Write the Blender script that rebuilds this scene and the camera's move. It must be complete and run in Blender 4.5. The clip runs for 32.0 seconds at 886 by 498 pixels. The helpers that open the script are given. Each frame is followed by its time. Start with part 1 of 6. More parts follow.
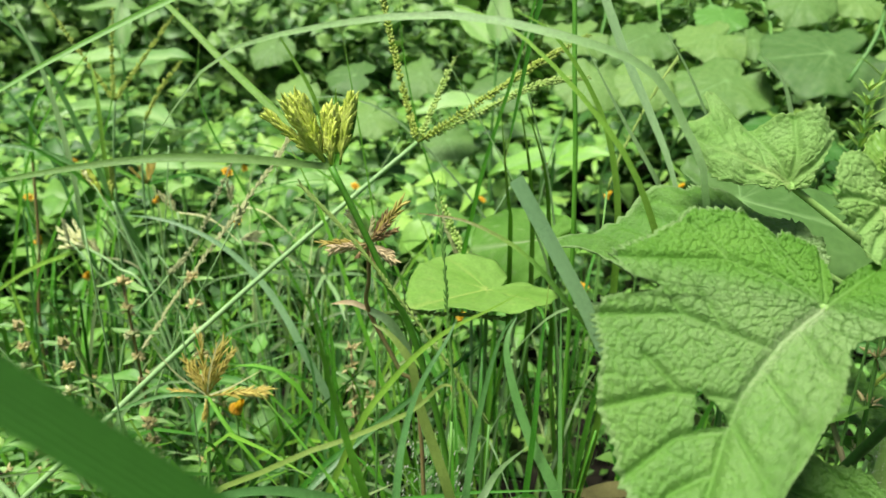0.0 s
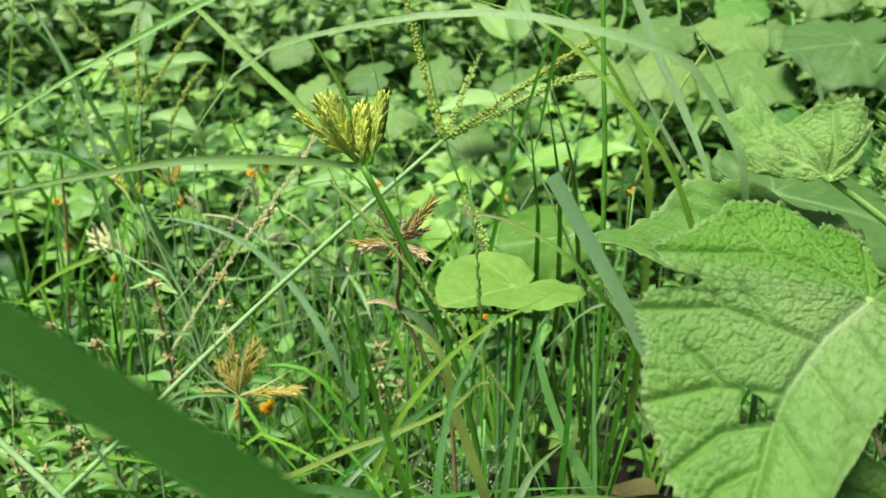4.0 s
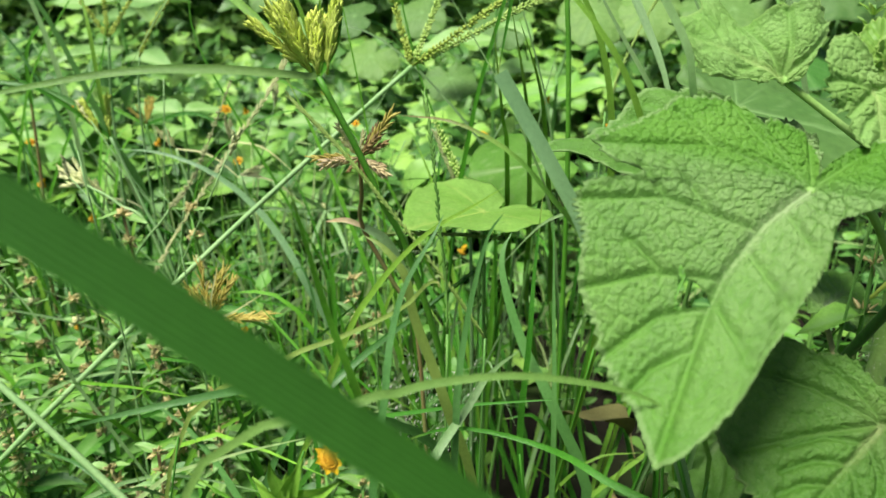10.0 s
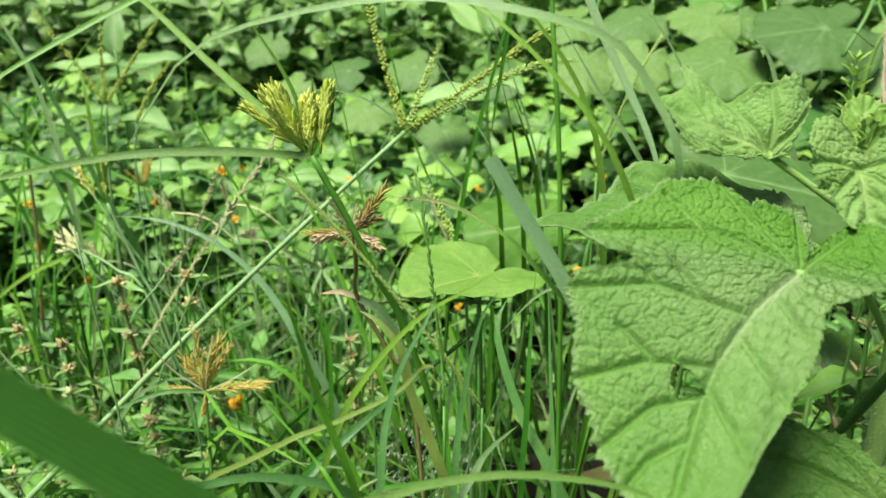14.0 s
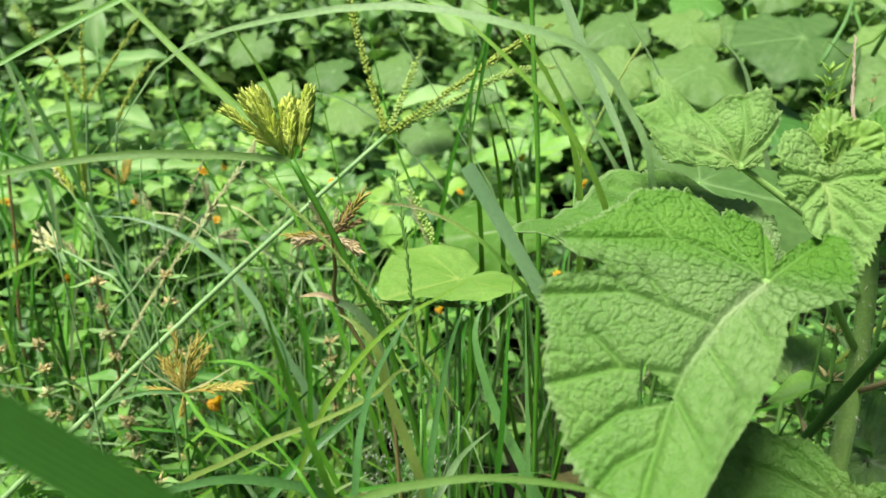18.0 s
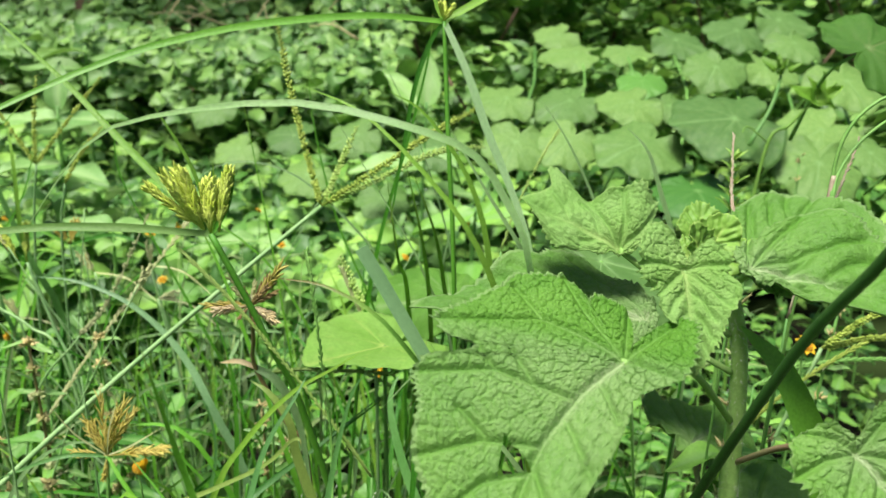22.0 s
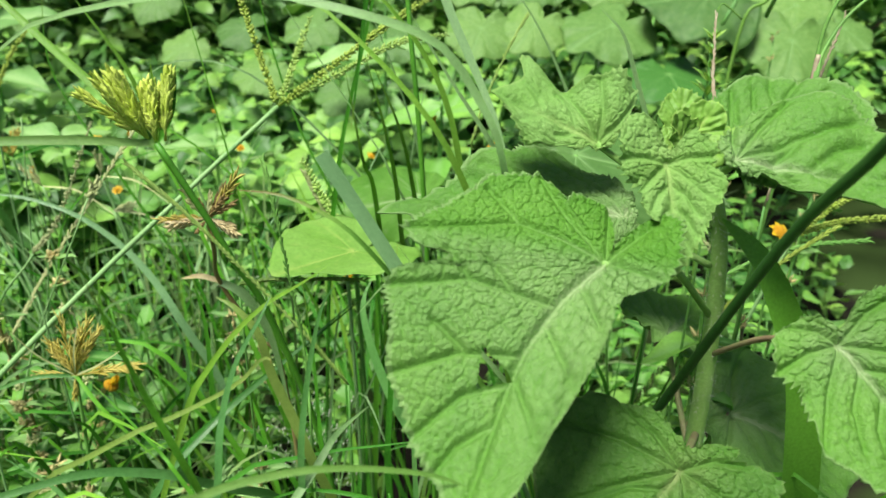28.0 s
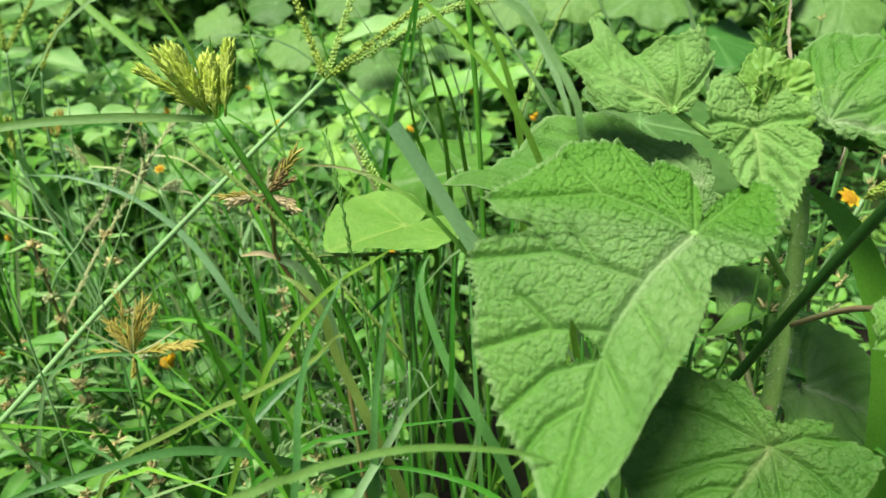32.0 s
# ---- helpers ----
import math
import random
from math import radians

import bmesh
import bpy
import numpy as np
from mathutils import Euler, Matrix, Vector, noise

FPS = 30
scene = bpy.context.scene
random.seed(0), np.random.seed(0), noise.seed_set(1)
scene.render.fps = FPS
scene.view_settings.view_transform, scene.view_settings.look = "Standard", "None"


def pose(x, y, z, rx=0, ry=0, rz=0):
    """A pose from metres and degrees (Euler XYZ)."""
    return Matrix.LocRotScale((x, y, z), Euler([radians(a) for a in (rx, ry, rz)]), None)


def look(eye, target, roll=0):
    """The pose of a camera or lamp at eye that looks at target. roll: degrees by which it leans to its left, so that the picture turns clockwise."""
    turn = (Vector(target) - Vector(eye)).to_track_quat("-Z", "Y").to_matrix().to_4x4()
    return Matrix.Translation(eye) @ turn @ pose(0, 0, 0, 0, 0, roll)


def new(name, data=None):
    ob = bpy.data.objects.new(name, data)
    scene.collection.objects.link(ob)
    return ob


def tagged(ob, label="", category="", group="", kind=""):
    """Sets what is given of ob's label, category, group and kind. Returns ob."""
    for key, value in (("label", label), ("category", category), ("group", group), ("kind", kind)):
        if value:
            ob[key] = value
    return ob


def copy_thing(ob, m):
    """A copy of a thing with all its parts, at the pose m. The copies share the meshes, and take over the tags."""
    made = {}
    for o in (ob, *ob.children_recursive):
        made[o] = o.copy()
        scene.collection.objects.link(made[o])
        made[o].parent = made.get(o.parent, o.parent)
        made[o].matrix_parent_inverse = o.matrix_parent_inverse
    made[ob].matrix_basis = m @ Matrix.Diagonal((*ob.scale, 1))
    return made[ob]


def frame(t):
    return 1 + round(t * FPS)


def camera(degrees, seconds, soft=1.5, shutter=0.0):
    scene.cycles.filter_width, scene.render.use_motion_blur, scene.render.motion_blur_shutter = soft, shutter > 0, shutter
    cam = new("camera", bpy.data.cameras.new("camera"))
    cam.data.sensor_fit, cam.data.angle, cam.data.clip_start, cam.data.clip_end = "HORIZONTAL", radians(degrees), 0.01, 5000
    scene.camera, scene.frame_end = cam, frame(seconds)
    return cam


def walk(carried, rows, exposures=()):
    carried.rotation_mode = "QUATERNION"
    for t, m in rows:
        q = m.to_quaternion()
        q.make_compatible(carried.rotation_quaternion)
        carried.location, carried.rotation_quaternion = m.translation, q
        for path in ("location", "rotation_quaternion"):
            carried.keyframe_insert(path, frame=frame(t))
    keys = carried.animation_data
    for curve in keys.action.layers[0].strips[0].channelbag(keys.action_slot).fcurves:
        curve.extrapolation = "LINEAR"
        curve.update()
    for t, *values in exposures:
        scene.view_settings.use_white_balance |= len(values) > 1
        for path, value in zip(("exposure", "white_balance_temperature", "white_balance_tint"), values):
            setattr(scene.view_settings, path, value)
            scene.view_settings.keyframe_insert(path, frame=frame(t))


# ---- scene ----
cam = camera(65.6, 32.0)
PATH = [
    (0, (0.03407, 0.01533, 0.47193), (-0.0671, 1.9032, -0.1806), 2.270),
    (0.5, (0.03238, 0.01496, 0.47133), (-0.0720, 1.9053, -0.1736), 2.423),
    (1, (0.03166, 0.01429, 0.47272), (-0.0766, 1.9076, -0.1625), 2.337),
    (1.5, (0.03019, 0.01362, 0.47321), (-0.0805, 1.9076, -0.1596), 2.185),
    (2, (0.02861, 0.01338, 0.47369), (-0.0851, 1.9101, -0.1505), 2.069),
    (2.5, (0.02606, 0.01311, 0.47258), (-0.0842, 1.9145, -0.1378), 2.427),
    (3, (0.02358, 0.01172, 0.47246), (-0.0953, 1.9111, -0.1427), 2.354),
    (3.5, (0.02518, 0.01296, 0.47077), (-0.1093, 1.9043, -0.1654), 1.857),
    (5.5, (0.02945, 0.01665, 0.47599), (-0.1333, 1.8867, -0.2144), -1.264),
    (6, (0.02694, 0.01566, 0.45860), (-0.1131, 1.8873, -0.2324), 0.515),
    (6.5, (0.03307, 0.01837, 0.45456), (-0.0942, 1.8837, -0.2557), 0.665),
    (7, (0.03436, 0.01279, 0.44936), (-0.0980, 1.8744, -0.2696), 1.360),
    (7.5, (0.04822, 0.00321, 0.45532), (-0.1029, 1.8561, -0.2822), 1.205),
    (8, (0.05167, -0.00228, 0.45486), (-0.0998, 1.8427, -0.3022), 1.382),
    (8.5, (0.05464, -0.00025, 0.45472), (-0.0712, 1.8460, -0.3040), 1.632),
    (9, (0.05211, 0.00453, 0.45461), (-0.0595, 1.8512, -0.3051), 1.631),
    (9.5, (0.04867, 0.00622, 0.45297), (-0.0725, 1.8460, -0.3219), 1.269),
    (10, (0.04372, 0.00907, 0.45352), (-0.0817, 1.8474, -0.3243), 0.843),
    (10.5, (0.04103, 0.01205, 0.45881), (-0.1042, 1.8414, -0.3365), -0.678),
    (11, (0.04098, 0.00958, 0.46573), (-0.1199, 1.8487, -0.3036), -1.033),
    (11.5, (0.04099, 0.01030, 0.46703), (-0.1085, 1.8544, -0.2925), -0.824),
    (12, (0.04185, 0.00957, 0.46519), (-0.0982, 1.8554, -0.2920), -0.491),
    (12.5, (0.04159, 0.00978, 0.46491), (-0.0993, 1.8561, -0.2908), -0.472),
    (13, (0.04074, 0.00998, 0.46524), (-0.0985, 1.8570, -0.2891), -0.557),
    (13.5, (0.04092, 0.01158, 0.46639), (-0.1026, 1.8642, -0.2734), -0.947),
    (14, (0.04496, 0.01376, 0.46784), (-0.0775, 1.8954, -0.1989), -0.136),
    (14.5, (0.04660, 0.01313, 0.46894), (-0.0569, 1.9016, -0.1813), 0.532),
    (16.5, (0.04945, 0.01190, 0.46944), (-0.0344, 1.8975, -0.1921), 0.997),
    (17, (0.04950, 0.01158, 0.47086), (-0.0280, 1.8980, -0.1890), 1.118),
    (17.5, (0.04883, 0.01065, 0.47083), (-0.0275, 1.8963, -0.1913), 1.023),
    (18, (0.04759, 0.01125, 0.47061), (-0.0278, 1.8963, -0.1933), 0.920),
    (18.5, (0.04649, 0.01082, 0.47125), (-0.0293, 1.8964, -0.1911), 0.998),
    (19, (0.04699, 0.01124, 0.47166), (-0.0167, 1.9033, -0.1735), 1.342),
    (19.5, (0.04766, 0.01051, 0.47304), (-0.0174, 1.9250, -0.1017), 1.831),
    (20, (0.04709, 0.01059, 0.47614), (-0.0113, 1.9384, -0.0530), 2.315),
    (20.5, (0.04662, 0.00797, 0.47690), (0.0146, 1.9539, 0.0160), 3.312),
    (21, (0.04970, 0.00706, 0.47691), (0.0130, 1.9527, 0.0153), 3.260),
    (21.5, (0.06790, 0.00020, 0.48045), (0.0531, 1.9362, -0.0212), 2.694),
    (22, (0.07719, -0.00494, 0.48518), (0.0799, 1.9312, -0.0160), 2.760),
    (22.5, (0.08472, -0.00586, 0.48388), (0.1000, 1.9216, -0.0496), 2.322),
    (23, (0.08263, -0.00145, 0.48311), (0.0873, 1.9216, -0.0662), 1.870),
    (23.5, (0.08184, -0.00203, 0.48399), (0.0889, 1.9157, -0.0835), 1.735),
    (24, (0.08140, -0.00261, 0.48632), (0.0965, 1.9154, -0.0804), 1.718),
    (24.5, (0.08165, -0.00394, 0.48712), (0.0980, 1.9156, -0.0741), 1.828),
    (26.5, (0.07991, -0.00091, 0.48565), (0.1024, 1.8975, -0.1433), 1.588),
    (27, (0.07870, 0.00762, 0.48590), (0.1309, 1.8909, -0.1852), 1.061),
    (27.5, (0.07592, 0.01351, 0.48405), (0.1757, 1.8577, -0.2834), 1.440),
    (28, (0.07719, 0.01269, 0.48364), (0.1768, 1.8478, -0.3052), 1.310),
    (28.5, (0.07914, 0.01250, 0.48300), (0.1788, 1.8530, -0.2934), 1.323),
    (29, (0.08025, 0.01327, 0.48068), (0.1721, 1.8509, -0.3033), 1.175),
    (29.5, (0.07646, 0.01365, 0.48126), (0.1598, 1.8506, -0.3054), 1.167),
    (30, (0.07239, 0.01563, 0.48143), (0.1446, 1.8339, -0.3484), 0.462),
    (30.5, (0.06498, 0.01888, 0.48017), (0.1125, 1.8291, -0.3689), -0.061),
    (31, (0.06237, 0.01939, 0.47947), (0.0954, 1.8180, -0.3946), -0.474),
    (31.5, (0.06065, 0.02008, 0.47978), (0.0925, 1.8246, -0.3819), -0.565),
    (32, (0.05976, 0.01995, 0.48034), (0.0836, 1.8259, -0.3786), -0.627),
]
walk(cam, [(t, look(eye, target, roll)) for t, eye, target, roll in PATH],
     exposures=[(0, 0.75, 6400, 10), (3, 0.75, 6400, 10), (6, 0.75, 6400, 8), (12, 0.75, 6400, 9), (14, 0.78, 6400, 11), (24, 0.81, 6400, 10), (27, 0.78, 6400, 4), (32, 0.72, 6400, 1)])
cam.data.dof.use_dof = True
cam.data.dof.focus_distance = 0.32
cam.data.dof.aperture_fstop = 13.0

# ---- sky and sun: a bright overcast day ----
world = bpy.data.worlds.new("overcast_sky")
scene.world = world
world.use_nodes = True
wn = world.node_tree.nodes
sky = wn.new("ShaderNodeTexSky")
sky.sky_type = "NISHITA"
sky.sun_disc = False
sky.sun_elevation, sky.sun_rotation = radians(65), radians(221)
sky.air_density, sky.dust_density = 1.0, 4.0
wn["Background"].inputs["Strength"].default_value = 0.05
world.node_tree.links.new(sky.outputs[0], wn["Background"].inputs["Color"])
sun = new("sun", bpy.data.lights.new("sun", "SUN"))
sun.data.energy, sun.data.angle, sun.data.color = 3.6, radians(20), (1.0, 0.96, 0.9)
sun.matrix_world = look((-0.9, -1.05, 3.0), (0, 0, 0))

rnd = random.Random(7)


# ---- materials ----
def node(nt, kind, **inputs):
    n = nt.nodes.new(kind)
    for key, value in inputs.items():
        n.inputs[key.replace("_", " ")].default_value = value
    return n


def mix_col(nt, fac, a, b, blend="MIX"):
    m = nt.nodes.new("ShaderNodeMix")
    m.data_type, m.blend_type = "RGBA", blend
    for slot, value in ((0, fac), (6, a), (7, b)):
        if isinstance(value, (int, float)):
            m.inputs[slot].default_value = value
        elif isinstance(value, tuple):
            m.inputs[slot].default_value = (*value, 1)
        else:
            nt.links.new(value, m.inputs[slot])
    return m.outputs[2]


def ramp(nt, src, lo, hi):
    r = nt.nodes.new("ShaderNodeMapRange")
    r.inputs[1].default_value, r.inputs[2].default_value = lo, hi
    nt.links.new(src, r.inputs[0])
    return r.outputs[0]


def surface(name, a, b, rough=0.5, trans=0.0, n1=30.0, n2=300.0, bump=0.15, cell=0.0, vary=0.25, island=False,
            vein=None, spots=None, stripes=0.0, spec=0.4, tip=None):
    """A plant or soil surface: two tones at two scales, veins, spots, lengthwise stripes, relief, and light coming through."""
    m = bpy.data.materials.new(name)
    m.use_nodes = True
    nt = m.node_tree
    bs = nt.nodes["Principled BSDF"]
    co = nt.nodes.new("ShaderNodeTexCoord").outputs["Object"]
    big = node(nt, "ShaderNodeTexNoise", Scale=n1, Detail=3.0)
    fine = node(nt, "ShaderNodeTexNoise", Scale=n2, Detail=3.0)
    for t in (big, fine):
        nt.links.new(co, t.inputs["Vector"])
    col = mix_col(nt, ramp(nt, big.outputs["Fac"], 0.3, 0.7), a, b)
    col = mix_col(nt, ramp(nt, fine.outputs["Fac"], 0.3, 1.3), col, tuple(c * 0.6 for c in a), "MIX")
    if vary:
        if island:
            ran = nt.nodes.new("ShaderNodeNewGeometry").outputs["Random Per Island"]
        else:
            ran = nt.nodes.new("ShaderNodeObjectInfo").outputs["Random"]
        hs = nt.nodes.new("ShaderNodeHueSaturation")
        hue = nt.nodes.new("ShaderNodeMapRange")
        hue.inputs[3].default_value, hue.inputs[4].default_value = 0.5 - 0.03 * vary, 0.5 + 0.03 * vary
        nt.links.new(ran, hue.inputs[0])
        val = nt.nodes.new("ShaderNodeMapRange")
        val.inputs[3].default_value, val.inputs[4].default_value = 1 + 0.75 * vary, 1 - 0.75 * vary
        nt.links.new(ran, val.inputs[0])
        nt.links.new(hue.outputs[0], hs.inputs["Hue"])
        nt.links.new(val.outputs[0], hs.inputs["Value"])
        nt.links.new(col, hs.inputs["Color"])
        col = hs.outputs[0]
    if spots:
        sp = node(nt, "ShaderNodeTexNoise", Scale=spots[1], Detail=2.0)
        nt.links.new(co, sp.inputs["Vector"])
        col = mix_col(nt, ramp(nt, sp.outputs["Fac"], spots[2], spots[2] + 0.06), col, spots[0])
    if vein:
        at = nt.nodes.new("ShaderNodeAttribute")
        at.attribute_name = "vein"
        col = mix_col(nt, at.outputs["Fac"], col, vein)
    if tip:
        uv = nt.nodes.new("ShaderNodeSeparateXYZ")
        nt.links.new(nt.nodes.new("ShaderNodeTexCoord").outputs["UV"], uv.inputs[0])
        col = mix_col(nt, ramp(nt, uv.outputs[1], tip[1], 1.0), col, tip[0])
    height = fine.outputs["Fac"]
    if cell:
        vo = nt.nodes.new("ShaderNodeTexVoronoi")
        vo.feature = "DISTANCE_TO_EDGE"
        vo.inputs["Scale"].default_value = cell
        warp = nt.nodes.new("ShaderNodeVectorMath")
        warp.operation = "MULTIPLY_ADD"
        small = node(nt, "ShaderNodeTexNoise", Scale=cell * 0.7)
        nt.links.new(co, small.inputs["Vector"])
        warp.inputs[1].default_value = (0.9 / cell,) * 3
        nt.links.new(small.outputs["Color"], warp.inputs[0])
        nt.links.new(co, warp.inputs[2])
        nt.links.new(warp.outputs[0], vo.inputs["Vector"])
        dome = nt.nodes.new("ShaderNodeMapRange")
        dome.interpolation_type = "SMOOTHERSTEP"
        dome.inputs[1].default_value, dome.inputs[2].default_value = -0.15, 0.32
        nt.links.new(vo.outputs["Distance"], dome.inputs[0])
        add = nt.nodes.new("ShaderNodeMath")
        add.operation = "MULTIPLY_ADD"
        add.inputs[1].default_value = 0.072
        nt.links.new(fine.outputs["Fac"], add.inputs[0])
        nt.links.new(dome.outputs[0], add.inputs[2])
        height = add.outputs[0]
    if stripes:
        uv2 = nt.nodes.new("ShaderNodeSeparateXYZ")
        nt.links.new(nt.nodes.new("ShaderNodeTexCoord").outputs["UV"], uv2.inputs[0])
        sn = nt.nodes.new("ShaderNodeMath")
        sn.operation = "MULTIPLY"
        sn.inputs[1].default_value = stripes
        nt.links.new(uv2.outputs[0], sn.inputs[0])
        s2 = nt.nodes.new("ShaderNodeMath")
        s2.operation = "SINE"
        nt.links.new(sn.outputs[0], s2.inputs[0])
        col = mix_col(nt, ramp(nt, s2.outputs[0], 0.2, 1.6), col, tuple(min(1, c * 1.25) for c in b))
        height = s2.outputs[0]
    bp = node(nt, "ShaderNodeBump", Strength=bump, Distance=0.0013 if cell else 0.0008)
    nt.links.new(height, bp.inputs["Height"])
    nt.links.new(col, bs.inputs["Base Color"])
    nt.links.new(bp.outputs[0], bs.inputs["Normal"])
    bs.inputs["Roughness"].default_value = rough
    bs.inputs["Specular IOR Level"].default_value = spec
    if trans:
        tl = nt.nodes.new("ShaderNodeBsdfTranslucent")
        nt.links.new(mix_col(nt, 0.5, col, mix_col(nt, 1.0, col, (1.0, 1.0, 0.35), "MULTIPLY")), tl.inputs["Color"])
        nt.links.new(bp.outputs[0], tl.inputs["Normal"])
        ms = nt.nodes.new("ShaderNodeMixShader")
        ms.inputs[0].default_value = trans
        nt.links.new(bs.outputs[0], ms.inputs[1])
        nt.links.new(tl.outputs[0], ms.inputs[2])
        nt.links.new(ms.outputs[0], nt.nodes["Material Output"].inputs["Surface"])
    return m


M_HAIRY = surface("hairy_leaf", (0.104, 0.305, 0.024), (0.172, 0.395, 0.050), rough=0.55, trans=0.28, n1=45, n2=1100, bump=0.35, cell=800, vary=0.1,
                  vein=(0.48, 0.60, 0.32), spots=((0.55, 0.62, 0.42), 900, 0.765), spec=0.35)
# darker than M_HAIRY for age, and for the shade under the large leaf
M_OLD_SHADED = surface("old_shaded_leaf", (0.055, 0.18, 0.016), (0.10, 0.265, 0.029), rough=0.55, trans=0.25, n1=35, n2=1100, bump=0.35, cell=800, vary=0.1,
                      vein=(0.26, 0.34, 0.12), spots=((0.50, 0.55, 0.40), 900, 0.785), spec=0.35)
M_YOUNG = surface("young_hairy_leaf", (0.195, 0.42, 0.07), (0.285, 0.50, 0.14), rough=0.6, trans=0.28, n1=60, n2=1100, bump=0.3, cell=900, vary=0.1,
                  vein=(0.40, 0.56, 0.18), spec=0.3)
M_LIME = surface("lime_leaf", (0.22, 0.45, 0.06), (0.30, 0.53, 0.11), rough=0.5, trans=0.25, n1=30, n2=500, bump=0.25, vary=0.1,
                 vein=(0.50, 0.62, 0.16), spec=0.35)
M_VINE = surface("vine_leaf", (0.128, 0.285, 0.055), (0.20, 0.36, 0.088), rough=0.55, trans=0.25, n1=12, n2=250, bump=0.3, vary=0.35,
                 vein=(0.27, 0.47, 0.16), spec=0.4)
M_SHOOT = surface("shoot_leaf", (0.21, 0.43, 0.10), (0.30, 0.52, 0.16), rough=0.5, trans=0.22, n1=25, n2=400, bump=0.25, vary=0.3, vein=(0.36, 0.54, 0.22))
M_BUD = surface("pinkish_flower", (0.50, 0.43, 0.16), (0.66, 0.58, 0.27), rough=0.65, trans=0.0, n1=160, n2=1200, bump=0.06, vary=0.4)
M_COVER = surface("cover_leaf", (0.105, 0.31, 0.040), (0.19, 0.43, 0.072), rough=0.48, trans=0.2, n1=40, n2=500, bump=0.3, vary=0.7,
                  vein=(0.22, 0.42, 0.12), spec=0.45)
M_COVER_FAR = surface("cover_leaf_far", (0.115, 0.30, 0.042), (0.205, 0.42, 0.078), rough=0.50, trans=0.16, n1=8, n2=100, bump=0.2, vary=0.8,
                      island=True, spec=0.4)
M_HEDGE = surface("hedge_leaf", (0.135, 0.305, 0.06), (0.22, 0.41, 0.10), rough=0.5, trans=0.2, n1=4, n2=60, bump=0.2, vary=0.55, island=True)
M_GRASS = surface("grass_blade", (0.058, 0.255, 0.014), (0.125, 0.39, 0.032), rough=0.42, trans=0.2, n1=18, n2=600, bump=0.25, vary=0.6,
                  stripes=60, tip=((0.36, 0.42, 0.10), 0.9), spec=0.32)
M_BLUE = surface("bluish_blade", (0.092, 0.29, 0.055), (0.165, 0.40, 0.105), rough=0.36, trans=0.35, n1=18, n2=600, bump=0.25, vary=0.35,
                 stripes=60, spec=0.6)
M_PALE = surface("pale_blade", (0.27, 0.50, 0.17), (0.38, 0.59, 0.25), rough=0.42, trans=0.42, n1=18, n2=600, bump=0.2, vary=0.25, stripes=60, spec=0.5)
M_CUT = surface("pale_bluish_blade", (0.19, 0.40, 0.15), (0.28, 0.49, 0.22), rough=0.34, trans=0.25, n1=18, n2=600, bump=0.25, vary=0.1, stripes=60, spec=0.7)
M_BRIGHT = surface("bright_blade", (0.20, 0.45, 0.04), (0.29, 0.54, 0.07), rough=0.45, trans=0.35, n1=18, n2=600, bump=0.2, vary=0.25, stripes=60)
M_OLIVE = surface("olive_blade", (0.15, 0.26, 0.04), (0.23, 0.34, 0.07), rough=0.45, trans=0.15, n1=18, n2=600, bump=0.2, vary=0.1, stripes=60)
M_BOW = surface("dull_blade", (0.17, 0.36, 0.06), (0.24, 0.43, 0.10), rough=0.45, trans=0.3, n1=18, n2=600, bump=0.2, vary=0.1, stripes=60)
M_STRAP = surface("strap_leaf", (0.14, 0.40, 0.03), (0.20, 0.49, 0.05), rough=0.45, trans=0.3, n1=20, n2=700, bump=0.2, vary=0.1, spec=0.4)
M_DARK = surface("dark_blade", (0.055, 0.20, 0.022), (0.066, 0.225, 0.027), rough=0.5, trans=0.25, n1=12, n2=400, bump=0.2, vary=0.15, stripes=50)
M_YEL = surface("yellow_blade", (0.26, 0.42, 0.06), (0.35, 0.50, 0.11), rough=0.5, trans=0.3, n1=20, n2=600, bump=0.2, vary=0.25,
                stripes=50, tip=((0.32, 0.18, 0.07), 0.8))
M_REDTIP = surface("red_tipped_blade", (0.13, 0.36, 0.04), (0.20, 0.44, 0.06), rough=0.4, trans=0.2, n1=18, n2=600, bump=0.2, vary=0.1,
                   stripes=40, tip=((0.20, 0.05, 0.03), 0.72), spec=0.5)
M_GRASS_STUFF = surface("grass_fill", (0.09, 0.32, 0.026), (0.165, 0.43, 0.048), rough=0.38, trans=0.2, n1=18, n2=300, bump=0.1, vary=0.8, island=True, spec=0.45)
M_PALE_STUFF = surface("pale_grass_fill", (0.34, 0.54, 0.18), (0.52, 0.67, 0.31), rough=0.40, trans=0.4, n1=18, n2=300, bump=0.1, vary=0.6, island=True, spec=0.5)
M_STEM = surface("green_stem", (0.13, 0.34, 0.06), (0.22, 0.44, 0.10), rough=0.5, trans=0.0, n1=40, n2=700, bump=0.2, vary=0.3)
M_CULM = surface("vivid_stem", (0.055, 0.225, 0.016), (0.10, 0.32, 0.030), rough=0.45, trans=0.0, n1=40, n2=700, bump=0.2, vary=0.3)
M_STEM_PALE = surface("pale_stem", (0.22, 0.43, 0.14), (0.34, 0.54, 0.22), rough=0.5, n1=40, n2=700, bump=0.2, vary=0.2)
M_STEM_DARK = surface("dark_stem", (0.025, 0.085, 0.015), (0.045, 0.13, 0.025), rough=0.4, n1=60, n2=700, bump=0.2, vary=0.1)
M_STEM_HAIR = surface("hairy_stem", (0.26, 0.48, 0.10), (0.34, 0.54, 0.17), rough=0.65, n1=40, n2=900, bump=0.4, vary=0.2,
                      spots=((0.34, 0.30, 0.16), 30, 0.68))
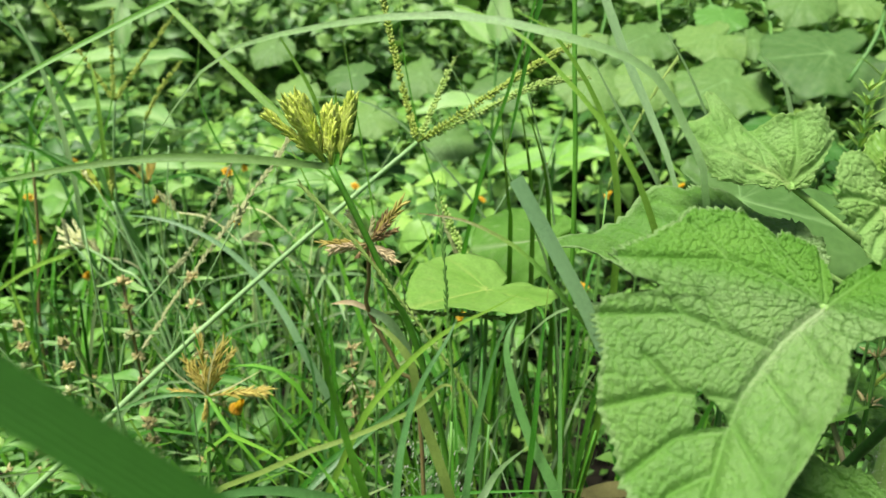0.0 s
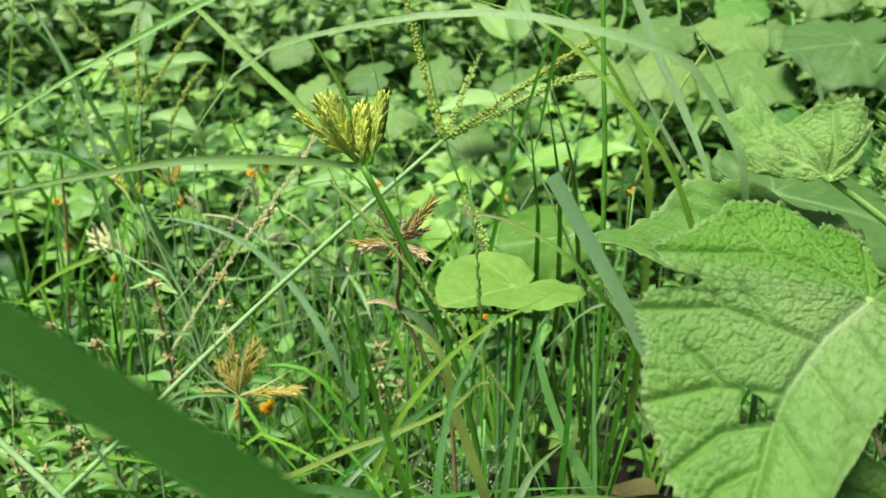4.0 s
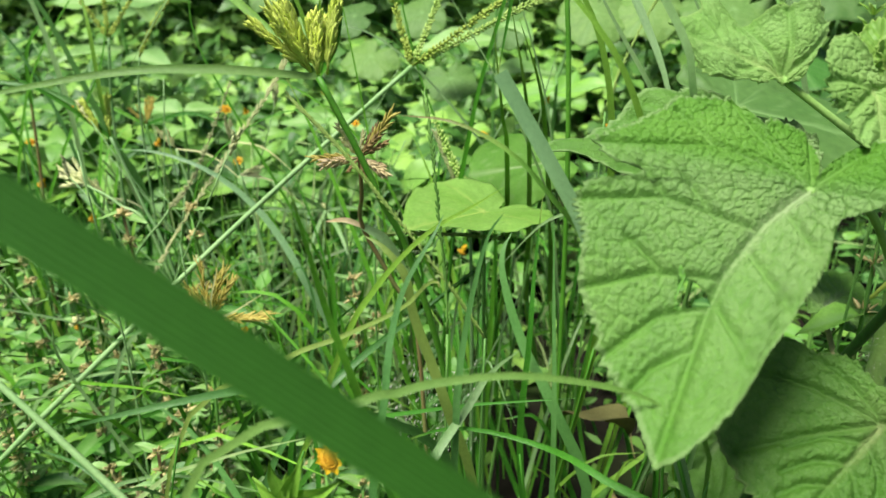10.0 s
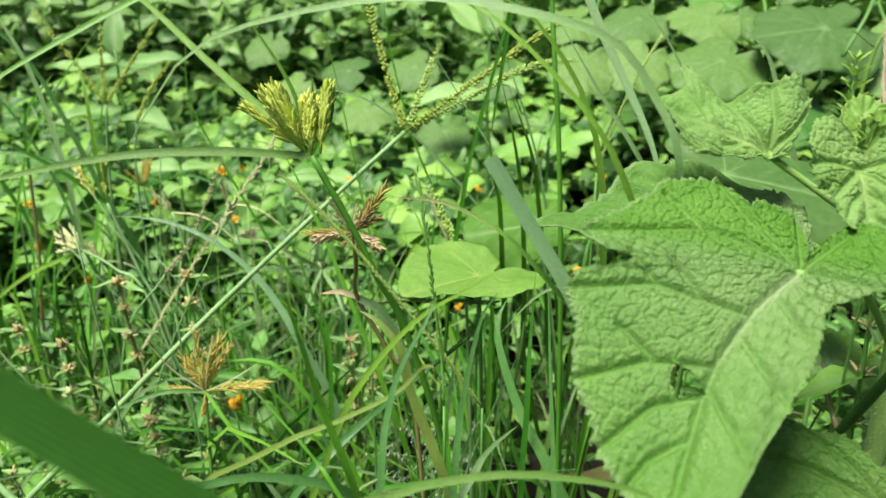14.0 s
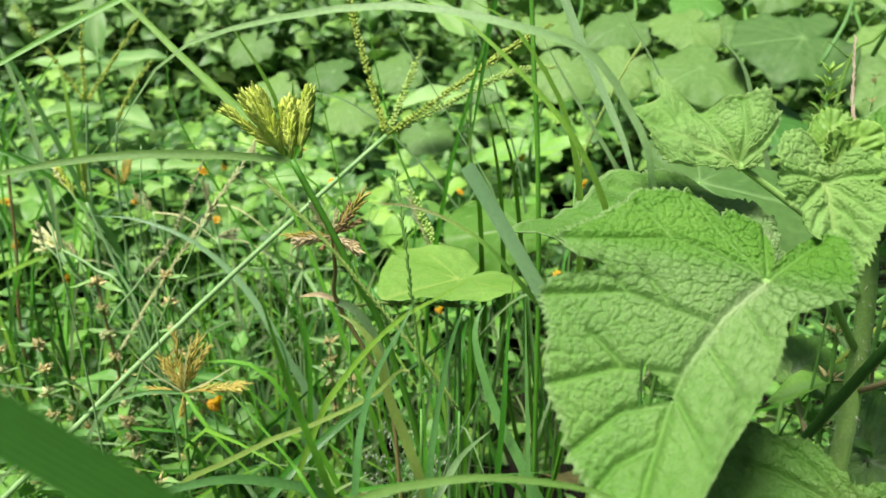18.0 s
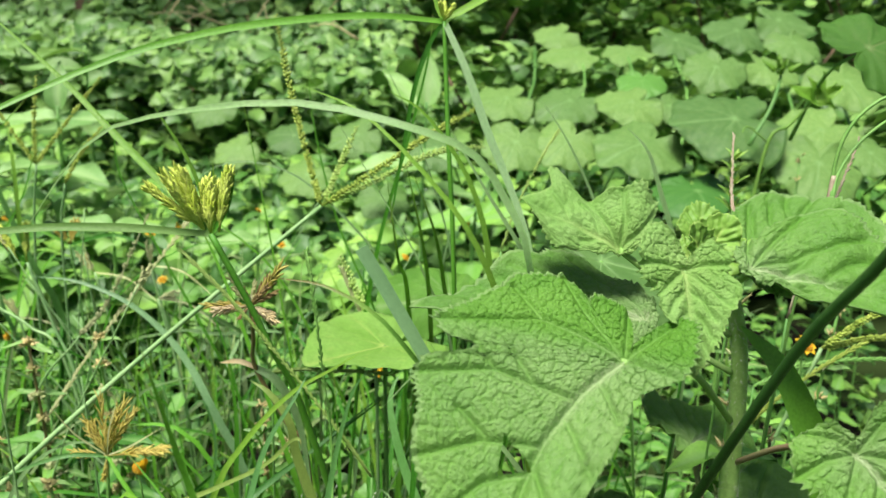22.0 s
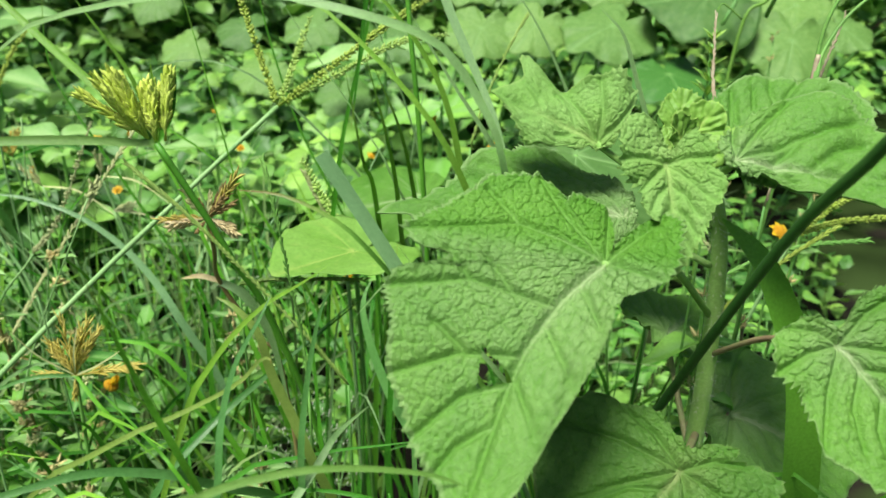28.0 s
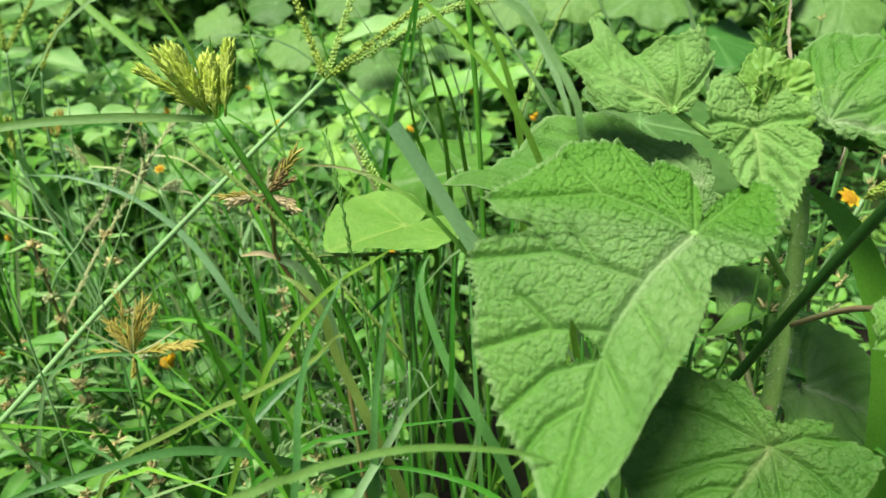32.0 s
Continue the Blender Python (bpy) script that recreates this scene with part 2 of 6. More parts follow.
M_STEM_RED = surface("reddish_stem", (0.24, 0.14, 0.06), (0.22, 0.28, 0.08), rough=0.5, n1=40, n2=500, bump=0.2, vary=0.4)
M_PINK = surface("pink_petiole", (0.32, 0.21, 0.13), (0.30, 0.38, 0.13), rough=0.55, n1=35, n2=700, bump=0.2, vary=0.3)
M_SEDGE = surface("sedge_flower", (0.52, 0.65, 0.075), (0.68, 0.78, 0.19), rough=0.6, trans=0.0, n1=120, n2=1400, bump=0.06, vary=0.2)
M_STRAW = surface("straw", (0.52, 0.56, 0.24), (0.66, 0.69, 0.36), rough=0.7, trans=0.0, n1=80, n2=1000, bump=0.06, vary=0.4)
M_BROWN = surface("dry_brown", (0.56, 0.46, 0.22), (0.74, 0.63, 0.36), rough=0.75, trans=0.0, n1=120, n2=900, bump=0.06, vary=0.5)
M_UMBER = surface("withered_brown", (0.24, 0.16, 0.06), (0.42, 0.30, 0.12), rough=0.75, trans=0.0, n1=120, n2=900, bump=0.06, vary=0.5)
M_GOLD = surface("dry_gold", (0.52, 0.44, 0.07), (0.68, 0.59, 0.17), rough=0.7, trans=0.0, n1=120, n2=900, bump=0.06, vary=0.3)
M_CREAM = surface("cream_head", (0.74, 0.79, 0.36), (0.86, 0.89, 0.50), rough=0.65, trans=0.0, n1=100, n2=900, bump=0.06, vary=0.2)
M_SPIKE = surface("grass_spike", (0.34, 0.53, 0.10), (0.47, 0.63, 0.18), rough=0.6, trans=0.0, n1=160, n2=1200, bump=0.06, vary=0.15, island=True)
M_SPIKE_BROWN = surface("ripe_spike", (0.30, 0.43, 0.05), (0.45, 0.56, 0.11), rough=0.65, trans=0.0, n1=160, n2=1200, bump=0.06, vary=0.2, island=True)
M_MAUVE = surface("mauve_spike", (0.36, 0.27, 0.18), (0.46, 0.43, 0.28), rough=0.65, n1=160, n2=1200, bump=0.06, vary=0.3)
M_ORANGE = surface("orange_petal", (0.84, 0.53, 0.015), (0.90, 0.63, 0.03), rough=0.55, trans=0.2, n1=100, n2=900, bump=0.06, vary=0.25)
M_DISC = surface("flower_disc", (0.70, 0.38, 0.01), (0.82, 0.52, 0.03), rough=0.7, n1=300, n2=2000, bump=0.8, vary=0.2)
M_WHITE = surface("white_seed", (0.72, 0.70, 0.58), (0.82, 0.80, 0.70), rough=0.7, n1=200, n2=1000, bump=0.2, vary=0.1)
M_SOIL = surface("soil", (0.012, 0.011, 0.007), (0.028, 0.024, 0.015), rough=0.95, n1=14, n2=160, bump=1.0, vary=0, spec=0.15,
                 spots=((0.035, 0.06, 0.014), 4, 0.46))
M_DEAD = surface("dead_leaf", (0.19, 0.17, 0.055), (0.30, 0.28, 0.09), rough=0.8, trans=0.1, n1=40, n2=500, bump=0.5, vary=0.4)
M_BARK = surface("bark", (0.13, 0.08, 0.05), (0.24, 0.16, 0.10), rough=0.9, n1=20, n2=120, bump=1.0, vary=0.1)


# ---- shapes ----
def smooth_path(ctrl, n):
    """n + 1 points and tangents along a smooth curve through the control points."""
    p = [Vector(c) for c in ctrl]
    p = [p[0] * 2 - p[1], *p, p[-1] * 2 - p[-2]]
    out, tan = [], []
    segs = len(p) - 3
    for i in range(n + 1):
        u = i / n * segs
        k = min(int(u), segs - 1)
        t = u - k
        a, b, c, d = p[k:k + 4]
        out.append(0.5 * (2 * b + (c - a) * t + (2 * a - 5 * b + 4 * c - d) * t * t + (3 * b - a - 3 * c + d) * t ** 3))
        v = (c - a) + 2 * (2 * a - 5 * b + 4 * c - d) * t + 3 * (3 * b - a - 3 * c + d) * t * t
        tan.append(v.normalized() if v.length > 1e-9 else Vector((0, 0, 1)))
    return out, tan


class Shape:
    """Vertices, faces, texture places and veins, gathered into one mesh."""

    def __init__(self):
        self.v, self.f, self.uv, self.vein = [], [], [], []

    def add(self, v, f, uv=None, vein=None):
        k = len(self.v)
        self.v += [tuple(c) for c in v]
        self.f += [tuple(i + k for i in face) for face in f]
        self.uv += uv or [(0.5, 0.5)] * len(v)
        self.vein += vein or [0.0] * len(v)
        return self

    def mesh(self, name):
        me = bpy.data.meshes.new(name)
        me.from_pydata(self.v, [], self.f)
        layer = me.uv_layers.new(name="UVMap")
        idx = np.zeros(len(me.loops), dtype=np.int32)
        me.loops.foreach_get("vertex_index", idx)
        layer.data.foreach_set("uv", np.array(self.uv, dtype=np.float32)[idx].ravel())
        if any(self.vein):
            me.attributes.new("vein", "FLOAT", "POINT").data.foreach_set("value", np.array(self.vein, dtype=np.float32))
        me.polygons.foreach_set("use_smooth", np.ones(len(me.polygons), dtype=bool))
        me.update()
        return me


def ribbon(ctrl, width, n=14, face=(0, -1, 0.45), fold=0.22, root=0.7, taper=2.2, cut=False, twist=0.0, thick=0.00025, ramp_to=0.3):
    """A grass blade: a folded strip with a keel, that narrows to its tip."""
    pts, tan = smooth_path(ctrl, n)
    face = Vector(face)
    v, f, uv = [], [], []
    for i, (p, t) in enumerate(zip(pts, tan)):
        s = i / n
        side = t.cross(face)
        side = side.normalized() if side.length > 1e-5 else t.orthogonal().normalized()
        if twist:
            side = Matrix.Rotation(twist * s, 3, t) @ side
        nor = side.cross(t).normalized()
        w = width / 2 * (root + (1 - root) * min(1, s / ramp_to)) * (1 if cut else max(0.02, (1 - s ** taper)) ** 0.8)
        top, low = p - nor * (fold * w), p - nor * (fold * w + thick)
        v += [p - side * w, top, p + side * w, p - side * w, low, p + side * w]
        uv += [(0, s), (0.5, s), (1, s), (0, s), (0.5, s), (1, s)]
        if i:
            a, b = 6 * i - 6, 6 * i
            f += [(a, b, b + 1, a + 1), (a + 1, b + 1, b + 2, a + 2), (a + 3, a + 4, b + 4, b + 3), (a + 4, a + 5, b + 5, b + 4)]
    return v, f, uv


def tube(ctrl, r0, r1, n=10, sides=6, wave=0.0):
    pts, tan = smooth_path(ctrl, n)
    v, f, uv = [], [], []
    up = Vector((0.31, -0.87, 0.38))
    for i, (p, t) in enumerate(zip(pts, tan)):
        a = t.cross(up).normalized()
        b = t.cross(a)
        r = r0 + (r1 - r0) * i / n
        if wave and i % 2:
            r *= 1 + wave
        for j in range(sides):
            q = 2 * math.pi * j / sides
            v.append(p + (a * math.cos(q) + b * math.sin(q)) * r)
            uv.append((j / sides, i / n))
        if i:
            k = (i - 1) * sides
            f += [(k + j, k + (j + 1) % sides, k + sides + (j + 1) % sides, k + sides + j) for j in range(sides)]
    f += [tuple(range(sides))[::-1], tuple(n * sides + j for j in range(sides))]
    return v, f, uv


def place_at(p, d, n=(0, 0, 1)):
    """The pose of a leaf with its stalk at p, its tip towards d and its upper face towards n."""
    y = Vector(d).normalized()
    x = y.cross(Vector(n))
    x = x.normalized() if x.length > 1e-6 else y.orthogonal().normalized()
    z = x.cross(y)
    m = Matrix((x, y, z)).transposed().to_4x4()
    m.translation = p
    return m


def small_leaf(length, width, form="ovate", n=7, bend=0.25, fold=0.25, wavy=0.0, seed=0):
    """A simple leaf on its stalk's end at the origin, its tip towards +y."""
    r = random.Random(seed)
    v, f, uv, vein = [], [], [], []
    for i in range(n + 1):
        s = i / n
        if form == "ovate":
            w = math.sin(math.pi * min(1, s * 1.0) ** 0.72) ** 0.85 if 0 < s < 1 else 0.03
        elif form == "lance":
            w = math.sin(math.pi * s ** 0.8) if 0 < s < 1 else 0.03
        elif form == "lobed":
            w = (0.03, 0.85, 1.0, 0.72, 0.62, 0.46, 0.22, 0.02)[round(s * 7)]
        else:
            w = (1 - s) ** 0.7 * (1 - (1 - min(1, s * 5)) ** 2) + 0.03
        y = s * length
        z0 = -bend * length * s * s
        for c in (-1, -0.5, 0, 0.5, 1):
            x = c * w * width / 2
            z = z0 + fold * abs(x) + wavy * length * math.sin(7 * s + 3 * c + seed) * abs(c) * 0.1 - (0.0 if c else 0.012 * length)
            back = -0.10 * length * abs(c) if form == "lobed" and 0 < i < 3 else 0
            v.append((x, y + back, z + r.uniform(-1, 1) * 0.006 * length))
            uv.append((c / 2 + 0.5, s))
            vein.append(0.8 if c == 0 else 0.0)
        if i:
            k = 5 * (i - 1)
            f += [(k + j, k + j + 1, k + j + 6, k + j + 5) for j in range(4)]
    return v, f, uv, vein


def broad_leaf(length, outline, nth=120, nr=16, bend=2.0, fold=0.15, ruffle=0.03, teeth=(0.0, 30), rays=(0.0, 0.8, -0.8, 1.6, -1.6),
               side=0.3, seed=1, thick=0.00035):
    """A broad leaf round the end of its stalk: outline(angle) is the reach in each direction, as a share of the length, with the
    tip at angle 0, towards +y. Main veins run along rays; side veins leave the middle one; the blade swells between them."""
    r = random.Random(seed)
    ph = r.uniform(0, 6)
    v, uv, vein = [], [], []
    for i in range(nth):
        a = -math.pi + 2 * math.pi * i / nth
        tooth = teeth[0] * (abs(((a * teeth[1] / math.pi) % 2) - 1) - 0.5) + teeth[0] * 1.5 * noise.noise((a * 9, seed, 0)) + teeth[0] * 0.8 * noise.noise((a * 31, seed, 5))
        reach = outline(a) * length * (1 + tooth)
        for j in range(1, nr + 1):
            q = (j / nr) ** 0.85
            rr = reach * q
            if j < nr - 1:
                rr = outline(a) * length * q
            x, y = rr * math.sin(a), rr * math.cos(a)
            vd = 0.0
            for b in rays:
                if math.cos(a - b) > 0:
                    vd = max(vd, math.exp(-(rr * math.sin(a - b) / (length * (0.011 - 0.006 * q if b == 0.0 else 0.006))) ** 2) * (1 - 0.5 * q) * (1.0 if b == 0.0 else 0.6))
            sp = length * 0.22
            s = (y - abs(x) * 0.75 + 0.03 * length * noise.noise((x * 30, y * 30, seed))) / sp
            if y > -0.1 * length and abs(x) > 0.0:
                dist = abs((s + 0.5) % 1 - 0.5) * sp * 0.8
                vd = max(vd, 0.34 * math.exp(-(dist / (length * 0.006)) ** 2))
            z = fold * abs(x) - bend * y * abs(y) - side * x * x / length * 2
            z += ruffle * length * q ** 3 * math.sin(5 * a + ph) + ruffle * 0.6 * length * q ** 4 * math.sin(13 * a + 2 * ph)
            z -= 0.009 * length * vd
            z += 0.018 * length * noise.noise((x * 22 / length * 0.5, y * 11 / length, seed)) * min(1, q * 2)
            v.append((x, y, z))
            uv.append((0.5 + x / length / 2, 0.5 + y / length / 2))
            vein.append(vd * (0.85 - 0.35 * q))
    v.append((0, 0, 0))
    uv.append((0.5, 0.5))
    vein.append(0.8)
    c = len(v) - 1
    f = []
    for i in range(nth):
        k, k2 = i * nr, ((i + 1) % nth) * nr
        f.append((c, k2, k))
        f += [(k + j, k2 + j, k2 + j + 1, k + j + 1) for j in range(nr - 1)]
    if thick:
        m = len(v)
        v += [(x, y, z - thick) for x, y, z in v]
        uv, vein = uv * 2, vein * 2
        f += [tuple(i + m for i in face[::-1]) for face in f]
        for i in range(nth):
            a, b = i * nr + nr - 1, ((i + 1) % nth) * nr + nr - 1
            f.append((a, b, b + m, a + m))
    f = [face[::-1] for face in f]
    return v, f, uv, vein


def segment_distance(x, y, line):
    """The distance of each place to a broken line, and how far along the line its nearest point lies, from 0 to 1."""
    best, along = np.full(x.shape, 1e9), np.zeros(x.shape)
    for k, (a, b) in enumerate(zip(line, line[1:])):
        dx, dy = b[0] - a[0], b[1] - a[1]
        t = np.clip(((x - a[0]) * dx + (y - a[1]) * dy) / (dx * dx + dy * dy + 1e-12), 0, 1)
        d = np.hypot(x - a[0] - t * dx, y - a[1] - t * dy)
        near = d < best
        best, along = np.where(near, d, best), np.where(near, (k + t) / (len(line) - 1), along)
    return best, along


def quilt(x, y, size, seed, sharp=0.42):
    """Swellings between the finest veins: 0 in the furrows, 1 on the crowns."""
    rs = np.random.RandomState(seed)
    n = int(0.26 / size)
    off = rs.uniform(0.1, 0.9, (n, n, 2))
    u, v = x / size + n / 2, y / size + n / 2
    iu, iv = np.floor(u).astype(int), np.floor(v).astype(int)
    d1, d2 = np.full(x.shape, 9.0), np.full(x.shape, 9.0)
    for a in (-1, 0, 1):
        for b in (-1, 0, 1):
            cu, cv = np.clip(iu + a, 0, n - 1), np.clip(iv + b, 0, n - 1)
            d = np.hypot(u - cu - off[cu, cv, 0], v - cv - off[cu, cv, 1])
            d2 = np.where(d < d1, d1, np.minimum(d2, d))
            d1 = np.minimum(d1, d)
    e = np.clip((d2 - d1) / sharp, 0, 1)
    return e * (2 - e)


def leaf_veins(outline, length, rays, sides=4, bow=0.0):
    """The middle vein, the main veins that fan out from the stalk, and side veins that leave the middle one."""
    mid = [(bow * length * math.sin(math.pi * k / 6), length * k / 6) for k in range(7)]
    out = [(mid, 1.0)]
    for a in rays:
        q = outline(a) * length * 0.92
        out.append(([(0, 0), (0.5 * q * math.sin(a * 1.08), 0.5 * q * math.cos(a * 1.08)), (q * math.sin(a), q * math.cos(a))], 0.6))
    for k in range(sides):
        y0 = length * (0.2 + 0.62 * k / sides)
        for sgn in (-1, 1):
            a = sgn * (0.62 - 0.07 * k)
            q = 0.30 * length * (1 - 0.5 * k / sides) * min(1.4, outline(a) * 1.6)
            out.append(([(bow * length, y0), (bow * length + 0.55 * q * math.sin(a * 1.9), y0 + 0.5 * q * math.cos(a)), (bow * length + q * math.sin(a * 1.6), y0 + q * math.cos(a) * 1.25)], 0.45))
    return out


def wrinkled_leaf(length, outline, veins, folds=(), toward=(0, 0, 1), bend=0.0, ruffle=0.02, swell=0.0015, cell=0.0052, seed=1, nth=300, nr=56,
                  thick=0.0004, hole=None, tooth=(0.0036, 0.0036), crumple=0.0, hairs=(0.30, 0.25), sheen_edge=None):
    """A wrinkled, toothed leaf with its stalk's end at the origin and its tip towards +y. folds: lines (a, b, slope) on
    whose left side the blade rises towards a direction; tooth: the spacing and depth of the teeth; hairs: how strong
    the pale tone is round the stalk's end, and how far it reaches, painting down close by and sheen further out; the
    last argument is a line with none on its left side."""
    rs = np.random.RandomState(seed)
    ang = np.linspace(-math.pi, math.pi, nth, endpoint=False)
    base = np.array([outline(a) for a in ang]) * length
    px, py = base * np.sin(ang), base * np.cos(ang)
    run = np.concatenate([[0], np.cumsum(np.hypot(np.diff(px), np.diff(py)))])
    ph = run / tooth[0] + 0.8 * np.sin(run / 0.011 + seed) + 0.5 * np.sin(run / 0.0047 + 2 * seed)
    saw = np.abs((ph % 1.0) - 0.35) - 0.3
    edge = base + tooth[1] * saw * (1.0 + 0.7 * np.sin(run / 0.008 + 3 * seed)) * np.clip(base / (0.2 * length), 0, 1)
    q = (np.arange(1, nr + 1) / nr) ** 0.9
    rr = base[:, None] * q[None, :] + (edge - base)[:, None] * q[None, :] ** 9
    a2 = np.repeat(ang[:, None], nr, 1)
    x, y = (rr * np.sin(a2)).ravel(), (rr * np.cos(a2)).ravel()
    qq = np.repeat(q[None, :], nth, 0).ravel()
    aa = a2.ravel()
    vein, near = np.zeros(x.shape), np.full(x.shape, 1.0)
    z = np.zeros(x.shape)
    for line, strength in veins:
        d, along = segment_distance(x, y, line)
        w = (0.0009 if strength > 0.9 else 0.0007) * (1.2 - 0.8 * along)
        vein = np.maximum(vein, strength ** 1.8 * np.exp(-(d / w) ** 2) * (1.0 - 0.9 * along) ** (2.4 if strength > 0.9 else 1.6))
        z -= 0.0009 * min(1, length / 0.08) * strength * np.exp(-(d / (2.2 * w)) ** 2)
        near = np.minimum(near, d / (0.6 + 0.4 * strength))
    z += swell * (1 - np.exp(-near / 0.0042))
    warp = 0.0014 * np.sin(x * 510 + seed) * np.sin(y * 430)
    soft = np.clip(near / 0.0022, 0.15, 1)
    z += (0.23 * cell * quilt(x + warp, y - 0.6 * warp, cell, seed, 0.24) + 0.15 * cell * quilt(x - 0.5 * warp, y + warp, cell * 0.46, seed + 7, 0.28)) * soft
    ph = rs.uniform(0, 6)
    z += ruffle * length * (qq ** 3 * np.sin(5 * aa + ph) + 0.7 * qq ** 5 * np.sin(12 * aa + 2 * ph)) * np.clip(rr.ravel() / (0.35 * length), 0, 1)
    z -= bend * y * np.abs(y) / length
    u, w = x / length * 9, y / length * 9
    z += crumple * length * (np.sin(u + 1.7 * np.sin(w * 0.7 + seed)) + 0.6 * np.sin(1.9 * w + 1.3 * np.sin(1.1 * u + seed)) + 0.35 * np.sin(3.1 * u - 2.3 * w + seed))
    lift = np.zeros(x.shape)
    for (ax, ay), (bx, by), slope in folds:
        ln = math.hypot(bx - ax, by - ay)
        d = ((bx - ax) * (y - ay) - (by - ay) * (x - ax)) / ln
        lift += slope * 0.5 * (d + np.sqrt(d * d + 0.0024 ** 2) - 0.0024)
    co = np.stack([x + lift * toward[0], y + lift * toward[1], z + lift * toward[2]], 1)
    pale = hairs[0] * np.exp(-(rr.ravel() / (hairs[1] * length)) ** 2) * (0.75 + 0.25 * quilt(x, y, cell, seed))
    # paler crowns: some down, and the furrows' shade put into the colour
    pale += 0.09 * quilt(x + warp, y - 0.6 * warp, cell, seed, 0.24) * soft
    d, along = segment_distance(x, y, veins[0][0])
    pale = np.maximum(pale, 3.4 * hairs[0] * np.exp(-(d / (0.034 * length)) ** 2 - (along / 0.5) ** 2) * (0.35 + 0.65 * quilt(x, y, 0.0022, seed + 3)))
    # the painted sheen ends at this line; the blade beyond gets no pale tone
    if sheen_edge:
        (ax, ay), (bx, by) = sheen_edge
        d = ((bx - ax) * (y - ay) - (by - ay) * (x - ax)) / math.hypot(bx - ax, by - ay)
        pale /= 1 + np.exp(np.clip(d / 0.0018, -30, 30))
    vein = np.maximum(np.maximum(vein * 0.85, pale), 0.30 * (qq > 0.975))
    gone = np.zeros(x.shape, bool)
    if hole:
        gone = np.ones(x.shape, bool)
        for q0, q1 in zip(hole, hole[1:] + hole[:1]):
            gone &= (q1[0] - q0[0]) * (y - q0[1]) - (q1[1] - q0[1]) * (x - q0[0]) > 0
    v = [tuple(c) for c in co.tolist()] + [(0.0, 0.0, 0.0)]
    uv = [(0.5 + a / length / 2, 0.5 + b / length / 2) for a, b in zip(x.tolist(), y.tolist())] + [(0.5, 0.5)]
    vv = vein.tolist() + [0.5]
    c, f = len(v) - 1, []
    for i in range(nth):
        k, k2 = i * nr, ((i + 1) % nth) * nr
        f.append((c, k, k2))
        f += [(k + j, k + j + 1, k2 + j + 1, k2 + j) for j in range(nr - 1)]
    if hole:
        gone = gone.tolist() + [False]
        f = [face for face in f if sum(gone[i] for i in face) < 3]
    m = len(v)
    v += [(p[0], p[1], p[2] - thick) for p in v]
    f += [tuple(i + m for i in face[::-1]) for face in f]
    for i in range(nth):
        a, b = i * nr + nr - 1, ((i + 1) % nth) * nr + nr - 1
        f.append((a, a + m, b + m, b))
    return v, f, uv * 2, vv * 2


def heart(wide=0.62, lobe=0.42, notch=0.12, sharp=1.6):
    """The outline of a heart-shaped leaf."""
    def reach(a):
        a = abs(a)
        body = wide + (1 - wide) * max(0.0, math.cos(a)) ** (sharp * 3)
        if a > math.pi / 2:
            t = (a - math.pi / 2) / (math.pi / 2)
            body = wide + (lobe - wide) * min(1, t * 1.3)
            if t > 0.72:
                body += (notch - lobe) * ((t - 0.72) / 0.28) ** 1.5
        return body
    return reach


def triangular(power=0.85, least=0.13, lobes=0.05, count=5.0):
    """A long-pointed leaf with rounded shoulders and shallow lobes."""
    def reach(a):
        t = abs(a) / math.pi
        return max(least, (1 - t) ** power - 0.05 * math.sin(math.pi * t)) + lobes * math.cos(count * abs(a) - 0.9) * math.sin(math.pi * min(1, t * 1.15)) ** 1.5
    return reach


def knotted(knots):
    """An outline that runs through (angle, reach) knots."""
    ka, kr = [k[0] for k in knots], [k[1] for k in knots]
    return lambda a: float(np.interp(a, ka, kr))


def rounded(knots, soft=0.09):
    """The same, with its corners rounded."""
    ka, kr = [k[0] for k in knots], [k[1] for k in knots]
    return lambda a: float(np.mean(np.interp(np.array((a - 1.6 * soft, a - 0.8 * soft, a, a + 0.8 * soft, a + 1.6 * soft)), ka, kr)))


def margin(length, pairs):
    """An outline from (degrees, millimetres) pairs, as a share of the length."""
    p = [(radians(a), r / 1000 / length) for a, r in pairs]
    return knotted([(p[-1][0] - 2 * math.pi, p[-1][1]), *p, (p[0][0] + 2 * math.pi, p[0][1])])


def part(name, shape, material, parent=None, label="", m=None):
    """Links a shape, or a mesh, as one object under a thing or a part."""
    me = shape.mesh(name) if isinstance(shape, Shape) else shape
    if not me.materials:
        me.materials.append(material)
    ob = new(name, me)
    ob.parent = parent
    if m is not None:
        ob.matrix_basis = m
    return tagged(ob, label)


def thing(name, label, category, at=(0, 0, 0), group="", kind=""):
    ob = new(name)
    ob.location = at
    ob.empty_display_size = 0.02
    return tagged(ob, label, category, group, kind)


def rel(ctrl, base):
    return [tuple(Vector(c) - Vector(base)) for c in ctrl]


def blade_part(parent, base, ctrl, width, material, name="blade", label="", **kw):
    return part(name, Shape().add(*ribbon(rel(ctrl, base), width, **kw)), material, parent, label)


def stem_part(parent, base, ctrl, r0, r1, material, name="stem", label="", **kw):
    return part(name, Shape().add(*tube(rel(ctrl, base), r0, r1, **kw)), material, parent, label)


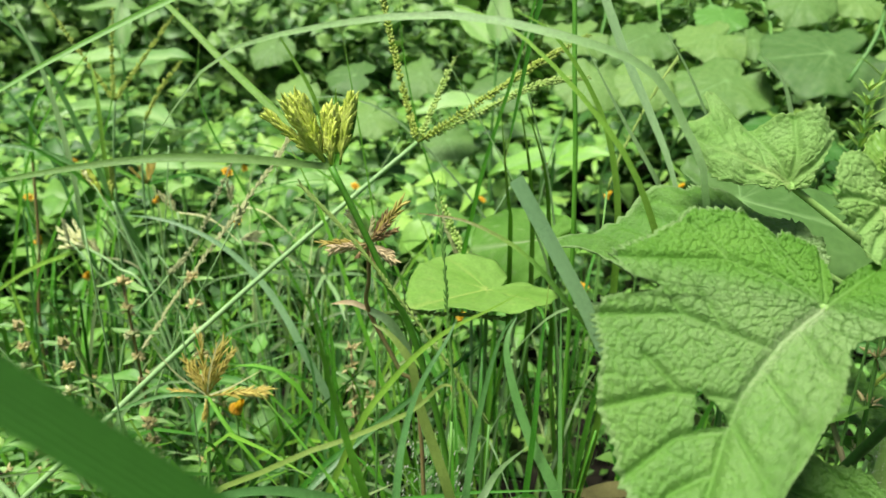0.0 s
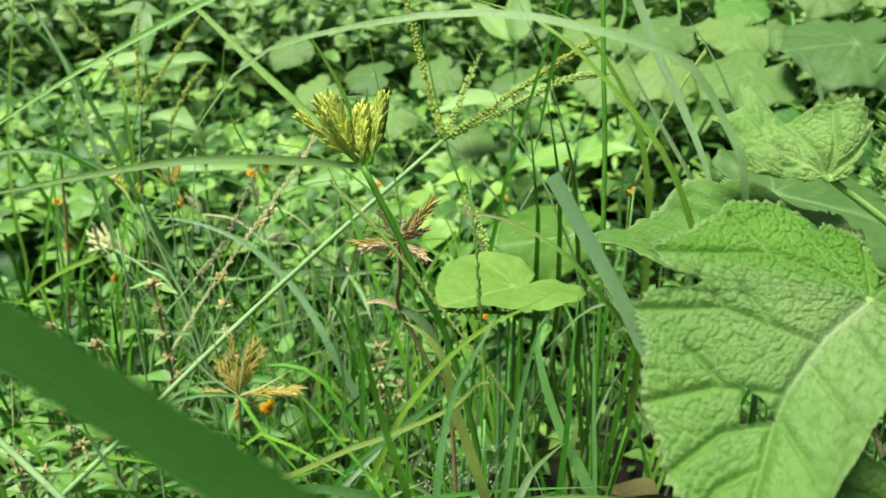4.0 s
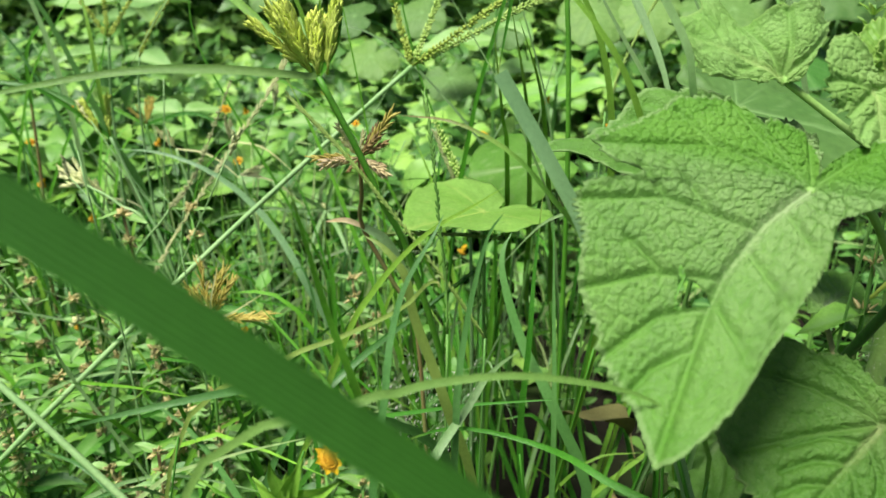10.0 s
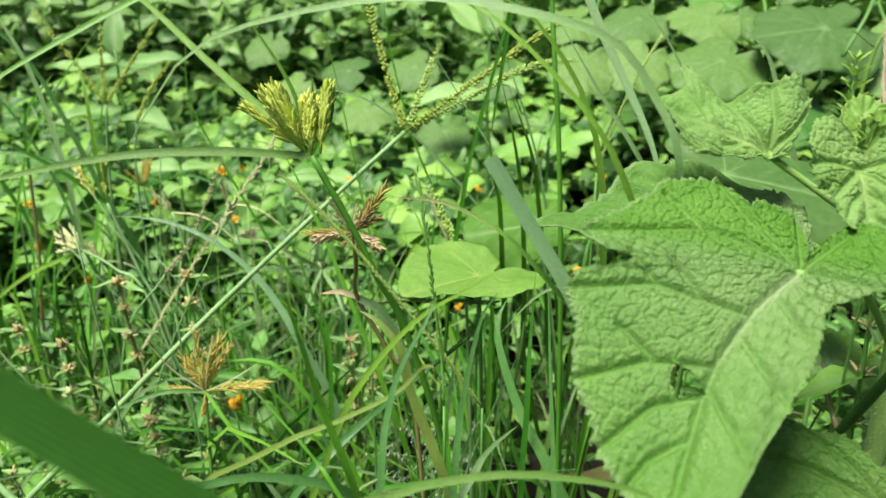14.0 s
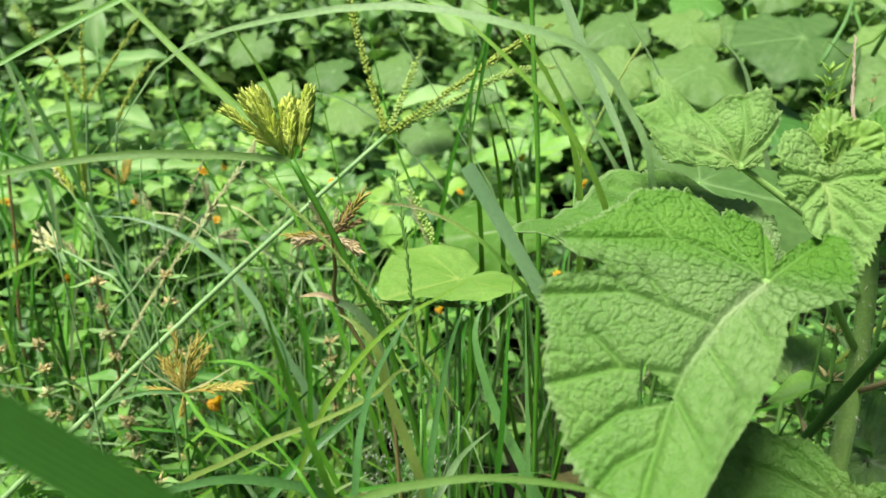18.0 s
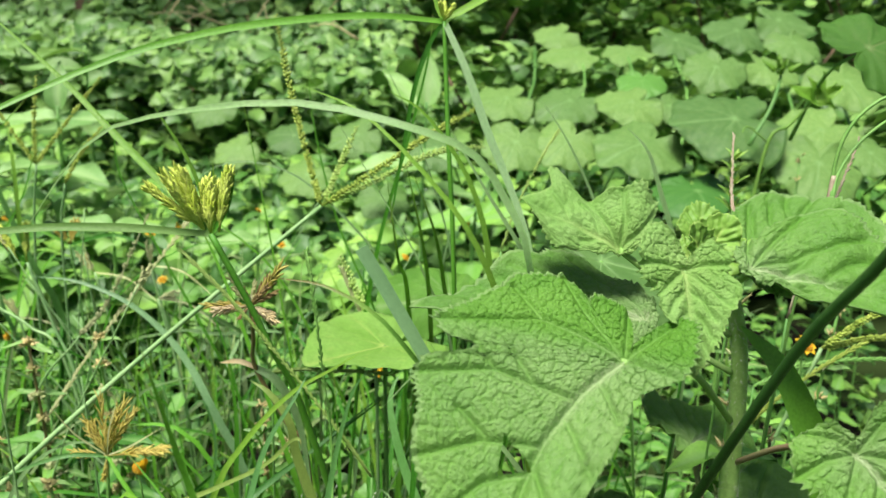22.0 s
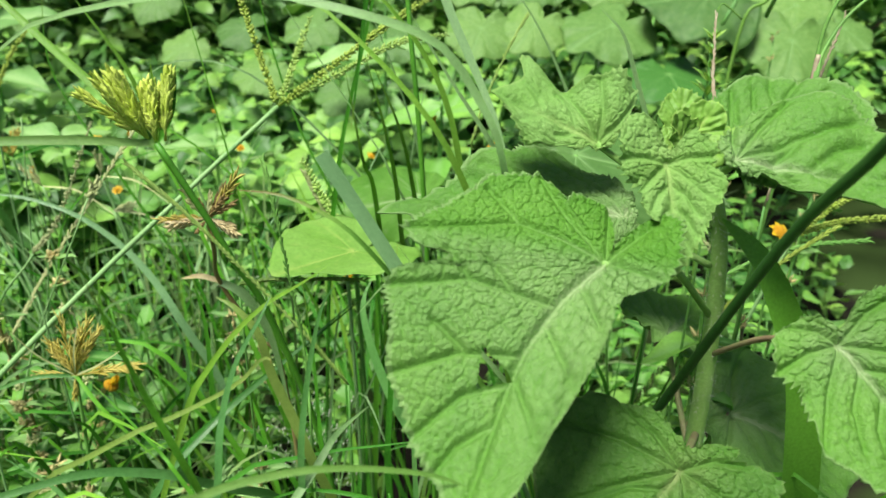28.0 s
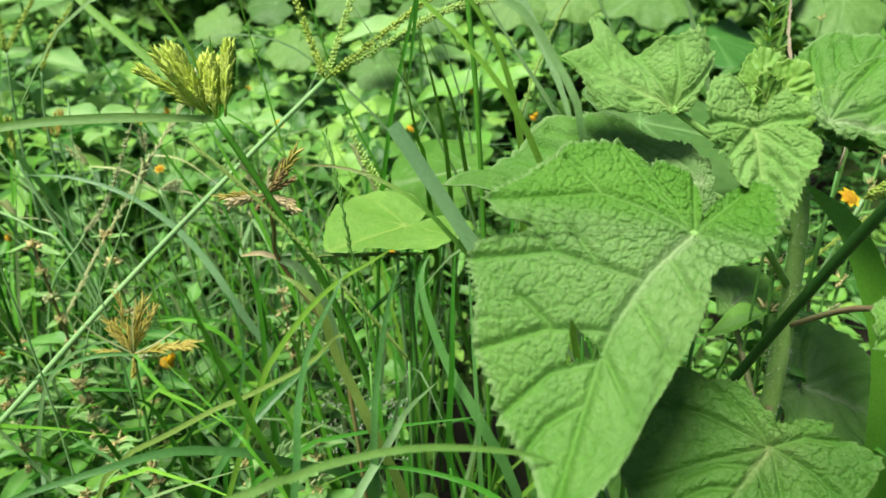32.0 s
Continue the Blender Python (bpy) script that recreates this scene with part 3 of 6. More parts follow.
def floret(s, c, d, ln, width, droop=0.0):
    """One narrow, flattened spikelet with overlapping pointed scales."""
    p = [c, c + d * ln * 0.5 + Vector((0, 0, 0.02 * ln)), c + d * ln - Vector((0, 0, droop * ln))]
    pts, tan = smooth_path(p, 6)
    v, f = [], []
    side = tan[0].cross(Vector((0.2, -1, 0.3))).normalized()
    for i, (q, t) in enumerate(zip(pts, tan)):
        b = t.cross(side).normalized()
        w = width * (0.5, 0.9, 1.0, 0.95, 0.8, 0.5, 0.06)[i]
        v += [q - side * w, q + b * w * 0.5, q + side * w, q - b * w * 0.5]
        if i:
            k = 4 * i - 4
            f += [(k + j, k + (j + 1) % 4, k + 4 + (j + 1) % 4, k + 4 + j) for j in range(4)]
        if 0 < i < 6:
            sgn = 1 if i % 2 else -1
            s.add([q + b * w * 0.4, q - b * w * 0.4, q + side * sgn * w * 1.7 + t * ln * 0.2], [(0, 1, 2)])
    s.add(v, f)


def plumes(centre, axis, count, length, spread, seed, each=30, width=0.00105, open_out=0.36):
    """A flower head of feathery spikes: each a thin axis with spikelets set all round it."""
    r = random.Random(seed)
    s = Shape()
    axis = Vector(axis).normalized()
    for _ in range(count):
        d = (axis + Vector((r.gauss(0, 1), r.gauss(0, 1), r.gauss(0, 1))) * spread).normalized()
        ln = length * r.uniform(0.65, 1.1)
        c = Vector(centre)
        s.add(*tube([c, c + d * ln * 0.5, c + d * ln * 0.9], 0.0005, 0.0003, 4, 4))
        u = d.orthogonal().normalized()
        w = d.cross(u)
        for i in range(each):
            t = 0.22 + 0.7 * i / each
            a = 2.4 * i + r.uniform(-0.4, 0.4)
            g = (d + (u * math.cos(a) + w * math.sin(a)) * open_out * r.uniform(0.6, 1.2)).normalized()
            floret(s, c + d * ln * t, g, ln * r.uniform(0.17, 0.28), width * r.uniform(0.7, 1.25))
    return s


def spikelets(centre, axis, count, length, spread, seed, width=0.0015, droop=0.0):
    """A head of narrow, scaly flower spikes that fan out from one point."""
    r = random.Random(seed)
    s = Shape()
    axis = Vector(axis).normalized()
    for _ in range(count):
        d = (axis + Vector((r.gauss(0, 1), r.gauss(0, 1), r.gauss(0, 1))) * spread).normalized()
        ln = length * r.uniform(0.6, 1.1)
        ln *= 0.72
        c = Vector(centre) + d * length * 0.5 * r.random()
        p = [c, c + d * ln * 0.5 + Vector((0, 0, 0.02 * ln)), c + d * ln - Vector((0, 0, droop * ln))]
        pts, tan = smooth_path(p, 8)
        v, f = [], []
        side = tan[0].orthogonal().normalized()
        for i, (q, t) in enumerate(zip(pts, tan)):
            a = side
            b = t.cross(a).normalized()
            w = width * (1.15 if i % 2 else 0.75) * max(0.08, 1 - (i / 8) ** 2.5) * (0.5 if i == 0 else 1)
            v += [q - a * w, q + b * w * 0.5, q + a * w, q - b * w * 0.5]
            if i:
                k = 4 * i - 4
                f += [(k + j, k + (j + 1) % 4, k + 4 + (j + 1) % 4, k + 4 + j) for j in range(4)]
            if i and i % 2:
                sgn = 1 if i % 4 == 1 else -1
                s.add([q + b * w * 0.4, q - b * w * 0.4, q + a * sgn * w * 2.0 + t * ln * 0.17], [(0, 1, 2)])
        s.add(v, f)
    return s


def merged(name, templates, poses, material, parent=None, label="", category="", kind="stuff"):
    """Many small pieces, joined into one object; templates are (v, f) and poses (which, matrix)."""
    tv = [np.array([c[:3] for c in t[0]], dtype=np.float64) for t in templates]
    verts, faces, k = [], [], 0
    for which, m in poses:
        a = np.array(m)
        verts.append(tv[which] @ a[:3, :3].T + a[:3, 3])
        faces += [tuple(i + k for i in face) for face in templates[which][1]]
        k += len(tv[which])
    me = bpy.data.meshes.new(name)
    me.from_pydata(np.concatenate(verts).tolist(), [], faces)
    me.polygons.foreach_set("use_smooth", np.ones(len(me.polygons), dtype=bool))
    me.materials.append(material)
    me.update()
    ob = new(name, me)
    ob.parent = parent
    return tagged(ob, label, category, "", kind)


def scaled(m, s):
    return m @ Matrix.Diagonal((s, s, s, 1))


# ---- ground ----
def ground_height(x, y):
    near = math.exp(-(x * x + y * y) / 30)
    return 0.03 * near * noise.noise((x * 2.2, y * 2.2, 0)) + 0.012 * near * noise.noise((x * 11, y * 11, 3)) - 0.01


steps = [0.04 * i for i in range(50)]
while steps[-1] < 400:
    steps.append(steps[-1] * 1.25)
axis = [-s for s in steps[:0:-1]] + steps
soil = Shape()
soil.add([(x, y + 0.7, ground_height(x, y + 0.7)) for y in axis for x in axis],
         [(j * len(axis) + i, j * len(axis) + i + 1, (j + 1) * len(axis) + i + 1, (j + 1) * len(axis) + i)
          for j in range(len(axis) - 1) for i in range(len(axis) - 1)])
tagged(part("ground", soil, M_SOIL), "dark brown soil under dense weeds", "ground", kind="structure")


# ---- low broad-leaved weeds ----
def cover_weed(seed, form, leaf, height, pairs, material=M_COVER):
    r = random.Random(seed)
    w = thing("broadleaf_weed", "low green weed with pairs of pointed leaves in the undergrowth", "weed", group="undergrowth weeds")
    lean = (r.uniform(-0.04, 0.04), r.uniform(-0.04, 0.04))
    stem = [(0, 0, -0.02), (lean[0] * 0.4, lean[1] * 0.4, height * 0.5), (lean[0], lean[1], height)]
    part("stem", Shape().add(*tube(stem, 0.0016, 0.0009, 6, 5)), M_STEM, w)
    data = []
    for k in range(3):
        sh = Shape().add(*small_leaf(leaf, leaf * r.uniform(0.55, 0.7) if form != "lance" else leaf * 0.24, form, 7, r.uniform(0.05, 0.35), 0.2, 0.6, seed + k))
        data.append(sh.mesh("leaf"))
    for i in range(pairs):
        s = 0.25 + 0.75 * (i + 1) / pairs
        p = Vector((lean[0] * s, lean[1] * s, height * s - 0.004))
        yaw = 1.57 * i + r.uniform(-0.3, 0.3)
        for k in (0, 1):
            a = yaw + math.pi * k
            d = Vector((math.cos(a), math.sin(a), r.uniform(-0.15, 0.5)))
            m = place_at(p + d * 0.008, d, (0, -0.3, 1))
            part("leaf", r.choice(data), material, w, m=scaled(m, r.uniform(0.65, 1.1) * (0.75 if i == pairs - 1 else 1)))
    return w


protos = [cover_weed(11, "ovate", 0.040, 0.20, 5), cover_weed(12, "lobed", 0.050, 0.18, 4), cover_weed(13, "ovate", 0.030, 0.17, 5),
          cover_weed(14, "lobed", 0.045, 0.21, 4), cover_weed(15, "lance", 0.040, 0.19, 6)]
spots = []
tries = 0
while len(spots) < 190 and tries < 6000:
    tries += 1
    y = rnd.uniform(0.46, 1.12)
    x = rnd.uniform(-0.62 * y - 0.1, 0.62 * y + 0.12)
    if (0.02 < x < 0.22 and y < 0.80) or (x > 0.10 and y > 0.66 and rnd.random() < 0.85):
        continue
    if all((x - a) ** 2 + (y - b) ** 2 > 0.048 ** 2 for a, b in spots):
        spots.append((x, y))
for i, (x, y) in enumerate(spots):
    near = y < 0.62
    ob = rnd.choice(protos[2:3] * 3 + protos[:1] * 2 + protos[4:] * 2 if y < 0.75 and x < 0.05 else protos[:4])
    s = rnd.uniform(0.75, 1.1) * (0.8 if near else 1.0)
    m = scaled(pose(x, y, ground_height(x, y), rnd.uniform(-10, 10), rnd.uniform(-10, 10), rnd.uniform(0, 360)), s)
    if i < len(protos):
        protos[i].matrix_basis = m
    else:
        copy_thing(ob, m)

# the same carpet further off
leaves = [small_leaf(1, 0.62, "ovate", 5, 0.25, 0.2, 0.5, 1), small_leaf(1, 0.8, "lobed", 7, 0.3, 0.2, 0.5, 2), small_leaf(1, 0.3, "lance", 5, 0.3, 0.2, 0.5, 3)]


def plain_leaf(wide):
    """A simple folded leaf of few faces, for foliage far off."""
    v = [(0, 0, 0), (-wide * 0.42, 0.28, 0.05), (0, 0.3, 0.0), (wide * 0.42, 0.28, 0.05), (-wide * 0.36, 0.62, 0.0), (0, 0.65, -0.06), (wide * 0.36, 0.62, 0.0), (0, 1, -0.16)]
    return v, [(0, 2, 1), (0, 3, 2), (1, 2, 5, 4), (2, 3, 6, 5), (4, 5, 7), (5, 6, 7)]


far_leaves = [plain_leaf(0.9), plain_leaf(1.1), plain_leaf(0.45)]
poses = []
for k in range(26000):
    x, y = rnd.uniform(-3.0, 3.0), rnd.uniform(-2.2, 2.6)
    if abs(x) < 0.75 * max(y, 0.0) + 0.3 and y > -0.4:
        continue
    z = rnd.uniform(0.05, 0.19) + 0.07 * noise.noise((x * 3, y * 3, 1)) + max(0, y - 1.1) * 0.2
    m = pose(x, y, z, rnd.uniform(-5, 45), rnd.uniform(-22, 22)) @ pose(0, 0, 0, 0, 0, rnd.uniform(0, 360))
    poses.append((rnd.choice((0, 1, 2)), scaled(m, rnd.uniform(0.035, 0.08))))
merged("ground_cover", far_leaves, poses, M_COVER_FAR, None, "carpet of low green leafy weeds round about", "ground cover")
poses = []
for k in range(13500):
    y = 0.85 + 1.6 * rnd.random() ** 1.2
    x = rnd.uniform(-0.75 * y - 0.3, 0.75 * y + 0.3)
    if x > 0.10 and (y < 1.12 or (y < 1.4 and rnd.random() < 0.75)):
        continue
    z = rnd.uniform(0.10, 0.19) + 0.07 * noise.noise((x * 3, y * 3, 1)) + max(0, y - 1.1) * 0.2
    m = pose(x, y, z, rnd.uniform(-5, 45), rnd.uniform(-22, 22)) @ pose(0, 0, 0, 0, 0, rnd.uniform(0, 360))
    poses.append((rnd.choice((0, 1, 1, 0, 2)), scaled(m, rnd.uniform(0.028, 0.065))))
for k in range(5200):
    y = 0.95 + 1.25 * rnd.random()
    x = rnd.uniform(-0.72 * y - 0.15, 0.06)
    z = rnd.uniform(0.13, 0.24) + 0.07 * noise.noise((x * 3, y * 3, 1)) + max(0, y - 1.1) * 0.2
    m = pose(x, y, z, rnd.uniform(5, 60), rnd.uniform(-25, 25)) @ pose(0, 0, 0, 0, 0, rnd.uniform(0, 360))
    poses.append((rnd.choice((0, 1, 0, 2)), scaled(m, rnd.uniform(0.022, 0.052))))
merged("ground_cover", leaves, poses, M_COVER_FAR, None, "dense carpet of low green leafy weeds", "ground cover")
poses = []
for k in range(3000):
    y = 1.45 + 0.9 * rnd.random()
    x = rnd.uniform(-0.72 * y - 0.1, -0.05)
    z = 0.22 + (y - 1.1) * 0.36 + rnd.uniform(0, 0.13) + 0.10 * noise.noise((x * 3, y * 3, 4))
    m = pose(x, y, z, rnd.uniform(15, 70), rnd.uniform(-30, 30)) @ pose(0, 0, 0, 0, 0, rnd.uniform(0, 360))
    poses.append((rnd.choice((0, 1, 0, 2)), scaled(m, rnd.uniform(0.022, 0.06))))
merged("ground_cover", leaves, poses, M_HEDGE, None, "dull green leafy weeds rising towards the shrubs", "ground cover")
poses = []
for _ in range(2300):
    y = 0.25 + 0.75 * rnd.random()
    x = rnd.uniform(-0.7 * y - 0.1, 0.7 * y + 0.1)
    if x > -0.02 and y < 0.60 and rnd.random() < 0.75:
        continue
    m = pose(x, y, rnd.uniform(0.0, 0.07), rnd.uniform(-25, 45), rnd.uniform(-40, 40), rnd.uniform(0, 360))
    poses.append((rnd.choice((0, 2, 2, 2)), scaled(m, rnd.uniform(0.018, 0.042))))
merged("seedlings", leaves, poses, M_COVER_FAR, None, "small seedlings and low leaves on the soil", "ground cover")


# ---- thicket behind ----
def shrub(x, y, height, seed, wide_by=1.0, count=1500):
    r = random.Random(seed)
    w = thing("shrub", "dark green leafy shrub at the back of the weeds", "shrub", (x, y, 0), group="shrubs behind")
    for k in range(4):
        a = r.uniform(0, 6.28)
        top = (0.3 * math.cos(a), 0.2 * math.sin(a), height * r.uniform(0.6, 1))
        part("limb", Shape().add(*tube([(0.02 * k, 0, -0.05), (top[0] * 0.4, top[1] * 0.4, height * 0.4), top], 0.012, 0.004, 8, 6)), M_BARK, w)
    ps = []
    for _ in range(count):
        a, q = r.uniform(0, 6.28), r.random() ** 0.5
        zz = height * r.uniform(0.05, 1.05)
        wide = 0.42 * wide_by * (0.7 + 0.5 * noise.noise((a, zz * 3, seed)))
        ps.append((r.choice((0, 0, 1)), scaled(pose(q * wide * math.cos(a), q * wide * 0.8 * math.sin(a), zz, r.uniform(-20, 60), r.uniform(-40, 40), r.uniform(0, 360)),
                                               r.uniform(0.035, 0.075) * wide_by)))
    merged("foliage", leaves if y < 2 else far_leaves, ps, M_HEDGE, w, kind="")


for i in range(9):
    shrub(-2.3 + 0.58 * i + rnd.uniform(-0.1, 0.1), 2.35 + rnd.uniform(-0.15, 0.4), rnd.uniform(0.8, 1.15), 40 + i)
for i in range(5):
    shrub(-1.5 + 0.62 * i, 1.75 + rnd.uniform(-0.1, 0.15), rnd.uniform(0.42, 0.55), 80 + i)
for i in range(9):
    shrub(-2.9 + 0.72 * i, 2.95 + rnd.uniform(-0.1, 0.1), rnd.uniform(1.25, 1.5), 90 + i)
for i in range(8):
    shrub(-3.4 + 1.0 * i, 3.6 + rnd.uniform(-0.2, 0.2), rnd.uniform(1.3, 1.6), 60 + i)
for i in range(9):
    shrub(-4.4 + 1.1 * i, 4.4 + rnd.uniform(-0.2, 0.2), rnd.uniform(1.9, 2.3), 120 + i, 1.8, 2400)
for i in range(10):
    shrub(-5.6 + 1.25 * i, 5.5 + rnd.uniform(-0.2, 0.2), rnd.uniform(2.5, 2.9), 150 + i, 2.2, 2600)
trunk = thing("tree", "reddish brown tree trunk standing behind the weeds", "tree", (-0.98, 2.1, 0))
part("trunk", Shape().add(*tube([(0, 0, -0.1), (0.02, 0, 0.4), (0.0, 0.02, 0.9), (0.05, 0.05, 1.7)], 0.06, 0.045, 14, 12)), M_BARK, trunk)
for k in range(5):
    a = k * 1.3
    part("branch", Shape().add(*tube([(0.02, 0.02, 0.75 + 0.15 * k), (0.2 * math.cos(a), 0.2 * math.sin(a), 1.0 + 0.15 * k),
                                      (0.5 * math.cos(a), 0.5 * math.sin(a), 1.25 + 0.15 * k)], 0.014, 0.004, 8, 6)), M_BARK, trunk)
ps = []
for _ in range(900):
    a, q = rnd.uniform(0, 6.28), rnd.random() ** 0.5
    ps.append((0, scaled(pose(q * 0.6 * math.cos(a), q * 0.6 * math.sin(a), rnd.uniform(1.1, 2.0), rnd.uniform(-20, 60), rnd.uniform(-40, 40), rnd.uniform(0, 360)), 0.07)))
merged("crown", far_leaves, ps, M_HEDGE, trunk, kind="")
for i in range(14):
    x, z = rnd.uniform(-0.75, -0.2), rnd.uniform(0.45, 0.7)
    tw = thing("twig", "dry brown twig caught among the weeds", "twig", (x, 1.9 + rnd.uniform(-0.1, 0.2), z), group="dry twigs")
    d = Vector((rnd.uniform(-1, 1), rnd.uniform(-0.4, 0.4), rnd.uniform(-0.9, 0.3))) * 0.16
    part("shoot", Shape().add(*tube([-d, d * 0.1 + Vector((0, 0, 0.02)), d], 0.003, 0.0015, 8, 5)), M_BROWN, tw)
    part("shoot", Shape().add(*tube([d * 0.1 + Vector((0, 0, 0.02)), d * 0.5 + Vector((0.04, 0, 0.03)), d * 0.7 + Vector((0.09, 0, 0.02))], 0.002, 0.001, 6, 5)), M_BROWN, tw)


# ---- the hairy-leaved plant ----
plant = thing("hairy_weed", "tall weed with toothed, wrinkled, hairy green leaves", "weed", (0.222, 0.285, 0))
B = (0.222, 0.285, 0)
stem_part(plant, B, [(0.222, 0.285, -0.03), (0.218, 0.281, 0.2), (0.217, 0.281, 0.3), (0.212, 0.282, 0.37), (0.195, 0.275, 0.415)], 0.0052, 0.003,
          M_STEM_HAIR, n=20, sides=10, label="hairy pale green stem")


hairs = Shape()
pts, tan = smooth_path([(0.0, 0.0, 0.02), (-0.004, -0.004, 0.2), (-0.005, -0.004, 0.3), (-0.010, -0.003, 0.37), (-0.027, -0.010, 0.415)], 60)
for i in range(900):
    k = rnd.randrange(10, 60)
    out = (tan[k].orthogonal().normalized() * rnd.uniform(-1, 1) + tan[k].cross(tan[k].orthogonal()).normalized() * rnd.uniform(-1, 1)).normalized()
    c = pts[k] + tan[k] * rnd.uniform(0, 0.006) + out * 0.0034
    side = out.cross(tan[k]).normalized() * 0.00012
    hairs.add([c - side, c + side, c + out * rnd.uniform(0.0015, 0.0034) + tan[k] * rnd.uniform(-0.0008, 0.0008)], [(0, 1, 2)])
part("stem_hairs", hairs, M_WHITE, plant, "fine white hairs")


def leaf_on(name, p, d, n, length, outline, label="", material=M_HAIRY, rays=(0.75, -0.75, 1.5, -1.5, 2.3, -2.3), sides=4, veins=None, **kw):
    m = place_at(Vector(p) - Vector(B), d, n)
    return part(name, Shape().add(*wrinkled_leaf(length, outline, veins or leaf_veins(outline, length, rays, sides), **kw)), material, plant, label, m)


def petiole(a, b, sag=0.0, r=0.0014, material=M_STEM_HAIR):
    a, b = Vector(a), Vector(b) + Vector((0, 0.0016, -0.0014))
    stem_part(plant, B, [a, (a + b) / 2 - Vector((0, 0, sag)), b], r * 1.15, r, material, "petiole", n=10, sides=8)


# the large leaf: its far half folds up along the middle vein, its upper lobe along the first side vein
LEAF_A = knotted(((-3.15, 0.03), (-2.95, 0.15), (-2.78, 0.29), (-2.60, 0.31), (-2.3, 0.26), (-1.73, 0.20), (-1.2, 0.15), (-0.8, 0.145), (-0.59, 0.17), (-0.415, 0.29), (-0.262, 0.435),
                  (-0.17, 0.59), (-0.125, 0.755), (-0.04, 0.95), (0.0, 1.0), (0.12, 0.925), (0.31, 0.87), (0.41, 0.815), (0.56, 0.79), (0.76, 0.71), (0.96, 0.71), (1.03, 0.66),
                  (1.06, 0.52), (1.12, 0.50), (1.15, 0.60), (1.277, 0.67), (1.46, 0.58), (1.65, 0.53), (1.80, 0.535), (1.98, 0.46), (2.10, 0.42), (2.17, 0.27), (2.29, 0.295),
                  (2.5, 0.26), (2.72, 0.225), (2.92, 0.13), (3.15, 0.03)))
MM = 0.001
VEINS_A = [([(a * MM, b * MM) for a, b in line], w) for line, w in (
    (((0, 0), (6.5, 19), (8.8, 40), (8, 52), (4, 75), (0, 98)), 1.0), (((0, 0), (16, -1), (32, 0), (60, 18)), 0.6), (((7.2, 23), (35, 26), (56, 40)), 0.6),
    (((8.8, 43), (26, 50), (42, 66)), 0.55), (((8, 53), (19, 62), (26, 80)), 0.55), (((6, 66), (13, 77), (15, 88)), 0.4), (((0, 0), (20, -10), (35, -20)), 0.4),
    (((0, 0), (8, -20)), 0.35), (((32, 0), (48, -7)), 0.3), (((0, 0), (-10, -24)), 0.4), (((0, 0), (-18, -2)), 0.35), (((4, 12), (-8, 22)), 0.3), (((8, 30), (-9, 42)), 0.3),
    (((8, 50), (-8, 62)), 0.3), (((20, 25), (34, 17)), 0.25), (((24, 49), (38, 44)), 0.25), (((35, 26), (46, 20)), 0.25))]
P_A = (0.143, 0.219, 0.390)
# the wide pale reach paints sheen on the main blade, none on the upper lobe
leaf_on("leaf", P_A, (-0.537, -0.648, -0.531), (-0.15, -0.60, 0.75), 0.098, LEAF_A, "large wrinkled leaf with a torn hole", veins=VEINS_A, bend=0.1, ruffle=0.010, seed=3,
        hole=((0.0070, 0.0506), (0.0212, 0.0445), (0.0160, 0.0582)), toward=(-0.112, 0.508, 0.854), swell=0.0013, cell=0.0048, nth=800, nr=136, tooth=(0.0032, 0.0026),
        folds=(((0.0, 0.0), (0.008, 0.06), 0.7), ((0.008, 0.06), (0.0, 0.0), 0.36), ((0.060, 0.018), (0.0, 0.0), -0.50)), hairs=(0.24, 0.60), sheen_edge=((0.060, 0.018), (0.0, 0.0)))
petiole((0.214, 0.282, 0.335), P_A, -0.012)
P_B = (0.155, 0.287, 0.414)
leaf_on("leaf", P_B, (-0.868, 0.399, 0.295), (-0.1, -0.72, 0.68), 0.0484, margin(0.0484, ((-150, 3), (-60, 5), (-34, 13.6), (-25, 27), (-9, 37), (0, 48.4), (11, 44), (18, 42), (24, 51), (28, 50),
        (34, 32), (40, 28.5), (62, 30), (82, 33), (101, 30), (110, 17), (130, 9))), "crumpled young leaf with a curled lobe", M_YOUNG, rays=(0.6, 1.2, 1.8), sides=2, ruffle=0.07, crumple=0.022, seed=5, swell=0.0006, cell=0.0042,
        toward=(-0.497, -0.074, 0.864), folds=(((0.014, 0.038), (-0.002, 0.003), 0.25), ((-0.001, 0.003), (0.013, 0.036), 0.45)), tooth=(0.0034, 0.0030))
petiole((0.206, 0.281, 0.378), P_B, 0.0)
P_C = (0.171, 0.2505, 0.415)
leaf_on("leaf", P_C, (0.026, -0.60, -0.80), (0.0, -0.80, 0.60), 0.0405, margin(0.0405, ((-165, 4), (-150, 9), (-142, 16), (-109, 19), (-87, 16.5), (-70, 22), (-37, 22.5), (-12, 32), (0, 40.5), (5, 34), (12, 24),
        (29, 21.5), (52, 14), (77, 17), (113, 18), (148, 22.5), (158, 21), (170, 10))), "", M_YOUNG, rays=(0.8, -0.8, 1.7, -1.7), sides=3, ruffle=0.035, crumple=0.010, seed=6, swell=0.0006, cell=0.0042,
        toward=(0.362, 0.322, 0.875), folds=(((0.0, 0.0), (0.0, 0.04), 0.5), ((0.0, 0.04), (0.0, 0.0), 0.55)), tooth=(0.0034, 0.0030))
petiole((0.196, 0.280, 0.405), P_C, 0.0)
P_D = (0.1955, 0.2497, 0.416)
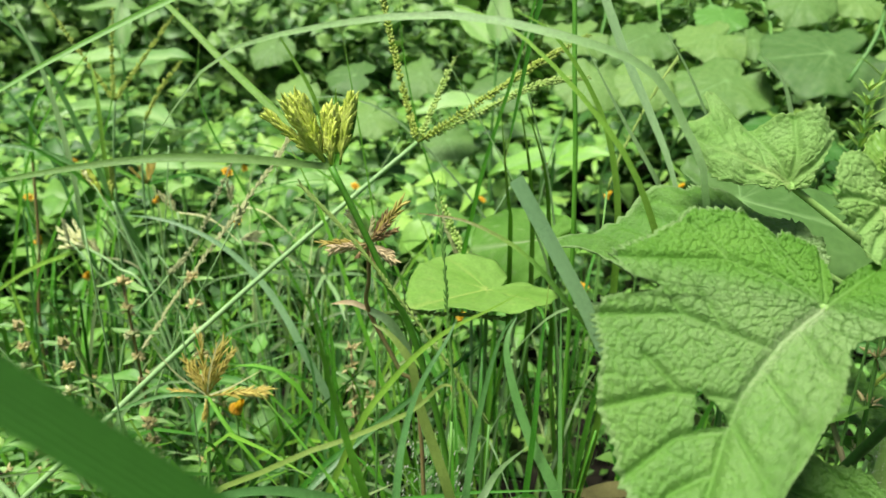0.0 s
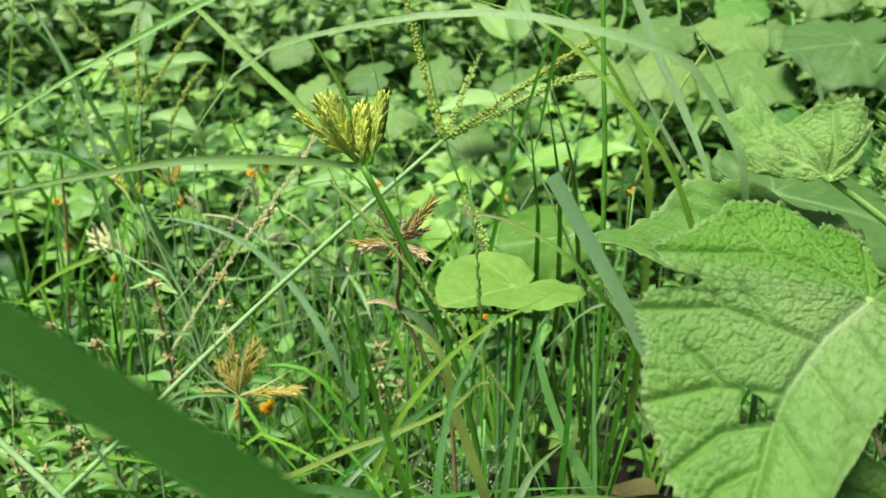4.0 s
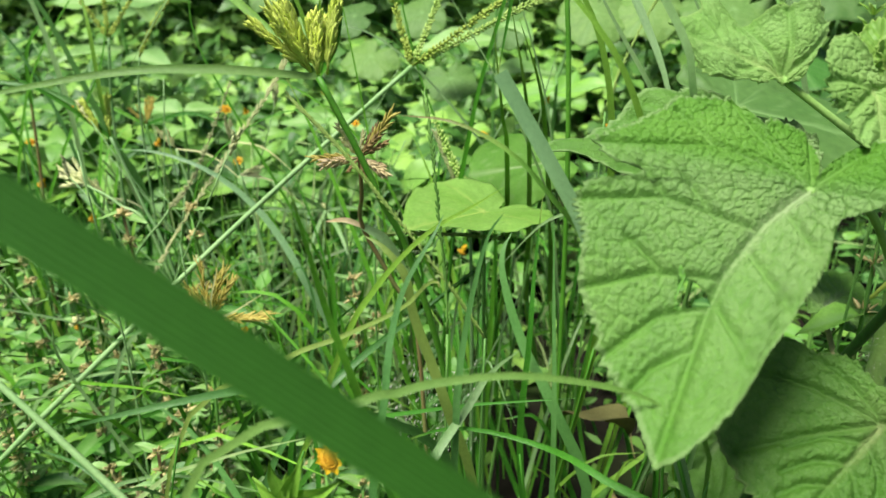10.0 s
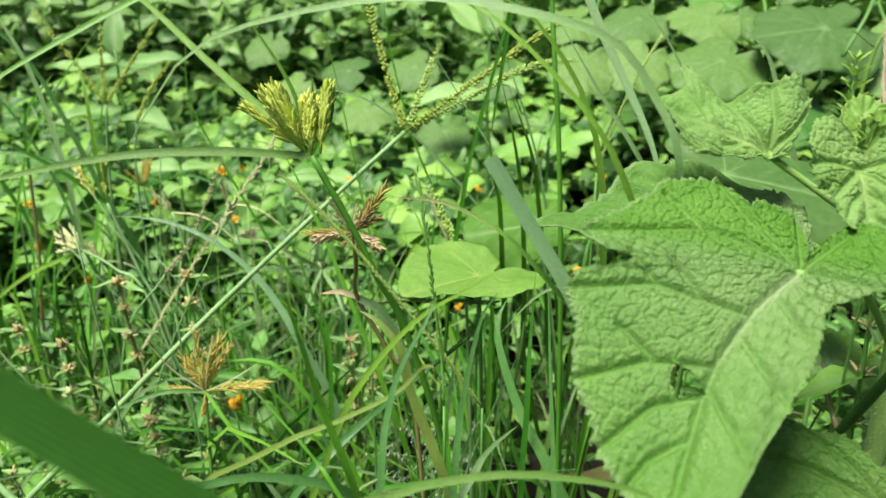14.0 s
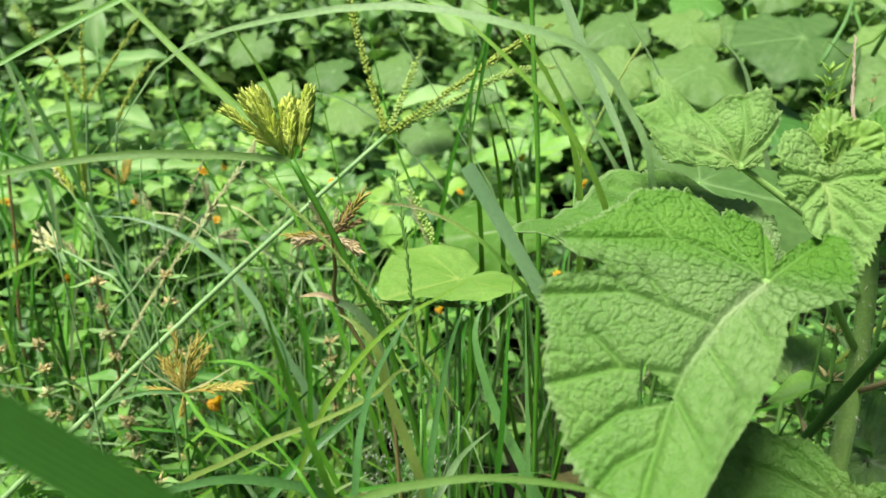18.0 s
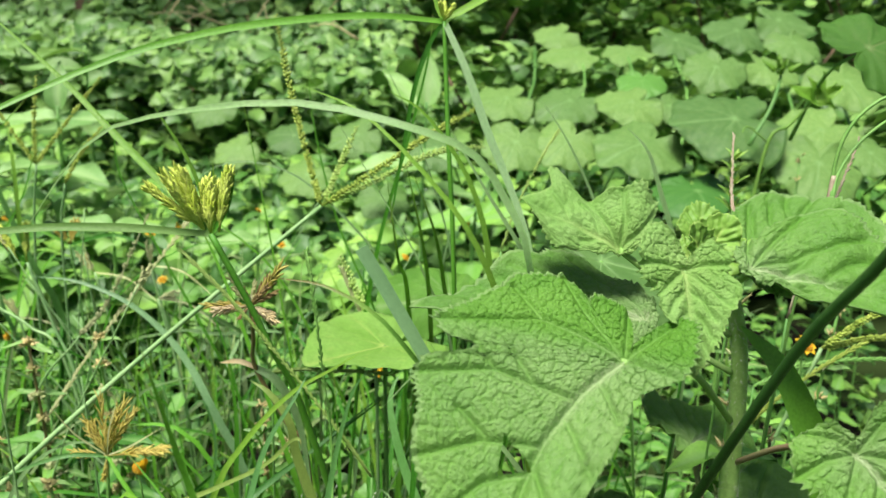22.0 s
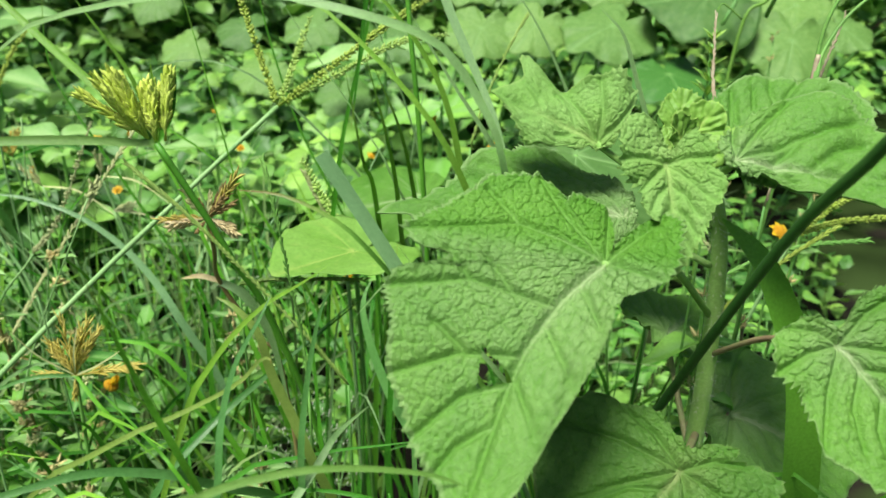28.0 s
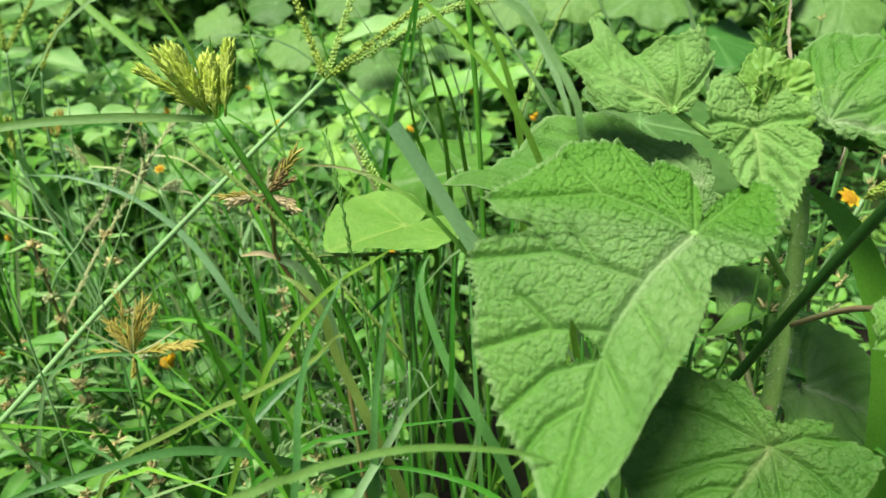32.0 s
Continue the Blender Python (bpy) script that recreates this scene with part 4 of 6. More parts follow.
leaf_on("leaf", P_D, (0.971, -0.23, -0.058), (-0.1, -0.62, 0.78), 0.0648, margin(0.0648, ((-175, 5), (-129, 9.7), (-99, 13), (-80, 20), (-66, 30), (-60, 38), (-49, 47), (-31, 53), (-15, 62), (0, 64.8), (10, 58),
        (18, 50), (22, 36), (26, 24), (40, 11), (90, 5))), rays=(0.45, -0.5, -1.0, -1.6), sides=3, ruffle=0.035, crumple=0.022, seed=8, toward=(0.59, -0.235, 0.772), folds=(((0.0, 0.0), (0.0, 0.06), -0.35),))
petiole((0.200, 0.279, 0.398), P_D, 0.0)
P_D2 = (0.2097, 0.2782, 0.408)
leaf_on("leaf", P_D2, (0.669, 0.607, 0.43), (-0.1, -0.5, 0.86), 0.0643, margin(0.0643, ((-150, 6), (-60, 20), (-30, 46), (-17, 57), (-8, 60), (1, 61), (16, 69), (28, 68), (45, 52), (80, 25), (150, 8))),
        "pale leaf half turned over", rays=(0.5, -0.5), sides=3, ruffle=0.03, seed=9)
P_E = (0.2242, 0.2092, 0.3634)
leaf_on("leaf", P_E, (0.481, -0.653, -0.585), (-0.15, -0.72, 0.68), 0.0505, margin(0.0505, ((-169, 8), (-150, 5), (-131, 7), (-124, 17), (-107, 28), (-98, 33), (-75, 34), (-31, 39), (0, 50.5), (16, 51), (27, 48), (37, 41),
        (49, 38), (56, 30), (77, 21), (96, 25), (127, 22), (148, 16.5), (172, 13))), rays=(0.85, -0.8, 1.7, -1.7, 2.5), sides=3, ruffle=0.03, seed=10, toward=(0.441, -0.047, 0.896),
        folds=(((0.0, 0.0), (0.0, 0.05), 0.2), ((0.0, 0.05), (0.0, 0.0), 0.2)))
petiole((0.217, 0.281, 0.315), P_E, -0.006, 0.0012, M_PINK)
P_F = (0.173, 0.200, 0.318)
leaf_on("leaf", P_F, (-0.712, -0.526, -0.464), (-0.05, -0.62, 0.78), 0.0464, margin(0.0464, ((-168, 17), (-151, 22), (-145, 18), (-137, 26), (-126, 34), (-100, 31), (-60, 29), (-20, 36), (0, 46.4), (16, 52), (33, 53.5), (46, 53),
        (66, 50), (78, 45.5), (89, 41), (101, 29), (117, 24), (132, 14), (150, 8), (176, 10))), "older leaf, its green darkened for shade", M_OLD_SHADED, rays=(0.55, -0.7, 1.2, -1.6, 1.7, -2.4), sides=3, ruffle=0.03,
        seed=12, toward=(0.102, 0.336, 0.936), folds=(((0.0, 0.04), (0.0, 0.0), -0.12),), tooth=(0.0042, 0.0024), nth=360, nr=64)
petiole((0.218, 0.281, 0.27), P_F, 0.0, 0.0016, M_PINK)
P_G = (0.1696, 0.2852, 0.3814)
leaf_on("leaf", P_G, (-0.997, 0.074, 0.029), (0.0, -0.36, 0.93), 0.1069, margin(0.1069, ((-150, 5), (-53, 21), (-25, 55), (-6, 84), (-1, 98), (0, 106.9), (7, 89), (14, 77), (22, 73), (29, 68), (36, 60), (44, 61), (62, 46), (81, 24),
        (98, 12), (150, 5))), "leaf seen nearly edge on behind the large one", M_HAIRY, rays=(0.4, -0.3, 0.9), ruffle=0.04, crumple=0.015, seed=13, folds=(((0.004, 0.0), (0.004, 0.1), -0.15),))
petiole((0.210, 0.282, 0.36), P_G, 0.0)
# crumpled young leaves round the growing tip
for k, (p, d, n, ln) in enumerate((((0.184, 0.272, 0.418), (-0.45, -0.2, 0.75), (0.1, -0.75, 0.65), 0.013), ((0.190, 0.276, 0.420), (0.50, 0.1, 0.75), (-0.1, -0.75, 0.6), 0.015),
                                   ((0.188, 0.284, 0.422), (0.1, 0.6, 0.75), (0.0, -0.8, 0.6), 0.016), ((0.196, 0.274, 0.415), (0.85, -0.2, 0.15), (-0.1, -0.5, 0.85), 0.017),
                                   ((0.178, 0.270, 0.416), (-0.8, -0.2, 0.25), (0.1, -0.6, 0.8), 0.011))):
    leaf_on("young_leaf", p, d, n, ln, triangular(0.6, 0.32, 0.06), "crumpled yellow-green young leaf", M_LIME, rays=(0.8, -0.8), sides=2, ruffle=0.07, crumple=0.015, seed=20 + k, nth=120, nr=20, cell=0.0026,
            folds=(((0.0, 0.0), (0.0, ln), 0.18), ((0.0, ln), (0.0, 0.0), 0.18)), tooth=(0.0026, 0.0022), swell=0.0012)
# leaves of the same kind, lower and further back
for k, (p, d, n, ln) in enumerate((((0.25, 0.31, 0.26), (0.8, -0.2, -0.3), (0, -0.4, 0.9), 0.075), ((0.185, 0.33, 0.23), (-0.5, -0.5, -0.4), (0, -0.5, 0.85), 0.06),
                                   ((0.26, 0.27, 0.20), (0.5, -0.6, -0.4), (0, -0.4, 0.9), 0.075), ((0.23, 0.36, 0.28), (0.5, 0.6, -0.1), (0, -0.4, 0.9), 0.06))):
    leaf_on("leaf", p, d, n, ln, triangular(0.7, 0.3, 0.05), seed=30 + k, ruffle=0.05, nth=160, nr=30)
    petiole((0.219, 0.281, p[2] - 0.03), p, 0.0, 0.0015, M_PINK)


# ---- single grass blades ----
def grass_blade(ctrl, width, material, label, roots=True, **kw):
    """One loose blade; its foot is carried down into the tuft."""
    if roots:
        foot = Vector(ctrl[0])
        back = (foot - Vector(ctrl[1])).normalized()
        mid = foot + back * 0.05 + Vector((0, 0.01, -0.02))
        away = random.Random(round(foot.x * 9999) + round(foot.z * 7777)).uniform(-0.085, 0.085)
        ctrl = [(mid.x + back.x * 0.05 + away, mid.y + 0.02, -0.01), (mid.x + back.x * 0.03 + away * 0.45, mid.y + 0.01, mid.z * 0.5), tuple(mid), *ctrl]
    base = ctrl[0]
    t = thing("grass_shoot", label, "grass", base, "single grass blades")
    blade_part(t, base, ctrl, width, material, **{"n": 26, "root": 0.5, **kw})
    if roots:
        stem_part(t, base, ctrl[:3], width * 0.24, width * 0.18, M_CULM, "sheath", "rolled green leaf sheath", n=8)
    return t


grass_blade([(0.16, 0.085, 0.27), (0.098, 0.0816, 0.3385), (0.058, 0.0795, 0.374), (0.028, 0.0779, 0.399), (-0.002, 0.0763, 0.4225), (-0.032, 0.0747, 0.4447), (-0.062, 0.073, 0.4655),
             (-0.13, 0.070, 0.505)], 0.0080, M_DARK, "broad dark green blade arching close in front", root=1, taper=12, face=(0, -1, 0.2), fold=0.05)
grass_blade([(0.0965, 0.245, 0.3355), (0.0824, 0.246, 0.357), (0.0745, 0.247, 0.372), (0.0596, 0.250, 0.396), (0.046, 0.252, 0.4175)], 0.0054, M_CUT,
            "bluish grass blade with a cut-off tip", cut=True, root=1)
grass_blade([(0.262, 0.250, 0.200), (0.258, 0.250, 0.247), (0.252, 0.252, 0.290), (0.243, 0.254, 0.327), (0.224, 0.262, 0.368), (0.206, 0.272, 0.386)], 0.019, M_STRAP,
            "broad strap-like green leaf bent over", root=1, taper=5)
grass_blade([(0.118, 0.262, 0.375), (0.110, 0.248, 0.419), (0.101, 0.250, 0.438), (0.087, 0.25, 0.456), (0.062, 0.250, 0.465), (0.021, 0.26, 0.471), (-0.028, 0.27, 0.465), (-0.075, 0.29, 0.45), (-0.111, 0.30, 0.41)],
            0.0042, M_PALE, "long pale grass blade arching over", taper=3, root=0.3, ramp_to=0.75)
grass_blade([(0.112, 0.275, 0.36), (0.101, 0.27, 0.396), (0.082, 0.27, 0.43), (0.045, 0.28, 0.465), (0.014, 0.30, 0.476)], 0.0036, M_BRIGHT, "narrow bright green arching blade")

# dark round stem leaning across the hairy plant
rush = thing("rush", "dark green round rush stem leaning across", "rush", (0.15, 0.30, 0))
stem_part(rush, (0.15, 0.30, 0), [(0.15, 0.30, 0), (0.185, 0.285, 0.254), (0.197, 0.279, 0.288), (0.203, 0.222, 0.394), (0.206, 0.185, 0.444), (0.209, 0.16, 0.497)], 0.0026, 0.0017, M_STEM_DARK,
          n=20, sides=8)
stem_part(rush, (0.15, 0.30, 0), [(0.15, 0.30, -0.01), (0.158, 0.297, 0.05), (0.166, 0.294, 0.11)], 0.0038, 0.0030, M_STEM_RED, "sheath", "reddish brown sheath", n=6)


# ---- sedges ----
def sedge(label, stem, r, stem_mat, bracts, heads, head_mat, group="sedges"):
    """bracts: (control points, width, material); heads: (place, axis, count, length, spread, material if not head_mat)."""
    base = (stem[-1][0], stem[-1][1], 0)
    s = thing("sedge", label, "sedge", base, group)
    stem_part(s, base, stem[::-1], r, r * 0.8, stem_mat, n=22, sides=6)
    for ctrl, w, mat in bracts:
        blade_part(s, base, ctrl, w, mat, "bract", n=20, taper=3, fold=0.35)
    for k, (p, ax, count, ln, spread, *own) in enumerate(heads):
        dry = {"each": 16, "width": 0.0006, "open_out": 0.42} if head_mat in (M_GOLD, M_STRAW) else {"each": 16, "width": 0.0011, "open_out": 0.36} if head_mat is M_CREAM else {"each": 20, "width": 0.0006, "open_out": 0.5} if head_mat is M_BROWN else {}
        part("flower_head", plumes(Vector(p) - Vector(base), ax, count, ln, spread, k + len(label), **dry), own[0] if own else head_mat, s)
    return s


N1 = (-0.033, 0.312, 0.405)
sedge("sedge with a yellow-green flower head and long bracts",
      [N1, (-0.016, 0.315, 0.369), (-0.007, 0.318, 0.346), (0.007, 0.325, 0.31), (0.028, 0.34, 0.21), (0.05, 0.36, 0.0)], 0.0019, M_CULM,
      [([N1, (-0.076, 0.30, 0.409), (-0.121, 0.29, 0.407), (-0.20, 0.275, 0.392)], 0.0042, M_BOW),
       ([N1, (-0.062, 0.33, 0.425), (-0.093, 0.35, 0.445), (-0.13, 0.37, 0.472), (-0.19, 0.40, 0.51)], 0.0040, M_BRIGHT),
       ([N1, (-0.040, 0.312, 0.435), (-0.058, 0.312, 0.466)], 0.002, M_BRIGHT),
       ([N1, (-0.031, 0.312, 0.42), (-0.030, 0.310, 0.440)], 0.0025, M_BRIGHT),
       ([N1, (-0.025, 0.312, 0.418), (-0.021, 0.314, 0.436)], 0.003, M_GRASS)],
      [((-0.036, 0.312, 0.407), (-0.45, 0, 1), 20, 0.030, 0.18), ((-0.029, 0.312, 0.406), (0.18, 0, 1), 3, 0.028, 0.05), ((-0.033, 0.312, 0.406), (-0.12, 0, 1), 7, 0.024, 0.15)], M_SEDGE)
N2 = (-0.018, 0.323, 0.366)
sedge("withered brown sedge head on a reddish stem",
      [N2, (-0.019, 0.330, 0.345), (-0.021, 0.339, 0.325), (-0.005, 0.342, 0.29), (0.008, 0.345, 0.25), (0.02, 0.35, 0.0)], 0.0013, M_STEM_RED,
      [([(-0.021, 0.339, 0.325), (-0.030, 0.339, 0.328), (-0.040, 0.338, 0.327)], 0.003, M_BROWN),
       ([(-0.021, 0.339, 0.325), (-0.008, 0.336, 0.318), (0.003, 0.336, 0.295), (0.010, 0.338, 0.25)], 0.005, M_PALE)],
      [(N2, (-1, -0.2, -0.16), 3, 0.0189, 0.10), (N2, (-1, 0, -0.02), 2, 0.0221, 0.06, M_GOLD), (N2, (1, -0.1, -0.42), 4, 0.0180, 0.12), (N2, (0.75, 0, 0.85), 4, 0.0221, 0.16, M_UMBER),
       (N2, (0.8, 0, 1.0), 2, 0.0254, 0.12, M_GOLD), (N2, (-0.5, 0, 1), 3, 0.0180, 0.22, M_STRAW), (N2, (-0.1, -0.3, -1), 3, 0.0131, 0.3, M_UMBER), (N2, (0.1, 0, 1), 3, 0.0115, 0.5, M_UMBER)], M_BROWN)
N3 = (-0.134, 0.392, 0.233)
sedge("dry golden sedge head spread like a star",
      [N3, (-0.137, 0.395, 0.20), (-0.15, 0.40, 0.0)], 0.0013, M_STEM,
      [([N3, (-0.115, 0.38, 0.215), (-0.08, 0.37, 0.18)], 0.003, M_GRASS), ([N3, (-0.16, 0.385, 0.235), (-0.20, 0.38, 0.22)], 0.003, M_BLUE),
       ([N3, (-0.115, 0.385, 0.245), (-0.092, 0.38, 0.262)], 0.0012, M_STRAW), ([N3, (-0.128, 0.385, 0.255), (-0.118, 0.38, 0.282)], 0.0012, M_STRAW), ([N3, (-0.150, 0.385, 0.252), (-0.160, 0.38, 0.272)], 0.0012, M_STRAW)],
      [(N3, (0.35, 0, 1), 8, 0.040, 0.22), (N3, (-0.5, 0, 0.9), 4, 0.032, 0.14), (N3, (1, -0.2, 0.25), 3, 0.046, 0.10), (N3, (-1, 0, -0.02), 2, 0.027, 0.1), (N3, (-0.05, -0.2, -1), 2, 0.024, 0.1)], M_GOLD)
N4 = (-0.265, 0.539, 0.316)
sedge("slender sedge with pale yellow heads",
      [N4, (-0.245, 0.535, 0.26), (-0.225, 0.53, 0.205), (-0.20, 0.54, 0.0)], 0.0016, M_STEM_PALE,
      [([N4, (-0.295, 0.53, 0.345), (-0.33, 0.52, 0.37)], 0.004, M_GRASS), ([N4, (-0.262, 0.53, 0.35), (-0.262, 0.53, 0.40), (-0.27, 0.54, 0.43)], 0.004, M_BRIGHT),
       ([N4, (-0.30, 0.535, 0.35), (-0.36, 0.52, 0.36), (-0.44, 0.5, 0.33)], 0.004, M_BLUE)],
      [((-0.270, 0.535, 0.32), (-0.6, 0, 1), 3, 0.028, 0.08), ((-0.263, 0.535, 0.318), (0.1, 0, 1), 3, 0.031, 0.05)], M_SEDGE)
N5 = (-0.300, 0.55, 0.270)
sedge("slender sedge with a cream-coloured tuft",
      [N5, (-0.272, 0.545, 0.256), (-0.24, 0.54, 0.22), (-0.20, 0.54, 0.0)], 0.0014, M_STEM_PALE,
      [([N5, (-0.36, 0.55, 0.243), (-0.43, 0.55, 0.19)], 0.004, M_BRIGHT), ([N5, (-0.303, 0.55, 0.344), (-0.32, 0.555, 0.42), (-0.35, 0.56, 0.48)], 0.005, M_PALE)],
      [(N5, (-0.7, 0, 0.5), 9, 0.027, 0.42)], M_CREAM)
N6 = (-0.303, 0.672, 0.296)
sedge("sedge with a brownish ripe head", [N6, (-0.295, 0.67, 0.22), (-0.28, 0.67, 0.0)], 0.0014, M_STEM,
      [([N6, (-0.35, 0.67, 0.315), (-0.40, 0.66, 0.30)], 0.004, M_GRASS), ([N6, (-0.25, 0.665, 0.31), (-0.20, 0.66, 0.29)], 0.004, M_GRASS)],
      [(N6, (0, 0, 1), 8, 0.028, 0.4)], M_GOLD)
for k, (p, ax) in enumerate((((-0.231, 0.58, 0.297), (-0.5, 0, 0.7)), ((-0.176, 0.58, 0.275), (0.9, 0, 0.2)), ((-0.19, 0.60, 0.30), (0.1, 0, 1)), ((-0.33, 0.62, 0.235), (-0.4, 0, 0.8)))):
    sedge("dry straw-coloured sedge head", [p, (p[0] + 0.02, p[1], p[2] - 0.1), (p[0] + 0.03, p[1] + 0.02, 0)], 0.0012, M_STEM_PALE,
          [([p, (p[0] + 0.03, p[1], p[2] - 0.005), (p[0] + 0.06, p[1], p[2] - 0.03)], 0.0015, M_STRAW)], [(p, ax, 4, 0.026, 0.22)], M_STRAW)
NU = (0.0725, 0.3857, 0.5111)
sedge("tall sedge with bracts spread from the top like an umbrella",
      [NU, (0.0751, 0.3828, 0.4796), (0.0784, 0.3785, 0.4413), (0.0831, 0.3762, 0.3922), (0.09, 0.38, 0.28), (0.10, 0.39, 0.0)], 0.0016, M_CULM,
      [([NU, (0.035, 0.3711, 0.5114), (-0.008, 0.3551, 0.5055), (-0.042, 0.3386, 0.4972), (-0.0806, 0.3156, 0.4816), (-0.1347, 0.279, 0.4483), (-0.17, 0.25, 0.42)], 0.0042, M_STRAP),
       ([NU, (0.083, 0.3875, 0.5181), (0.1022, 0.3952, 0.5293), (0.1324, 0.4037, 0.5434), (0.20, 0.42, 0.56)], 0.0045, M_BRIGHT),
       ([NU, (0.0856, 0.3706, 0.4857), (0.0971, 0.3549, 0.4574), (0.109, 0.3398, 0.432), (0.1185, 0.3253, 0.4091), (0.126, 0.31, 0.38)], 0.0046, M_PALE),
       ([NU, (0.0651, 0.3874, 0.4994), (0.0577, 0.3862, 0.4756), (0.0517, 0.3859, 0.4359), (0.0457, 0.3852, 0.3943)], 0.0030, M_GRASS),
       ([NU, (0.0681, 0.3876, 0.5195), (0.0644, 0.3902, 0.5309)], 0.003, M_BRIGHT)],
      [(NU, (-0.1, 0, 1), 4, 0.010, 0.4)], M_SEDGE)


NS = (-0.108, 0.607, 0.235)
sedge("spent sedge with pale bracts spread like a star", [NS, (-0.112, 0.60, 0.16), (-0.115, 0.60, 0.0)], 0.0015, M_STEM_PALE,
      [([NS, (-0.13, 0.59, 0.256), (-0.155, 0.58, 0.270)], 0.0040, M_PALE), ([NS, (-0.135, 0.595, 0.238), (-0.165, 0.59, 0.243)], 0.0036, M_PALE), ([NS, (-0.098, 0.595, 0.262), (-0.09, 0.585, 0.285)], 0.0036, M_PALE),
       ([NS, (-0.085, 0.595, 0.243), (-0.065, 0.585, 0.246)], 0.0036, M_PALE), ([NS, (-0.09, 0.58, 0.226), (-0.078, 0.56, 0.210)], 0.0040, M_PALE), ([NS, (-0.112, 0.58, 0.222), (-0.115, 0.56, 0.205)], 0.0036, M_PALE)],
      [(NS, (0, -0.2, 1), 2, 0.008, 0.4)], M_STRAW)


# ---- goosegrass ----
def seed_spike(s, ctrl, every, size, gap, seed):
    """Two close rows of scaly grains along one side of a thin stalk."""
    r = random.Random(seed)
    length = sum((Vector(b) - Vector(a)).length for a, b in zip(ctrl, ctrl[1:]))
    n = int(length / every)
    pts, tan = smooth_path(ctrl, n)
    s.add(*tube(ctrl, 0.0009, 0.0005, 12, 5))
    for i, (p, t) in enumerate(zip(pts, tan)):
        if i < 2 or r.random() < gap:
            continue
        a = t.cross(Vector((0, -1, 0.3))).normalized()
        b = t.cross(a).normalized()
        for sgn in (-1, 0, 1):
            d = (t * r.uniform(0.6, 1.0) + a * (sgn * 0.6 + r.uniform(-0.2, 0.2)) - b * (0.3 if sgn else 0.55)).normalized()
            q = p + a * sgn * 0.0005 + t * every * (0.33 * sgn + r.uniform(-0.2, 0.2))
            k = size * r.uniform(0.75, 1.15) * (1 if i < n * 0.85 else 0.6)
            u = d.orthogonal().normalized()
            w = d.cross(u)
            v = [q]
            for h, rad in ((0.3, 0.30), (0.65, 0.27)):
                v += [q + d * k * h + (u * math.cos(1.57 * j) + w * math.sin(1.57 * j)) * k * rad for j in range(4)]
            v.append(q + d * k)
            f = [(0, 1 + (j + 1) % 4, 1 + j) for j in range(4)] + [(1 + j, 1 + (j + 1) % 4, 5 + (j + 1) % 4, 5 + j) for j in range(4)]
            f += [(5 + j, 5 + (j + 1) % 4, 9) for j in range(4)]
            s.add(v, f)


def goosegrass(label, fork, stem, spikes, r=0.0019, group="seeding grasses"):
    base = stem[-1]
    g = thing("goosegrass", label, "grass", base, group)
    stem_part(g, base, [fork, *stem][::-1], r * 1.1, r * 0.85, M_STEM_PALE, n=20, sides=7)
    for k, (ctrl, mat, size, gap) in enumerate(spikes):
        s = Shape()
        seed_spike(s, rel([fork, *ctrl], base), size * 0.62, size, gap, k)
        part("seed_spike", s, mat, g)
    return g


GF = (-0.012, 0.486, 0.386)
goosegrass("goosegrass stalk with four seed spikes", GF, [(-0.069, 0.46, 0.336), (-0.137, 0.42, 0.275), (-0.197, 0.38, 0.217), (-0.30, 0.33, 0.11), (-0.36, 0.31, 0.0)],
           [([(-0.022, 0.488, 0.42), (-0.034, 0.49, 0.465), (-0.044, 0.49, 0.515)], M_SPIKE_BROWN, 0.0036, 0.03),
            ([(0.0, 0.495, 0.415), (0.011, 0.50, 0.442)], M_SPIKE, 0.0036, 0.0),
            ([(0.035, 0.48, 0.42), (0.065, 0.475, 0.442), (0.095, 0.47, 0.461)], M_SPIKE_BROWN, 0.0036, 0.03),
            ([(0.03, 0.49, 0.408), (0.07, 0.495, 0.428), (0.102, 0.50, 0.433)], M_SPIKE, 0.0038, 0.0)])
GL = (-0.298, 0.62, 0.385)
goosegrass("thin grass stalk with dark seed spikes", GL, [(-0.306, 0.62, 0.32), (-0.31, 0.62, 0.2), (-0.31, 0.63, 0)],
           [([(-0.32, 0.62, 0.42), (-0.349, 0.62, 0.465)], M_SPIKE_BROWN, 0.003, 0.3), ([(-0.296, 0.62, 0.42), (-0.290, 0.62, 0.463)], M_SPIKE_BROWN, 0.003, 0.3),
            ([(-0.27, 0.62, 0.42), (-0.232, 0.62, 0.466)], M_SPIKE_BROWN, 0.003, 0.3)], r=0.0012)
GM = (-0.224, 0.60, 0.425)
goosegrass("thin grass stalk bent under one seed spike", (-0.262, 0.60, 0.372), [(-0.27, 0.60, 0.3), (-0.27, 0.60, 0)], [([(-0.245, 0.60, 0.40), GM], M_SPIKE_BROWN, 0.003, 0.2)], r=0.001)
goosegrass("stubby goosegrass spike behind the lime leaf", (0.030, 0.47, 0.30), [(0.035, 0.47, 0.2), (0.04, 0.47, 0)],
           [([(0.018, 0.47, 0.325), (0.005, 0.47, 0.352)], M_SPIKE, 0.0044, 0.0)], r=0.0014)
goosegrass("green goosegrass spike with a slanting stalk", (0.33, 0.42, 0.32), [(0.30, 0.42, 0.2), (0.29, 0.42, 0)],
           [([(0.36, 0.42, 0.345), (0.40, 0.42, 0.36)], M_SPIKE_BROWN, 0.0034, 0.0), ([(0.37, 0.43, 0.325), (0.43, 0.44, 0.325)], M_SPIKE_BROWN, 0.0034, 0.0)], r=0.0014)
